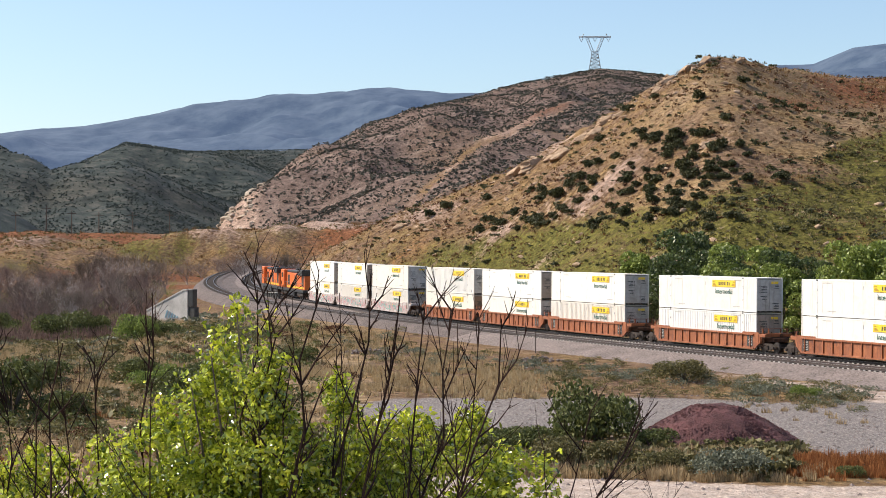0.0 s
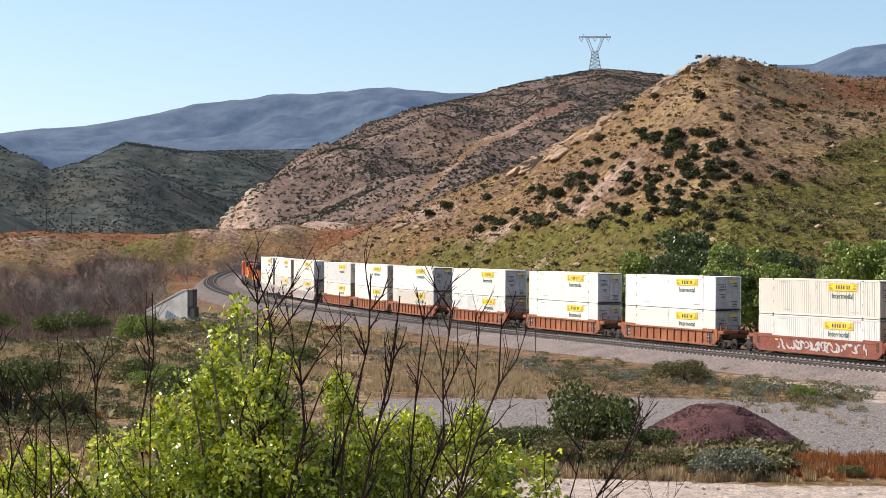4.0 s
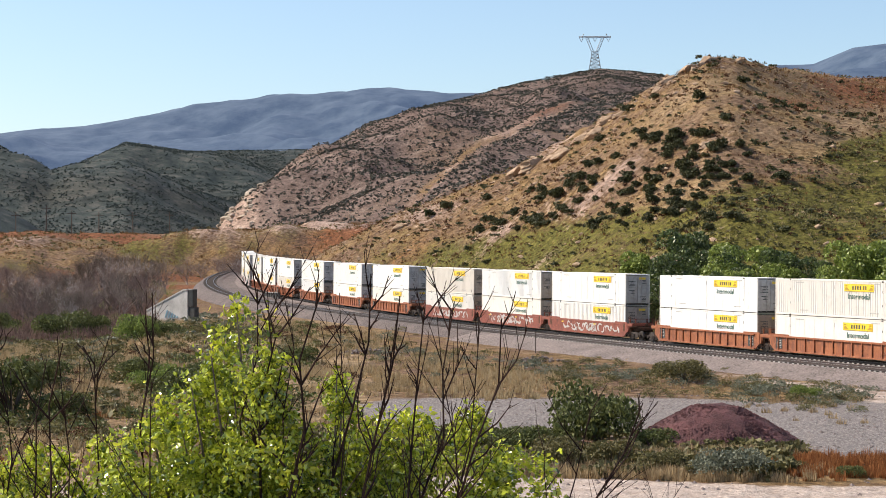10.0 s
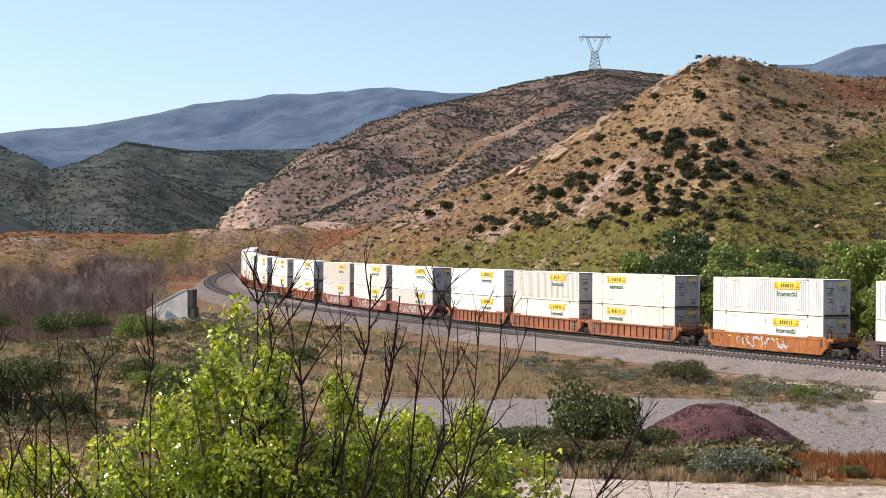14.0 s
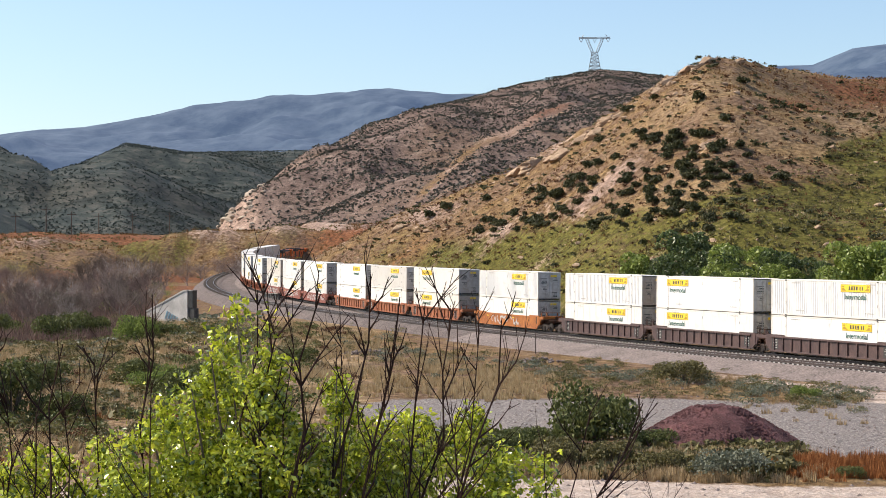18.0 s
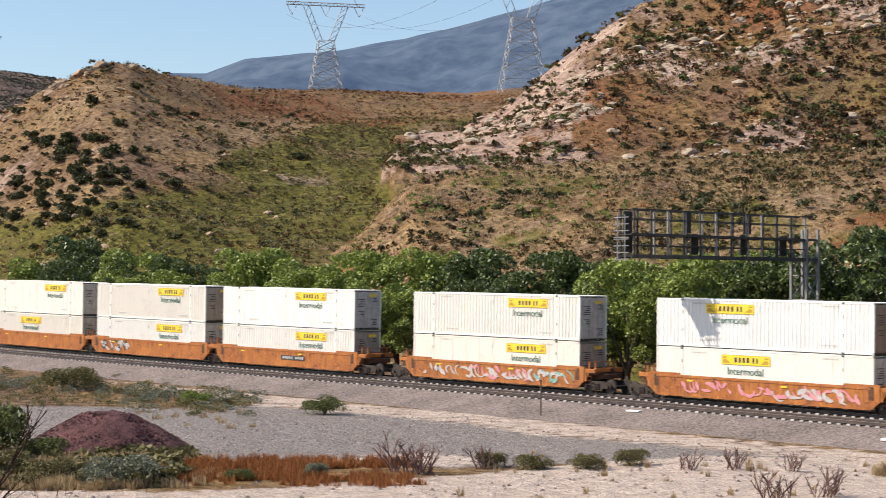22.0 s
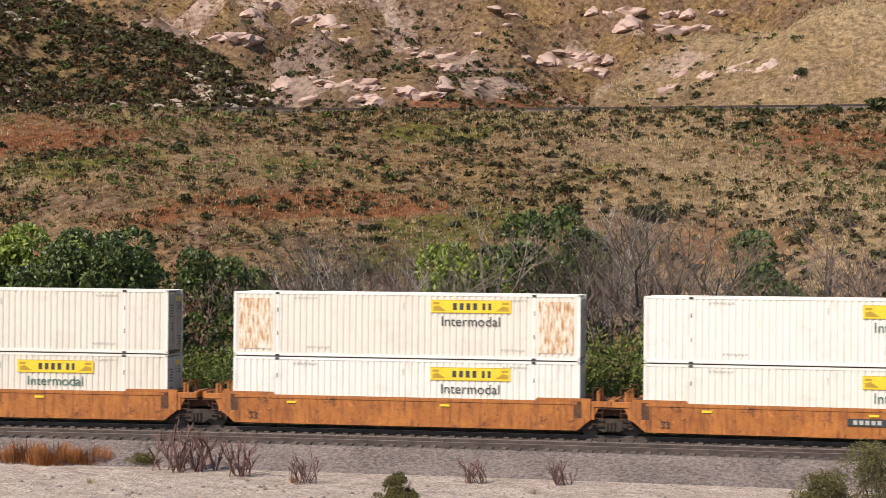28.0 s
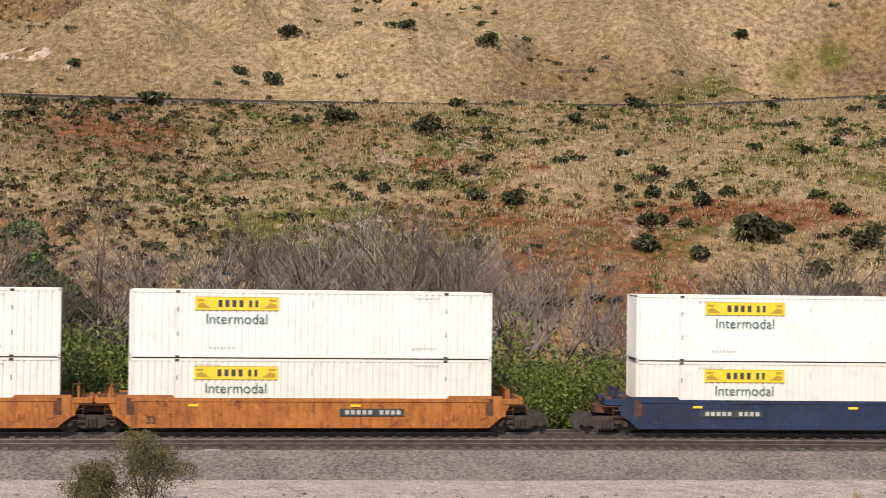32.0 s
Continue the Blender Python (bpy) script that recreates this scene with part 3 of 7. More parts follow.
def streaked_rust():
    m, n, l, b = material("streaked_rust", 0.8)
    tc, mp, t = n.new("ShaderNodeTexCoord"), n.new("ShaderNodeMapping"), n.new("ShaderNodeTexNoise")
    mp.inputs["Scale"].default_value = (7, 1, 0.9)
    t.inputs["Scale"].default_value, t.inputs["Detail"].default_value, t.inputs["Roughness"].default_value = 1.6, 7, 0.7
    l.new(tc.outputs["Object"], mp.inputs[0]), l.new(mp.outputs[0], t.inputs["Vector"])
    l.new(ramp(n, l, t.outputs["Fac"], [(0.46, (0.72, 0.66, 0.57)), (0.54, (0.55, 0.36, 0.2)), (0.62, (0.36, 0.13, 0.04))]), b.inputs["Base Color"])
    return m


rust_mat = streaked_rust()
CL, CW, CH = 15.75, 2.6, 2.93


def text_mesh(words, size, mat):
    c = bpy.data.curves.new("lettering", "FONT")
    c.body, c.size, c.align_x, c.align_y = words, size, "CENTER", "CENTER"
    c.extrude = 0.004
    o = bpy.data.objects.new("lettering", c)
    scene.collection.objects.link(o)
    me = bpy.data.meshes.new_from_object(o.evaluated_get(bpy.context.evaluated_depsgraph_get()))
    bpy.data.objects.remove(o)
    me.materials.clear(), me.materials.append(mat)
    return me


def wall_mesh(ribs):
    """A long wall of a container: pressed vertical ribs or smooth plates."""
    bm = bmesh.new()
    for side in (1,):
        xs, ys = [], []
        if ribs:
            x = -CL / 2 + 0.12
            while x < CL / 2 - 0.3:
                for d, w in ((0.0, 0.0), (0.17, 0.0), (0.20, -0.035), (0.255, -0.035)):
                    xs.append(x + d), ys.append(CW / 2 - 0.012 + w)
                x += 0.285
            xs.append(CL / 2 - 0.12), ys.append(CW / 2 - 0.012)
        else:
            x = -CL / 2 + 0.12
            for _ in range(12):
                for d, w in ((0.0, 0.0), (1.25, 0.0), (1.257, -0.012), (1.28, -0.012)):
                    xs.append(x + d), ys.append(CW / 2 - 0.012 + w)
                x += 1.2925
            xs.append(CL / 2 - 0.12), ys.append(CW / 2 - 0.012)
        lo = [bm.verts.new((x, side * y, 0.16)) for x, y in zip(xs, ys)]
        hi = [bm.verts.new((x, side * y, CH - 0.11)) for x, y in zip(xs, ys)]
        for k in range(len(xs) - 1):
            q = (lo[k], lo[k + 1], hi[k + 1], hi[k])
            bm.faces.new(q if side < 0 else q[::-1])
    return bm


def once(bm, name, mat):
    me = bpy.data.meshes.new(name)
    bm.to_mesh(me), bm.free()
    me.materials.append(mat)
    return me


def frame_mesh():
    bm = bmesh.new()
    for s in (-1, 1):
        y0, y1 = (s * CW / 2 - 0.09, s * CW / 2) if s > 0 else (s * CW / 2, s * CW / 2 + 0.09)
        box(bm, -CL / 2, CL / 2, y0, y1, CH - 0.12, CH, 0.012)
        box(bm, -CL / 2, CL / 2, y0, y1, 0.035, 0.17, 0.012)
        for x in (-CL / 2, CL / 2 - 0.14):
            box(bm, x, x + 0.14, y0, y1 + 0, 0.0, CH, 0.012)
        for x in (-CL / 2 + 1.98, CL / 2 - 2.12):
            box(bm, x, x + 0.14, y0 - 0.0, y1 + s * 0.006, 0.0, CH, 0.01)
    return bm


def fittings_mesh():
    bm = bmesh.new()
    for x in (-CL / 2 + 2.05, CL / 2 - 2.05):
        for y in (-CW / 2, CW / 2):
            for z in (0.06, CH - 0.07):
                box(bm, x - 0.09, x + 0.09, y - 0.02, y + 0.02, z - 0.055, z + 0.055)
    for x in (-CL / 2 + 2.0, CL / 2 - 2.1):
        for z in (0.95, 2.0):
            for y in (-CW / 2, CW / 2):
                box(bm, x + 0.02, x + 0.06, y - 0.012, y + 0.012, z, z + 0.2)
    return bm


def door_mesh():
    bm = bmesh.new()
    x = -CL / 2
    for y0, y1 in ((-CW / 2 + 0.1, -0.01), (0.01, CW / 2 - 0.1)):
        box(bm, x + 0.02, x + 0.07, y0, y1, 0.17, CH - 0.14, 0.01)
    for y in (-0.95, -0.4, 0.4, 0.95):
        rod(bm, (x - 0.01, y, 0.1), (x - 0.01, y, CH - 0.08), 0.022, sides=5)
        for z in (0.55, 1.2, 2.3):
            box(bm, x - 0.02, x + 0.02, y - 0.07, y + 0.07, z, z + 0.06)
    return bm


def front_mesh():
    """The blind end: one sheet pressed into upright ribs."""
    bm = bmesh.new()
    x, ys, xs = CL / 2, [], []
    for k in range(8):
        y = -CW / 2 + 0.1 + k * 0.3
        for d, w in ((0.0, -0.09), (0.03, -0.03), (0.22, -0.03), (0.25, -0.09)):
            ys.append(y + d), xs.append(x + w)
    lo = [bm.verts.new((a, b, 0.1)) for a, b in zip(xs, ys)]
    hi = [bm.verts.new((a, b, CH - 0.1)) for a, b in zip(xs, ys)]
    for k in range(len(xs) - 1):
        bm.faces.new((lo[k], lo[k + 1], hi[k + 1], hi[k]))
    return bm


wall_ribbed = once(wall_mesh(True), "side_wall", white_paint)
wall_plain = once(wall_mesh(False), "side_wall", white_paint)
roof_me = once(boxed(-CL / 2 + 0.1, CL / 2 - 0.1, -CW / 2 + 0.05, CW / 2 - 0.05, CH - 0.06, CH - 0.02), "roof", white_paint)
floor_me = once(boxed(-CL / 2 + 0.1, CL / 2 - 0.1, -CW / 2 + 0.06, CW / 2 - 0.06, 0.04, 0.14), "floor", seam_dark)
frame_me = once(frame_mesh(), "frame", white_paint)
fit_me = once(fittings_mesh(), "lifting_sockets", seam_dark)
door_me = once(door_mesh(), "door", shaded_door)
front_me = once(front_mesh(), "front_wall", white_paint)
end_plate_me = once(boxed(CL / 2 - 0.03, CL / 2 - 0.012, -0.95, 0.95, 2.15, 2.6), "end_plate", yellow)
word_me = text_mesh("Intermodal", 0.62, green_ink)
word_dark_me = text_mesh("Intermodal", 0.62, ink)


def plate_mesh():
    return boxed(-1.8, 1.8, -0.006, 0.006, -0.29, 0.29)


def bars_mesh():
    bm = bmesh.new()
    x = -0.92
    for w in (0.2, 0.2, 0.06, 0.24, 0.24, 0.24, 0.24):
        box(bm, x, x + w - 0.06, -0.006, 0.006, -0.15, 0.15)
        x += w + 0.06
    return bm


def scroll_mesh():
    """Dull marks at both ends of a name plate."""
    bm = bmesh.new()
    for s in (-1, 1):
        prism(bm, [(s * 1.1, -0.2), (s * 1.7, -0.2), (s * 1.7, -0.02), (s * 1.45, 0.04)], -0.004, 0.004)
        box(bm, min(s * 1.4, s * 1.7), max(s * 1.4, s * 1.7), -0.004, 0.004, 0.08, 0.18)
    for z in (-0.285, 0.265):
        box(bm, -1.79, 1.79, -0.003, 0.003, z, z + 0.02)
    return bm


def door_marks_mesh():
    """Small print on the doors."""
    bm = bmesh.new()
    x = -CL / 2 + 0.012
    for y0, w, z0, k in ((0.25, 0.75, 2.2, 5), (0.3, 0.6, 1.35, 3), (-0.95, 0.65, 2.3, 3), (-0.9, 0.6, 0.75, 4)):
        for q in range(k):
            box(bm, x, x + 0.012, y0, y0 + w * (1 - 0.13 * (q * 3 % 4)), z0 - 0.13 * q, z0 - 0.13 * q + 0.06)
    return bm


def marks_mesh():
    bm = bmesh.new()
    for x0, z in ((-5.4, 0.42), (3.4, 0.42), (-5.5, 2.62), (4.0, 2.62)):
        for k in range(7):
            box(bm, x0 + k * 0.16, x0 + k * 0.16 + 0.1, -0.004, 0.004, z, z + 0.08)
    box(bm, 0.0, 0.05, -0.004, 0.004, 2.2, 2.5)
    return bm


plate_me, bars_me, marks_me = once(plate_mesh(), "name_plate", yellow), once(bars_mesh(), "plate_lettering", ink), once(marks_mesh(), "stencil_print", faint_ink)
ochre_ink = worn("ochre_ink", (0.36, 0.22, 0.02), (0.48, 0.30, 0.03), 0.6)
scroll_me, door_marks_me = once(scroll_mesh(), "plate_scroll", ochre_ink), once(door_marks_mesh(), "door_print", ink)
plate_end_me = once(boxed(-CL / 2 + 0.008, -CL / 2 + 0.02, -0.85, -0.15, 2.42, 2.62), "end_plate", yellow)


def build_container(ribbed, plate_x, plate_z, dark_word, label, grey_plate=False, rusty=False):
    c = tagged(new("container"), label, "shipping container", "stacked containers on the train")
    for turn in (0, 180):
        part("side_wall", wall_ribbed if ribbed else wall_plain, None, c).matrix_basis = pose(0, 0, 0, 0, 0, turn)
    part("roof", roof_me, None, c), part("floor", floor_me, None, c)
    part("frame", frame_me, None, c)
    tagged(part("corner_steel", fit_me, None, c, "dark steel lifting sockets"), kind="stuff")
    part("door", door_me, None, c, "double doors with lock rods, painted grey for the shaded end")
    tagged(part("door_print", door_marks_me, None, c), kind="stuff")
    part("end_plate", plate_end_me, None, c, "small dull yellow plate")
    part("front_wall", front_me, None, c)
    if plate_x is not None and plate_x < -3.0:
        part("end_plate", end_plate_me, None, c, "dull yellow end plate")
    if plate_x is not None:
        y = CW / 2 + 0.012
        p = part("name_plate", plate_me, None, c, "yellow name plate")
        p.location = (plate_x, y, plate_z)
        q = part("plate_lettering", bars_me, None, p)
        q.location = (0, 0.004, 0)
        part("plate_scroll", scroll_me, None, p).location = (0, 0.004, 0)
        w = part("lettering", word_dark_me if dark_word else word_me, None, c)
        w.matrix_basis = pose(plate_x, y, plate_z - 0.68, 90, 0, 180)
        w.scale = (0.98, 1, 1)
    s = tagged(part("stencil_print", marks_me, None, c), kind="stuff")
    s.location = (0, CW / 2 + 0.004, 0)
    if rusty:
        for x0, x1 in ((-CL / 2 + 0.15, -CL / 2 + 1.95), (CL / 2 - 1.95, CL / 2 - 0.15)):
            part("rusty_panel", boxed(x0 + 0.15, x1 - 0.1, CW / 2 - 0.01, CW / 2 + 0.004, 0.35, CH - 0.3), rust_mat, c, "rust-stained end panel")
    return c


def well_paint(name, a, b_, rust):
    """Weathered wagon paint: faded patches, rust in blotches and in streaks that run down."""
    m, n, l, b = material(name, 0.6)
    big = noise_node(n, l, 0.7, 6, 0.7)
    fine = noise_node(n, l, 9.0, 5, 0.75)
    c = ramp(n, l, big, [(0.36, a), (0.64, b_)])
    pale = tuple(min(1.0, v * 1.4 + 0.012) for v in b_)
    c = mixed(n, l, ramp(n, l, noise_node(n, l, 2.1, 8, 0.8, "Object", 0.6), [(0.56, (0, 0, 0)), (0.63, (0.7, 0.7, 0.7))]), c, pale)
    tc, mp, t = n.new("ShaderNodeTexCoord"), n.new("ShaderNodeMapping"), n.new("ShaderNodeTexNoise")
    mp.inputs["Scale"].default_value = (4.5, 1, 0.5)
    t.inputs["Scale"].default_value, t.inputs["Detail"].default_value, t.inputs["Roughness"].default_value = 1.3, 8, 0.75
    l.new(tc.outputs["Object"], mp.inputs[0]), l.new(mp.outputs[0], t.inputs["Vector"])
    c = mixed(n, l, ramp(n, l, t.outputs["Fac"], [(0.5, (0, 0, 0)), (0.66, (0.85, 0.85, 0.85))]), c, rust)
    c = mixed(n, l, ramp(n, l, noise_node(n, l, 1.7, 9, 0.8, "Object", 0.4), [(0.57, (0, 0, 0)), (0.62, (1, 1, 1))]), c, rust)
    c = mixed(n, l, 0.5, c, ramp(n, l, fine, [(0.32, (0.55, 0.55, 0.55)), (0.68, (1.3, 1.3, 1.3))]), "MULTIPLY")
    l.new(c, b.inputs["Base Color"])
    bumped(n, l, b, fine, 0.2, 0.01)
    return m


orange_smooth = well_paint("orange_paint", (0.30, 0.088, 0.014), (0.46, 0.16, 0.026), (0.13, 0.036, 0.012))
orange_old = well_paint("faded_orange_paint", (0.31, 0.098, 0.018), (0.46, 0.165, 0.032), (0.13, 0.038, 0.014))
brown_rib = well_paint("oxide_paint", (0.24, 0.07, 0.025), (0.38, 0.13, 0.05), (0.12, 0.045, 0.03))
red_smooth = well_paint("red_oxide_paint", (0.20, 0.05, 0.03), (0.30, 0.085, 0.05), (0.12, 0.04, 0.03))
dark_rib = well_paint("dark_brown_paint", (0.055, 0.03, 0.03), (0.11, 0.06, 0.05), (0.05, 0.03, 0.025))
blue_paint = well_paint("blue_paint", (0.006, 0.012, 0.04), (0.014, 0.027, 0.085), (0.02, 0.02, 0.025))
white_rib = well_paint("pale_graffiti_paint", (0.36, 0.30, 0.28), (0.62, 0.58, 0.55), (0.25, 0.09, 0.05))
iron = worn("bogie_iron", (0.022, 0.017, 0.014), (0.075, 0.055, 0.045), 0.75, 0.3, 4, 30)
wheel_mat = worn("wheel_steel", (0.03, 0.025, 0.022), (0.10, 0.08, 0.07), 0.55, 0.5, 4, 30)
end_rust = worn("end_rust", (0.035, 0.02, 0.014), (0.15, 0.06, 0.028), 0.8, 0.1, 2.5, 20)
tags = [worn("spray_" + c, a, b_, 0.6, 0, 1.5, 20) for c, a, b_ in (("white", (0.36, 0.33, 0.31), (0.55, 0.52, 0.50)), ("teal", (0.08, 0.25, 0.22), (0.2, 0.42, 0.36)), ("pink", (0.5, 0.16, 0.2), (0.62, 0.3, 0.3)), ("black", (0.03, 0.03, 0.03), (0.07, 0.06, 0.06)))]

WT, WB = 1.56, 0.27


def sill_mesh(ribbed):
    """One side of the well: a tall sill with stepped ends, stiffened by posts where ribbed."""
    bm = bmesh.new()
    out = [(-8.35, 0.75), (-7.75, WB), (7.75, WB), (8.35, 0.75), (8.35, WT + 0.12), (6.0, WT + 0.12), (5.9, WT), (-5.9, WT), (-6.0, WT + 0.12), (-8.35, WT + 0.12)]
    prism(bm, out, 1.32, 1.40)
    if ribbed:
        for k in range(13):
            x = -7.2 + k * 14.4 / 12
            box(bm, x - 0.05, x + 0.05, 1.40, 1.50, WB + 0.05, WT - 0.06, 0.01)
        box(bm, -7.7, 7.7, 1.40, 1.52, WT - 0.14, WT - 0.02, 0.01)
        box(bm, -7.7, 7.7, 1.40, 1.50, WB, WB + 0.13, 0.01)
    else:
        box(bm, -7.75, 7.75, 1.40, 1.43, WT - 0.16, WT - 0.04, 0.008)
        box(bm, -7.75, 7.75, 1.40, 1.43, WB, WB + 0.1, 0.008)
    return bm


def end_mesh():
    """The platform over a bogie, its bolster, steps and grab irons."""
    bm = bmesh.new()
    box(bm, 7.9, 8.4, -1.36, 1.36, 0.7, WT + 0.05, 0.02)
    prism(bm, [(8.35, 0.8), (9.6, 0.95), (9.6, 1.22), (8.35, 1.5)], -0.75, 0.75)
    box(bm, 8.4, 9.3, -1.3, 1.3, 1.22, 1.29, 0.01)
    for y in (-1.25, 1.25):
        for z in (0.55, 0.8, 1.05):
            box(bm, 8.42, 8.86, y - 0.03, y + 0.03, z, z + 0.03)
        for x in (8.42, 8.86):
            rod(bm, (x, y, 0.5), (x, y, 2.15), 0.018, sides=5)
        rod(bm, (8.42, y, 2.15), (8.86, y, 2.15), 0.018, sides=5)
        rod(bm, (9.15, y, 1.25), (9.15, y * 0.9, 1.75), 0.02, sides=5)
    rod(bm, (8.9, -0.5, 1.29), (8.9, -0.5, 1.75), 0.05, sides=6)
    rod(bm, (8.8, 0.2, 1.45), (9.35, 0.2, 1.45), 0.17, sides=8)
    return bm


def end_beam_mesh():
    """Painted beams and uprights that carry on past the well over the bogie."""
    bm = bmesh.new()
    for y in (-1.36, 1.16):
        box(bm, 8.35, 9.25, y, y + 0.2, 1.3, 1.56, 0.02)
        box(bm, 8.36, 8.52, y, y + 0.2, 0.75, 1.3, 0.015)
        prism(bm, [(8.52, 1.3), (8.52, 0.9), (8.7, 1.3)], y + 0.05, y + 0.15)
    box(bm, 9.12, 9.3, -1.3, 1.3, 1.34, 1.62, 0.02)
    for y in (-1.2, -0.6, 0.6, 1.2):
        box(bm, 8.6, 8.7, y - 0.05, y + 0.05, 1.5, 2.0, 0.01)
    rod(bm, (8.65, -1.2, 1.98), (8.65, 1.2, 1.98), 0.03, sides=5)
    return bm


def floor_mesh():
    bm = bmesh.new()
    box(bm, -0.2, 0.2, -1.33, 1.33, 0.24, 0.31)
    return bm


def side_frame_mesh():
    bm = bmesh.new()
    for y in (-1.02, 1.02):
        prism(bm, [(-1.15, 0.40), (-0.62, 0.36), (-0.35, 0.22), (0.35, 0.22), (0.62, 0.36), (1.15, 0.40), (1.15, 0.60), (0.5, 0.80), (-0.5, 0.80), (-1.15, 0.60)], y - 0.07, y + 0.07)
        for x in (-0.89, 0.89):
            rod(bm, (x, y * 1.06, 0.46), (x, y * 1.2, 0.46), 0.13, sides=10)
        for x in (-0.16, 0.0, 0.16):
            rod(bm, (x, y * 1.1, 0.28), (x, y * 1.1, 0.62), 0.065, sides=8)
    box(bm, -0.22, 0.22, -1.1, 1.1, 0.5, 0.78, 0.03)
    return bm


def wheel_mesh():
    bm = bmesh.new()
    for s in (-1, 1):
        rod(bm, (0, s * 0.70, 0), (0, s * 0.735, 0), 0.485, sides=20)
        rod(bm, (0, s * 0.735, 0), (0, s * 0.82, 0), 0.457, sides=20)
        rod(bm, (0, s * 0.82, 0), (0, s * 0.86, 0), 0.16, sides=10)
    rod(bm, (0, -0.75, 0), (0, 0.75, 0), 0.08, sides=8)
    return bm


ME = {}


def shared(key, make, mat):
    if (key, mat.name) not in ME:
        ME[key, mat.name] = once(make(), key, mat)
    return ME[key, mat.name]


rng = random.Random(7)


def scrawl(parent, x0, x1, mat, z0=WB + 0.15, z1=WT - 0.15, y=1.432):
    """Sprayed shapes: fat strokes that form no letters."""
    bm = bmesh.new()
    x = x0
    while x < x1:
        w, h = rng.uniform(0.28, 0.55), rng.uniform(0.55, 0.95) * (z1 - z0) / 2
        cz = (z0 + z1) / 2 + rng.uniform(-0.08, 0.08)
        a0, sweep = rng.uniform(0, math.tau), rng.uniform(1.2, 3.6)
        thick = rng.uniform(0.1, 0.3)
        n = 9
        ring = []
        for k in range(n + 1):
            a = a0 + sweep * k / n
            for q in (1.0, 1.0 - thick / h * (0.5 + 0.5 * math.sin(math.pi * k / n))):
                ring.append(bm.verts.new((x + math.cos(a) * w * q + 0.25 * math.sin(a) * h, y + rng.uniform(0, 0.004), cz + math.sin(a) * h * q)))
        for k in range(n):
            bm.faces.new((ring[2 * k], ring[2 * k + 1], ring[2 * k + 3], ring[2 * k + 2]))
        x += rng.uniform(0.3, 0.62)
    return tagged(part("sprayed_marking", bm, mat, parent), kind="stuff")


def bogie(parent, x):
    b = part("bogie", shared("bogie", side_frame_mesh, iron), None, parent, "dark iron bogie")
    b.location = (x, 0, 0)
    for d in (-0.89, 0.89):
        w = part("wheelset", shared("wheelset", wheel_mesh, wheel_mat), None, b)
        w.location = (d, 0, 0.457)


number_me = text_mesh("53", 0.42, ink)


def build_unit(paint, ribbed, front_bogie, label, graffiti=(), number=False, plate=None):
    u = tagged(new("well_car"), label, "well car", "well cars of the train")
    for flip in (False, True):
        p = part("side_sill", shared("ribbed_sill" if ribbed else "plain_sill", lambda: sill_mesh(ribbed), paint), None, u)
        q = part("end_platform", shared("end_platform", end_mesh, end_rust), None, u, "rust-dark end platform with steps")
        e = part("end_beam", shared("end_beam", end_beam_mesh, paint), None, u)
        if flip:
            for o in (p, q, e):
                o.matrix_basis = pose(0, 0, 0, 0, 0, 180)
    for x in (-6.8, -3.0, 0.0, 3.0, 6.8):
        part("floor_beam", shared("floor_beam", floor_mesh, iron), None, u).location = (x, 0, 0)
    bogie(u, -9.2)
    if front_bogie:
        bogie(u, 9.2)
    for x0, x1, m in graffiti:
        scrawl(u, x0, x1, tags[m])
    y = 1.442
    for x in () if ribbed else (-2.1, 4.9):
        part("reflector", boxed(x, x + 0.42, y - 0.005, y, 1.2, 1.3), yellow, u)
    if ribbed:
        for x in (-7.1, 7.15):
            b = part("stencil_board", boxed(x - 0.42, x + 0.42, 1.402, 1.41, 0.5, 1.4), seam_dark, u, "black stencil board with pale lines")
            bm = bmesh.new()
            for q in range(6):
                box(bm, x - 0.3, x + 0.05 + 0.06 * (q * 3 % 5), 1.409, 1.415, 0.6 + q * 0.13, 0.64 + q * 0.13)
            tagged(part("stencil_lines", bm, faint_ink, b), kind="stuff")
    else:
        for x in (-7.95, 7.6):
            part("end_board", boxed(x, x + 0.34, 1.402, 1.412, 0.82, 1.55), end_rust, u, "rust-dark end board")
    if number:
        w = part("car_number", number_me, None, u)
        w.matrix_basis = pose(6.9, y, 0.62, 90, 0, 180)
    if plate is not None:
        part("number_board", boxed(plate - 1.4, plate + 1.4, y - 0.006, y, 0.80, 1.12), ink, u, "black number board")
        bm = bmesh.new()
        for k in range(10):
            if k != 4:
                box(bm, plate - 1.25 + k * 0.25, plate - 1.09 + k * 0.25, y, y + 0.004, 0.87, 1.05)
        tagged(part("number_bars", bm, tags[0], u), kind="stuff")
    return u


OFFSET = [292.0, 273.9, 255.5, 232.9, 214.7, 196.5, 174.4, 152.4, 131.1, 108.8, 90.6, 72.2, 50.1, 31.8, 13.2, -8.9, -31.1, -49.5, -67.8, -90.2, -108.3, -126.4, -148.5, -170.7, -189.2, -207.6, -229.9, -248.5, -267.3, -290.0, -308.9, -327.5, -350.2, -368.8, -387.5, -409.8]
SPEED, GAIN = 12.359, 0.00583
units, boxes, engines = [], [], []


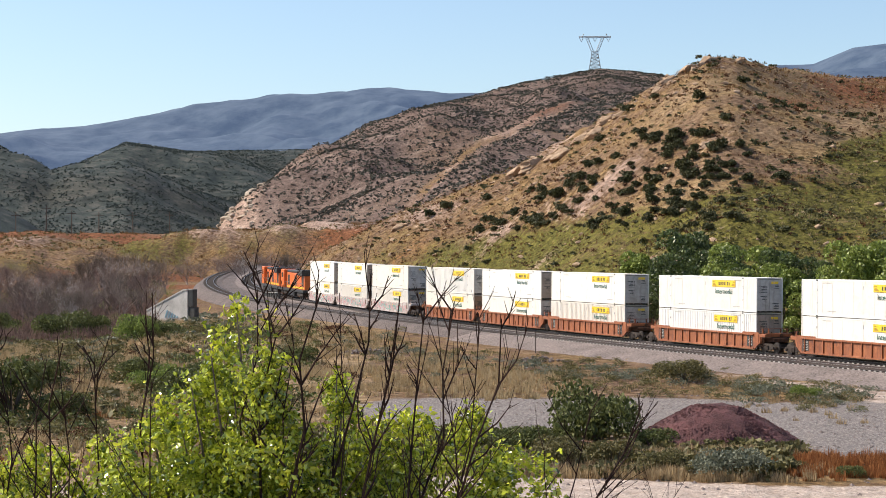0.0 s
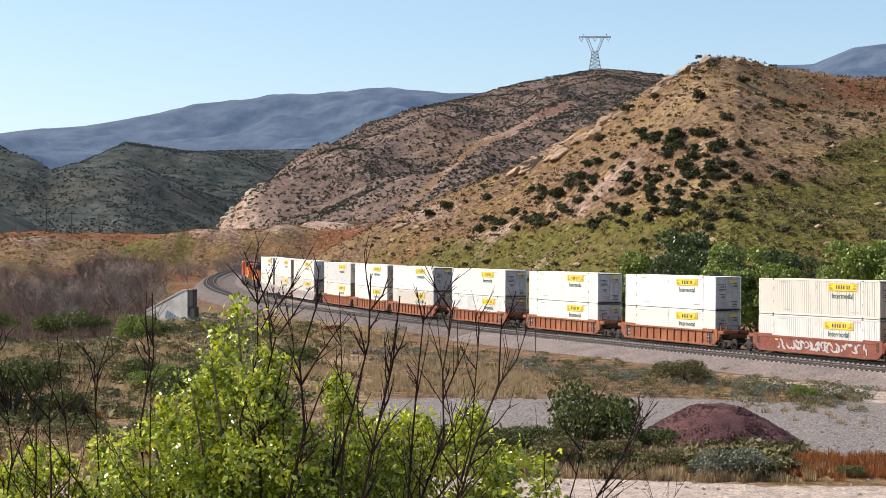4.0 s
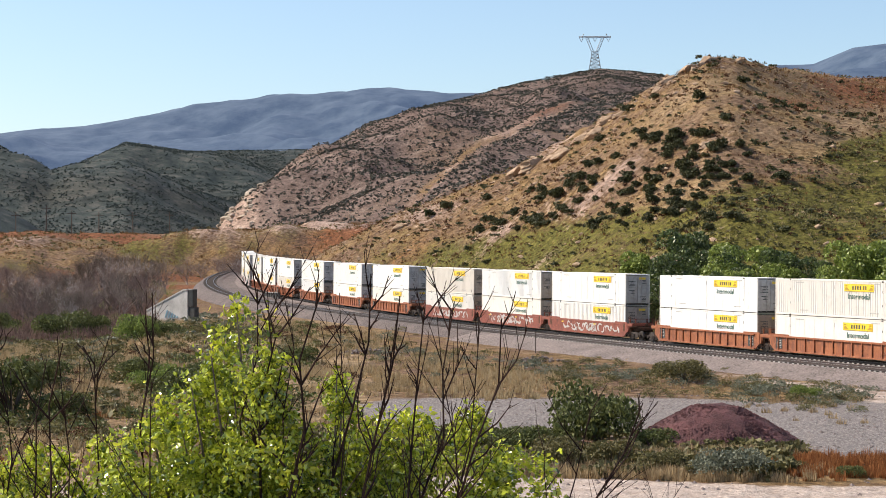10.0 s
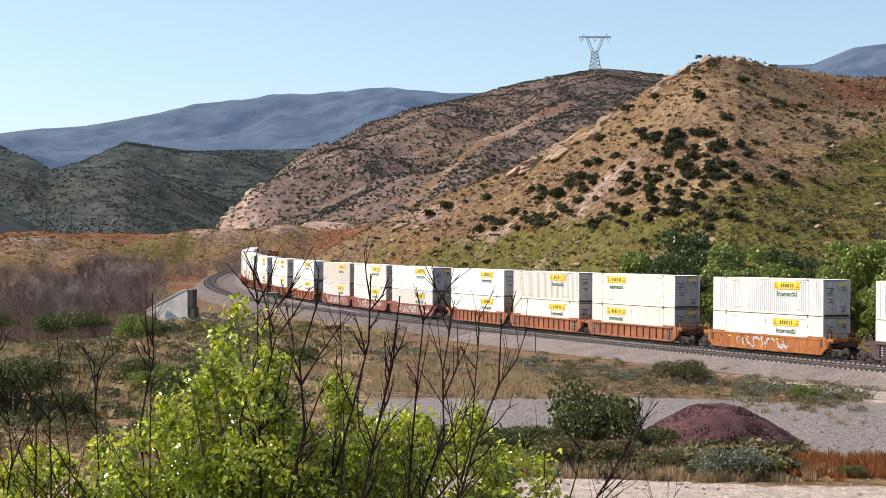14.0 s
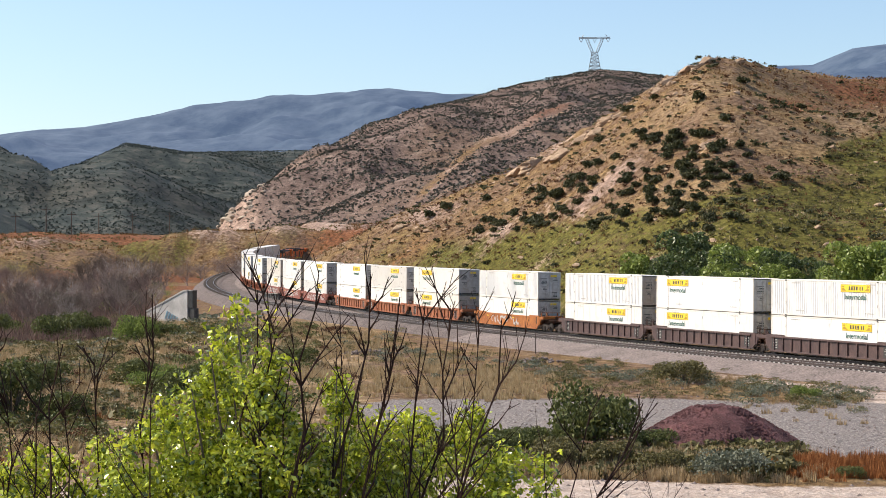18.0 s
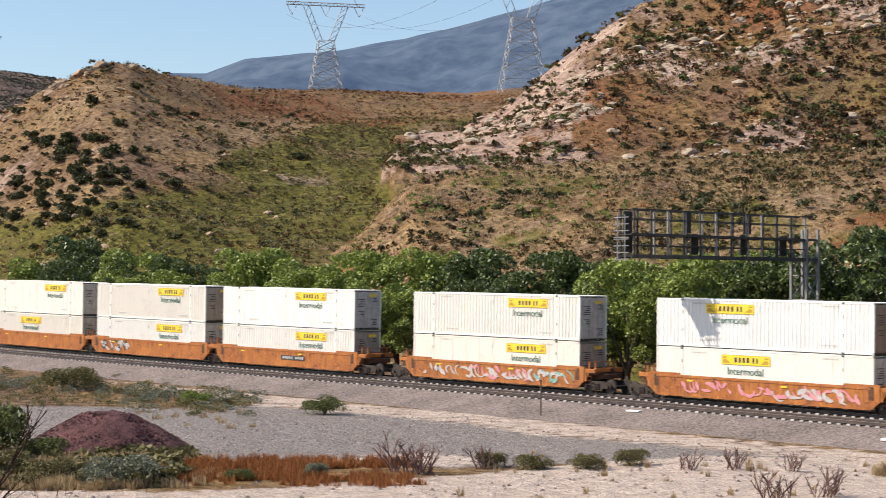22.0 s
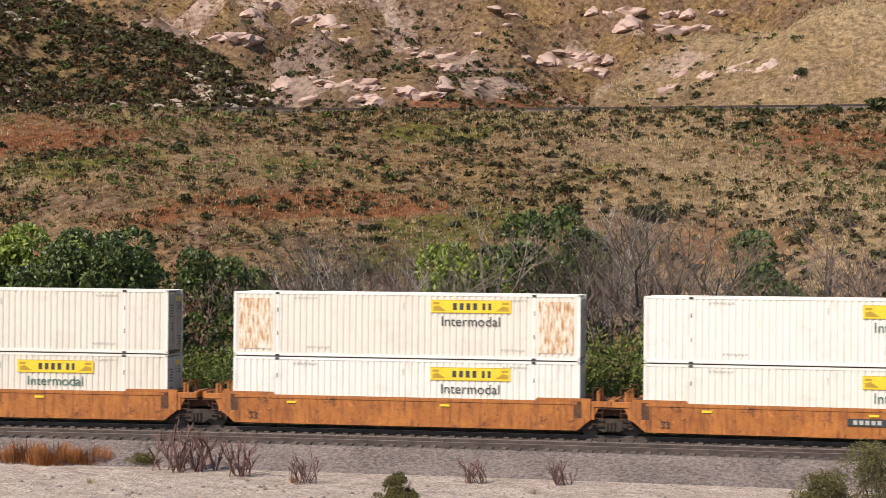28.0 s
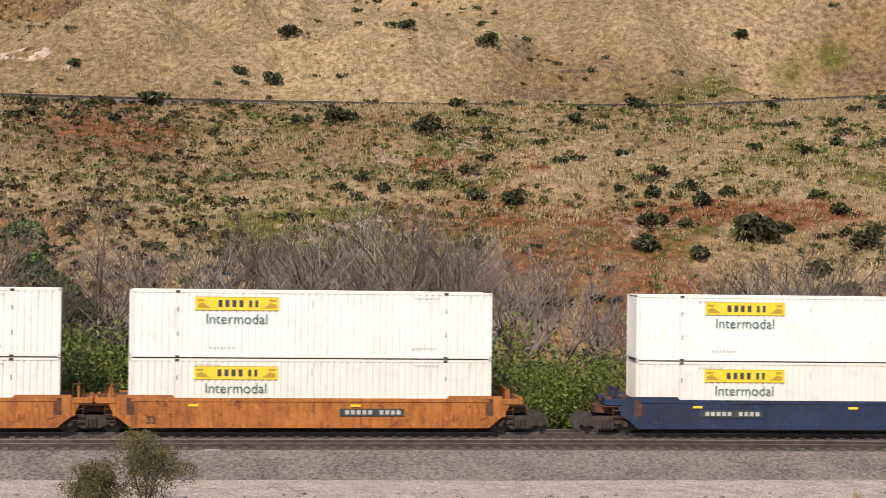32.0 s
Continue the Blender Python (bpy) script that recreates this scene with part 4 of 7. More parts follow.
def build_train():
    kinds = {}
    for k in (1, 2, 3):
        kinds[k] = (white_rib, False, "graffiti-covered pale well car", ((-7, 7, 2), (-6, 5, 1), (-4, 6.5, 0)))
    for k in (4, 5, 6, 7, 8, 9):
        kinds[k] = (brown_rib, True, "rust-brown ribbed well car", ())
    for k in (10, 11, 12):
        kinds[k] = (red_smooth, False, "oxide-red well car with pale graffiti", ((-6.5, 3, 0), (-2, 5, 0)))
    for k in (13, 14, 15):
        kinds[k] = (brown_rib, True, "orange-brown ribbed well car with a tan top edge", ())
    kinds[16] = (orange_smooth, False, "orange well car with white graffiti", ((-3, 4, 0),))
    for k in (17, 18, 19):
        kinds[k] = (dark_rib, True, "dark brown ribbed well car", ())
    kinds[20] = (orange_smooth, False, "orange smooth-sided well car", ())
    kinds[21] = (orange_smooth, False, "orange well car with white and black graffiti", ((3.0, 7.0, 0), (3.2, 6.8, 3)))
    kinds[22] = (orange_smooth, False, "orange smooth-sided well car", ())
    kinds[23] = (orange_old, False, "faded orange well car covered in pale graffiti", ((-7, 7, 0), (-7, -4, 1), (-3, 2, 2)))
    kinds[24] = (orange_smooth, False, "rusty orange well car with pink graffiti", ((-7, 6, 2), (-6, -1, 0)))
    kinds[25] = (orange_old, False, "faded orange well car with rust streaks", ((2, 7, 0),))
    kinds[26] = (orange_old, False, "orange well car with pale graffiti and a number board", ((0, 7, 0), (3, 6, 2)))
    for k in (27, 28, 29):
        kinds[k] = (orange_old, True, "orange ribbed well car with black end boards", ())
    for k in (30, 31, 32):
        kinds[k] = (orange_old, False, "clean orange well car with yellow reflectors", ())
    kinds[33] = (orange_smooth, False, "rusty orange well car with white graffiti", ((-7, -1.5, 0),))
    kinds[34] = (orange_smooth, False, "rusty orange well car with faint lettering", ((0, 4, 3),))
    kinds[35] = (orange_smooth, False, "rusty orange well car with a number board", ())
    kinds[36] = (blue_paint, False, "dark blue well car with white markings", ())
    heads = {1, 4, 7, 8, 9, 10, 13, 16, 17, 20, 23, 24, 27, 30, 33, 36}
    plates = {26: -1.5, 30: 4.0, 32: -2.2, 33: 3.4, 35: -2.6, 22: -1.0, 36: 3.6}
    tints = random.Random(3)
    for k in range(1, 37):
        paint, ribbed, label, art = kinds[k]
        units.append((k - 1, build_unit(paint, ribbed, k in heads, label, art, k >= 27, plates.get(k))))
        for z in (0.32, 3.27):
            place = {20: (-3.2, 1), 24: (2.2, 1), 25: (-2.5, 1), 30: (3.6, -2.6), 31: (-3.0, -3.0), 32: (-3.2, -3.2), 33: (3.4, 3.4), 34: (3.3, 3.3), 35: (3.3, 3.3), 36: (3.0, 3.0), 18: (4.2, 4.2), 15: (3.0, 3.0)}.get(k)
            px = place[0 if z > 2 else 1] if place else (-3.4 + 0.6 * tints.random())
            ribs = k >= 27 or tints.random() < 0.4
            c = build_container(ribs, px, 2.36 if z > 2 else 2.32, k in (28, 31, 33), "white corrugated container with a yellow name plate, stacked on another" if z > 2 else "white container with a yellow name plate, set in a well car", rusty=(k == 31 and z > 2))
            boxes.append((k - 1, z, c))


build_train()


def train_s(t):
    return SPEED * t + GAIN * t * t


def chord(s, half, z):
    xa, ya, za, _ = rail_at(s + half)
    xb, yb, zb, _ = rail_at(s - half)
    d = Vector((float(xa - xb), float(ya - yb), float(za - zb))).normalized()
    side = Vector((-d.y, d.x, 0)).normalized()
    up = d.cross(side)
    m = Matrix((d, side, up)).transposed().to_4x4()
    m.translation = Vector((float(xa + xb) / 2, float(ya + yb) / 2, float(za + zb) / 2)) + up * z
    return m


# ---- growth: leaf sprays, shrubs, trees
def sprays(rg, centres, radii, count, size, flat=0.8, shell=0.55, two_sided_fold=False):
    """Leaf quads scattered over lumps (an n x 3 array of centres with radii)."""
    centres, radii = np.asarray(centres, float), np.asarray(radii, float)
    pick = rg.choice(len(centres), count, p=radii**2 / (radii**2).sum())
    d = rg.normal(size=(count, 3))
    d /= np.linalg.norm(d, axis=1, keepdims=True)
    d[:, 2] = np.where(d[:, 2] < -0.35, -d[:, 2], d[:, 2])
    rr = radii[pick] * (shell + (1 - shell) * rg.random(count) ** 0.6)
    p = centres[pick] + d * rr[:, None] * np.array([1, 1, flat])
    u = rg.normal(size=(count, 3))
    u += d * 0.4
    u /= np.linalg.norm(u, axis=1, keepdims=True)
    v = np.cross(u, rg.normal(size=(count, 3)))
    v /= np.linalg.norm(v, axis=1, keepdims=True)
    s = size * (0.6 + 0.8 * rg.random(count))[:, None]
    quad = np.stack([p - u * s, p + v * s * 0.5, p + u * s, p - v * s * 0.5], 1)
    return quad.reshape(-1, 3), np.arange(count * 4).reshape(-1, 4)


def shrub_geometry(seed, leaves, size, wide=1.0, high=0.8, lumps=7):
    rg = np.random.default_rng(seed)
    c = np.stack([rg.uniform(-0.55, 0.55, lumps) * wide, rg.uniform(-0.55, 0.55, lumps) * wide, rg.uniform(0.15, 0.65, lumps) * high], -1)
    return sprays(rg, c, rg.uniform(0.28, 0.5, lumps) * wide, leaves, size, high / wide)


def planted(name, kinds, places, sizes, mat, seed=0, tall=1.0):
    """One mesh of many plants: kinds are (verts, quads), set at places and turned at random."""
    rg = np.random.default_rng(seed)
    P, S = np.asarray(places, float).reshape(-1, 3), np.asarray(sizes, float)
    which, turn = rg.integers(len(kinds), size=len(P)), rg.uniform(0, math.tau, len(P))
    V, F, c = [], [], 0
    for k, (v, f) in enumerate(kinds):
        at = which == k
        p, q = P[at], S[at][:, None]
        if not len(p):
            continue
        ca, sa = np.cos(turn[at])[:, None], np.sin(turn[at])[:, None]
        w = np.stack([(v[:, 0] * ca - v[:, 1] * sa) * q + p[:, :1], (v[:, 0] * sa + v[:, 1] * ca) * q + p[:, 1:2], v[:, 2] * q * tall + p[:, 2:] - 0.05 * q], -1)
        V.append(w.reshape(-1, 3))
        F.append((f[None] + c + np.arange(len(p))[:, None, None] * len(v)).reshape(-1, f.shape[1]))
        c += len(p) * len(v)
    return mesh_from(name, np.concatenate(V), np.concatenate(F), mat)


def leaf_paint(name, a, b_, rough=0.6, gloss=0.3, through_light=0.2):
    m = varied(name, a, b_, rough, "island", 8.0, 0.25)
    b = m.node_tree.nodes["Principled BSDF"]
    b.inputs["Specular IOR Level"].default_value = gloss
    n, l = m.node_tree.nodes, m.node_tree.links
    tr, mx = n.new("ShaderNodeBsdfTranslucent"), n.new("ShaderNodeMixShader")
    l.new(b.inputs["Base Color"].links[0].from_socket, tr.inputs[0])
    mx.inputs[0].default_value = through_light
    l.new(b.outputs[0], mx.inputs[1]), l.new(tr.outputs[0], mx.inputs[2])
    l.new(mx.outputs[0], n["Material Output"].inputs[0])
    return m


chaparral = leaf_paint("chaparral_leaf", (0.022, 0.028, 0.011), (0.105, 0.105, 0.04))
# the far hill's leaves carry a bluish haze tint in their base colour
hazed_wood_leaf = leaf_paint("hazed_far_wood_leaf", (0.03, 0.044, 0.042), (0.08, 0.095, 0.08))
brush_leaf = leaf_paint("brush_leaf", (0.04, 0.052, 0.014), (0.17, 0.185, 0.055))
dark_scrub = leaf_paint("dark_scrub_leaf", (0.026, 0.023, 0.01), (0.115, 0.092, 0.036))
# paler, greyer leaf: haze over the far ridge is in the colour
hazed_ridge_leaf = leaf_paint("hazed_ridge_leaf", (0.035, 0.037, 0.03), (0.11, 0.105, 0.08))
olive_leaf = leaf_paint("olive_leaf", (0.058, 0.055, 0.02), (0.21, 0.18, 0.066))
green_leaf = leaf_paint("fresh_leaf", (0.07, 0.105, 0.02), (0.26, 0.32, 0.08), 0.6, 0.3, 0.42)
dark_tree = leaf_paint("cottonwood_leaf", (0.02, 0.036, 0.010), (0.155, 0.20, 0.055), 0.45, 0.5, 0.2)
light_tree = leaf_paint("willow_leaf", (0.09, 0.125, 0.018), (0.35, 0.41, 0.085), 0.5, 0.5)
sage_leaf = leaf_paint("sage_leaf", (0.09, 0.10, 0.065), (0.22, 0.23, 0.16))
straw_blade = leaf_paint("straw_blade", (0.24, 0.165, 0.085), (0.52, 0.39, 0.225), 0.8, 0.1)
gold_blade = leaf_paint("gold_blade", (0.30, 0.215, 0.11), (0.58, 0.45, 0.27), 0.8, 0.1)
brown_blade = leaf_paint("brown_blade", (0.10, 0.052, 0.022), (0.27, 0.15, 0.062), 0.85, 0.1)
umber_leaf = leaf_paint("umber_leaf", (0.04, 0.021, 0.013), (0.165, 0.083, 0.045), 0.8, 0.1)
red_blade = leaf_paint("russet_blade", (0.17, 0.06, 0.022), (0.42, 0.18, 0.066), 0.8, 0.1)
grey_bark = worn("grey_bark", (0.12, 0.09, 0.078), (0.31, 0.245, 0.215), 0.9, 0, 1.0, 8)
dark_bark = worn("charred_bark", (0.012, 0.007, 0.006), (0.05, 0.028, 0.022), 0.9, 0, 3.0, 30)
dark_bark.node_tree.nodes["Principled BSDF"].inputs["Specular IOR Level"].default_value = 0.12
plum_bark = worn("plum_bark", (0.085, 0.055, 0.05), (0.235, 0.165, 0.145), 0.9, 0, 1.0, 8)
white_bark = worn("bleached_bark", (0.30, 0.26, 0.235), (0.56, 0.51, 0.47), 0.9, 0, 1.0, 8)
brown_bark = worn("brown_bark", (0.06, 0.045, 0.035), (0.15, 0.12, 0.09), 0.9, 0, 2.0, 20)

# plants scattered over the slopes: stands too many to count
FAR_KINDS = [shrub_geometry(50 + k, 11, 0.5, 1.0, 0.75, 4) for k in range(6)]
DOT_KINDS = [shrub_geometry(56 + k, 7, 0.5, 0.9, 0.8, 3) for k in range(6)]
MID_KINDS = [shrub_geometry(60 + k, 60, 0.22, 1.0, 0.75, 6) for k in range(6)]
LOW_KINDS = [shrub_geometry(70 + k, 17, 0.25, 1.0, 0.7, 4) for k in range(6)]


def spiky(seed, count, high, spread, width):
    """A tuft of upright blades."""
    rg = np.random.default_rng(seed)
    a, d = rg.uniform(0, math.tau, count), np.sqrt(rg.random(count)) * spread
    b = np.stack([np.cos(a) * d, np.sin(a) * d, np.zeros(count)], -1)
    h = high * (0.4 + 0.6 * rg.random(count))
    tip = b + np.stack([np.cos(a) * 0.5 * h * rg.random(count), np.sin(a) * 0.5 * h * rg.random(count), h], -1)
    s = rg.normal(size=(count, 3)) * np.array([1, 1, 0])
    s *= width / np.linalg.norm(s, axis=1, keepdims=True)
    return np.stack([b - s, b + s, tip + s * 0.4, tip - s * 0.4], 1).reshape(-1, 3), np.arange(count * 4).reshape(-1, 4)


SPIKES = [spiky(76 + k, 8, 0.6, 0.8, 0.075) for k in range(5)]
THICK = [shrub_geometry(66 + k, 22, 0.36, 1.0, 0.8, 5) for k in range(6)]


def stand(layer, az0, az1, r0, r1, tries, size0, size1, keep, seed):
    """Random places on one slope, kept where keep(x, y, z, az, r) says so."""
    rg = np.random.default_rng(seed)
    az = rg.uniform(az0, az1, tries)
    r = np.sqrt(rg.uniform(r0**2, r1**2, tries))
    z, l = relief(az, r)
    x, y = r * np.sin(np.radians(az)), r * np.cos(np.radians(az))
    ok = (l == layer) & (rg.random(tries) < keep(x, y, z, az, r))
    sizes = size0 + (size1 - size0) * rg.random(tries) ** 2
    return np.stack([x, y, z], -1)[ok], sizes[ok]


def grow(name, label, kinds, mat, layer, az0, az1, r0, r1, tries, size0, size1, keep, seed, tall=1.0):
    p, s = stand(layer, az0, az1, r0, r1, tries, size0, size1, keep, seed)
    ob = new(name, planted(name, kinds, p, s, mat, seed, tall))
    return tagged(ob, label, "shrubs", kind="stuff")


# thinned on the spur's sunlit crest, thickened below it to stand for shade
grow("hill_scrub", "dark chaparral dotted over the stony ridge, denser as shade below the spur", DOT_KINDS, hazed_ridge_leaf, 4, -7.5, 7.5, 740, 1800, 74000, 0.6, 1.75, lambda x, y, z, a, r: np.clip(0.55 + 0.45 * (fbm(x, y, 90, 3) > -0.1) + 0.4 * (elev(z, r) < np.interp(a, SPUR_AZ, SPUR_EL) - 0.15), 0, 1) * (1 - 0.9 * step(np.abs(elev(z, r) - np.interp(a, SPUR_AZ, SPUR_EL) - 0.05), 0.2, 0.08) * step(a, -1.4, -1.0) * step(a, 5.0, 4.0)), 11)
grow("hill_scrub", "dark dry shrubs scattered over the rocky hill", MID_KINDS, chaparral, 5, -5, 15, 205, 420, 2300, 0.4, 1.4, lambda x, y, z, a, r: 0.30 * (fbm(x, y, 40, 2) > -0.1) + 0.2, 12)
grow("hill_scrub", "low olive growth on the green lower slope", LOW_KINDS, olive_leaf, 5, -4.5, 22, 190, 420, 16000, 0.35, 1.0, lambda x, y, z, a, r: 0.75 * step(elev(z, r) - np.interp(a, [2, 5, 8, 12.5, 16, 19], [1.0, 1.7, 2.6, 4.3, 5.5, 5.8]), 0.6, -0.3) * (0.3 + step(a, 2, 10)), 13)
grow("hill_scrub", "dry brown bunch grass on the rocky hill", SPIKES, straw_blade, 5, -4.5, 22, 190, 520, 16000, 0.4, 1.0, lambda x, y, z, a, r: 0.6 + 0 * x, 14)
grow("hill_scrub", "brown dry weeds on the rocky hill", SPIKES, brown_blade, 5, -4.5, 22, 190, 520, 34000, 0.4, 1.1, lambda x, y, z, a, r: (0.35 + 0.5 * (fbm(x, y, 30, 4) > 0)) * (1 - 0.85 * step(a, 5, 10) * step(z, 50, 40)), 34)
grow("hill_scrub", "small olive shrubs on the rocky hill", LOW_KINDS, olive_leaf, 5, -4.5, 20, 200, 480, 2600, 0.4, 1.1, lambda x, y, z, a, r: 0.5 + 0 * x, 35)
grow("hill_scrub", "dense dark chaparral on the steep hill", THICK, dark_scrub, 6, 17, 60, 285, 380, 19000, 0.5, 1.8, lambda x, y, z, a, r: (0.14 + 0.34 * step(a, 23, 33) + 0.4 * step(a, 34, 42)) * (0.35 + 0.3 * step(a, 34, 40) + 0.4 * (fbm(x, y, 24, 1) > -0.05)), 15)
grow("hill_scrub", "russet buckwheat on the steep hill", LOW_KINDS, umber_leaf, 6, 17, 60, 285, 380, 12000, 0.5, 1.5, lambda x, y, z, a, r: (0.2 + 0.2 * step(a, 23, 26) + 0.55 * step(a, 26, 38)) * (0.45 + 0.6 * (fbm(x, y, 18, 2) > -0.05)), 29)
grow("hill_scrub", "fresh dark green shrubs on the steep hill", MID_KINDS, brush_leaf, 6, 17, 60, 285, 380, 2600, 0.7, 1.9, lambda x, y, z, a, r: 0.5 * (fbm(x, y, 34, 2) > 0.0) + 0.1, 42)
grow("slope_scrub", "dark olive tussocks on the terrace slope", THICK, dark_scrub, 9, 16, 82, 135, 262, 13000, 0.3, 0.95, lambda x, y, z, a, r: 0.75 * (fbm(x, y, 20, 4) > -0.12), 43)
grow("slope_scrub", "umber tussocks on the terrace slope", LOW_KINDS, umber_leaf, 9, 16, 103, 135, 262, 13000, 0.3, 0.9, lambda x, y, z, a, r: 0.7 * (fbm(x, y, 16, 2) > -0.1) * (1 - 0.7 * step(a, 74, 84)), 44)
grow("hill_scrub", "umber tussocks on the rocky hill", LOW_KINDS, umber_leaf, 5, -4.5, 20, 200, 520, 12000, 0.35, 0.95, lambda x, y, z, a, r: 0.7 * (fbm(x, y, 26, 3) > -0.1), 45)
grow("hill_scrub", "brown dry weeds on the steep hill", SPIKES, brown_blade, 6, 17, 60, 285, 380, 9000, 0.6, 1.3, lambda x, y, z, a, r: 0.3 + 0.6 * step(a, 22.5, 26), 36)
grow("hill_scrub", "grey-olive sagebrush on the steep hill", LOW_KINDS, olive_leaf, 6, 17, 60, 285, 380, 5200, 0.6, 1.3, lambda x, y, z, a, r: 0.8 * (fbm(x, y, 26, 5) > 0.0), 16)
grow("slope_scrub", "olive and green bushes on the terrace slope", LOW_KINDS, olive_leaf, 9, 16, 103, 135, 262, 24000, 0.35, 1.0, lambda x, y, z, a, r: (0.2 + 0.7 * (fbm(x, y, 16, 2) > 0.04)) * (1 - 0.75 * np.clip(russet(a, elev(z, r)), 0, 1)), 17)
grow("slope_scrub", "straw-coloured bunch grass on the terrace slope", SPIKES, straw_blade, 9, 16, 103, 135, 262, 52000, 0.4, 0.95, lambda x, y, z, a, r: 0.45 + 0.45 * (fbm(x, y, 30, 4) > 0), 18)
grow("slope_scrub", "russet buckwheat in patches on the terrace slope", SPIKES, red_blade, 9, 16, 103, 135, 262, 46000, 0.35, 0.85, lambda x, y, z, a, r: 0.95 * np.clip(russet(a + fbm(x, y, 15, 1), elev(z, r) + 0.4 * fbm(x, y, 12, 2)), 0, 1) + 0.12 * (fbm(x, y, 18, 5) > 0.1), 19)
grow("slope_scrub", "brown dry weeds on the terrace slope", SPIKES, brown_blade, 9, 16, 103, 135, 262, 26000, 0.35, 0.9, lambda x, y, z, a, r: (0.3 + 0.6 * (fbm(x, y, 14, 3) > 0)) * (1 - 0.5 * step(a, 74, 84)), 37)
grow("slope_scrub", "dark round shrubs on the terrace slope", MID_KINDS, chaparral, 9, 18, 103, 135, 240, 1900, 0.6, 1.7, lambda x, y, z, a, r: 0.6 * (fbm(x, y, 18, 3) > 0.1) + 0.08 + 0.55 * step(np.abs(elev(z, r) - 1.5), 1.0, 0.5) * step(np.abs(a - 62), 6, 4) + 0.9 * step(np.abs(a - 77), 5.5, 3.5) * step(elev(z, r), 4.0, 4.4), 20)
grow("slope_scrub", "fresh green bushes on the terrace slope", LOW_KINDS, green_leaf, 9, 16, 103, 150, 262, 6000, 0.5, 1.1, lambda x, y, z, a, r: 0.8 * (fbm(x, y, 22, 1) > 0.16), 21)
grow("hill_scrub", "dark shrubs in the gullies of the pink badlands", THICK, chaparral, 7, 53, 80, 320, 560, 11000, 0.5, 1.6, lambda x, y, z, a, r: (0.7 * (fbm(x, y, 30, 1) > 0.05) + 0.12) * (1 - near_pink(a, elev(z, r))), 22)
grow("hill_scrub", "brown weeds on the pink badlands", SPIKES, brown_blade, 7, 53, 80, 320, 560, 15000, 0.7, 1.5, lambda x, y, z, a, r: 0.8 * (1 - near_pink(a, elev(z, r))), 38)
grow("hill_scrub", "straw tufts on the pink badlands", SPIKES, straw_blade, 7, 53, 80, 320, 560, 12000, 0.6, 1.3, lambda x, y, z, a, r: 0.7 * (1 - near_pink(a, elev(z, r))), 23)
grow("hill_scrub", "a few dark shrubs on the grassy hill", MID_KINDS, chaparral, 8, 70, 104, 275, 400, 1500, 0.4, 1.5, lambda x, y, z, a, r: 0.7 * (fbm(x, y, 30, 1) > 0.1) + 0.06 + 0.4 * step(a, 79, 74), 24)
grow("hill_grass", "golden dry grass on the rounded hill", SPIKES, gold_blade, 8, 70, 104, 275, 400, 20000, 0.6, 1.2, lambda x, y, z, a, r: 0.55 + 0.45 * (fbm(x, y, 26, 2) > -0.1), 25)
grow("slope_grass", "golden dry grass on the terrace slope", SPIKES, gold_blade, 9, 66, 104, 135, 262, 20000, 0.5, 1.0, lambda x, y, z, a, r: 0.9 * (fbm(x, y, 20, 1) > -0.15), 39)
grow("hill_scrub", "brown shrubs on the pink badlands", LOW_KINDS, umber_leaf, 7, 53, 80, 320, 560, 9000, 0.5, 1.4, lambda x, y, z, a, r: (1 - 0.75 * near_pink(a, elev(z, r))) * (0.45 + 0.55 * (fbm(x, y, 24, 4) > 0)), 40)
grow("hill_scrub", "dark forested chaparral on the far green hill", DOT_KINDS, hazed_wood_leaf, 3, -14.5, 0.5, 1500, 2900, 44000, 1.1, 2.5, lambda x, y, z, a, r: 0.3 + 0.7 * (fbm(x, y, 160, 1) > -0.2), 27)
grow("hill_scrub", "dry brush on the red mesa", LOW_KINDS, olive_leaf, 10, -16, 1, 480, 720, 3600, 0.5, 1.3, lambda x, y, z, a, r: 0.9 * (fbm(x, y, 30, 1) > 0.0), 28)
grow("hill_scrub", "brown weeds on the red mesa", SPIKES, brown_blade, 10, -16, 1, 480, 720, 9000, 0.8, 1.6, lambda x, y, z, a, r: 0.8 * (fbm(x, y, 22, 3) > -0.1), 41)
grow("plain_scrub", "dark scrub on the plain before the far hills", FAR_KINDS, chaparral, 0, -16, -3, 480, 1500, 1600, 1.0, 3.0, lambda x, y, z, a, r: 0.6 * (fbm(x, y, 90, 1) > -0.1), 26)

# shrubs that stand out, each a thing
BIG = []
for k in range(5):
    v, f = shrub_geometry(80 + k, 420, 0.13, 1.0, 0.8, 9)
    BIG.append(mesh_from("foliage", v, f, chaparral))
BIG_OLIVE = []
for k in range(4):
    v, f = shrub_geometry(90 + k, 4200, 0.038, 1.0, 0.8, 14)
    BIG_OLIVE.append((mesh_from("foliage", v, f, olive_leaf), mesh_from("foliage", v, f, green_leaf), mesh_from("foliage", v, f, sage_leaf), mesh_from("foliage", v, f, brush_leaf)))


def stems(seed, high, count=6, spread=0.5, r=0.03):
    rg = random.Random(seed)
    bm = bmesh.new()
    for _ in range(count):
        a, l = rg.uniform(0, math.tau), rg.uniform(0.6, 1.0) * high
        tip = Vector((math.cos(a) * spread * l, math.sin(a) * spread * l, l))
        rod(bm, (0, 0, -0.05), tip * 0.6, r, r * 0.6, 4), rod(bm, tip * 0.6, tip, r * 0.6, r * 0.25, 4)
    return bm


stem_me = once(stems(5, 0.7), "stems", brown_bark)


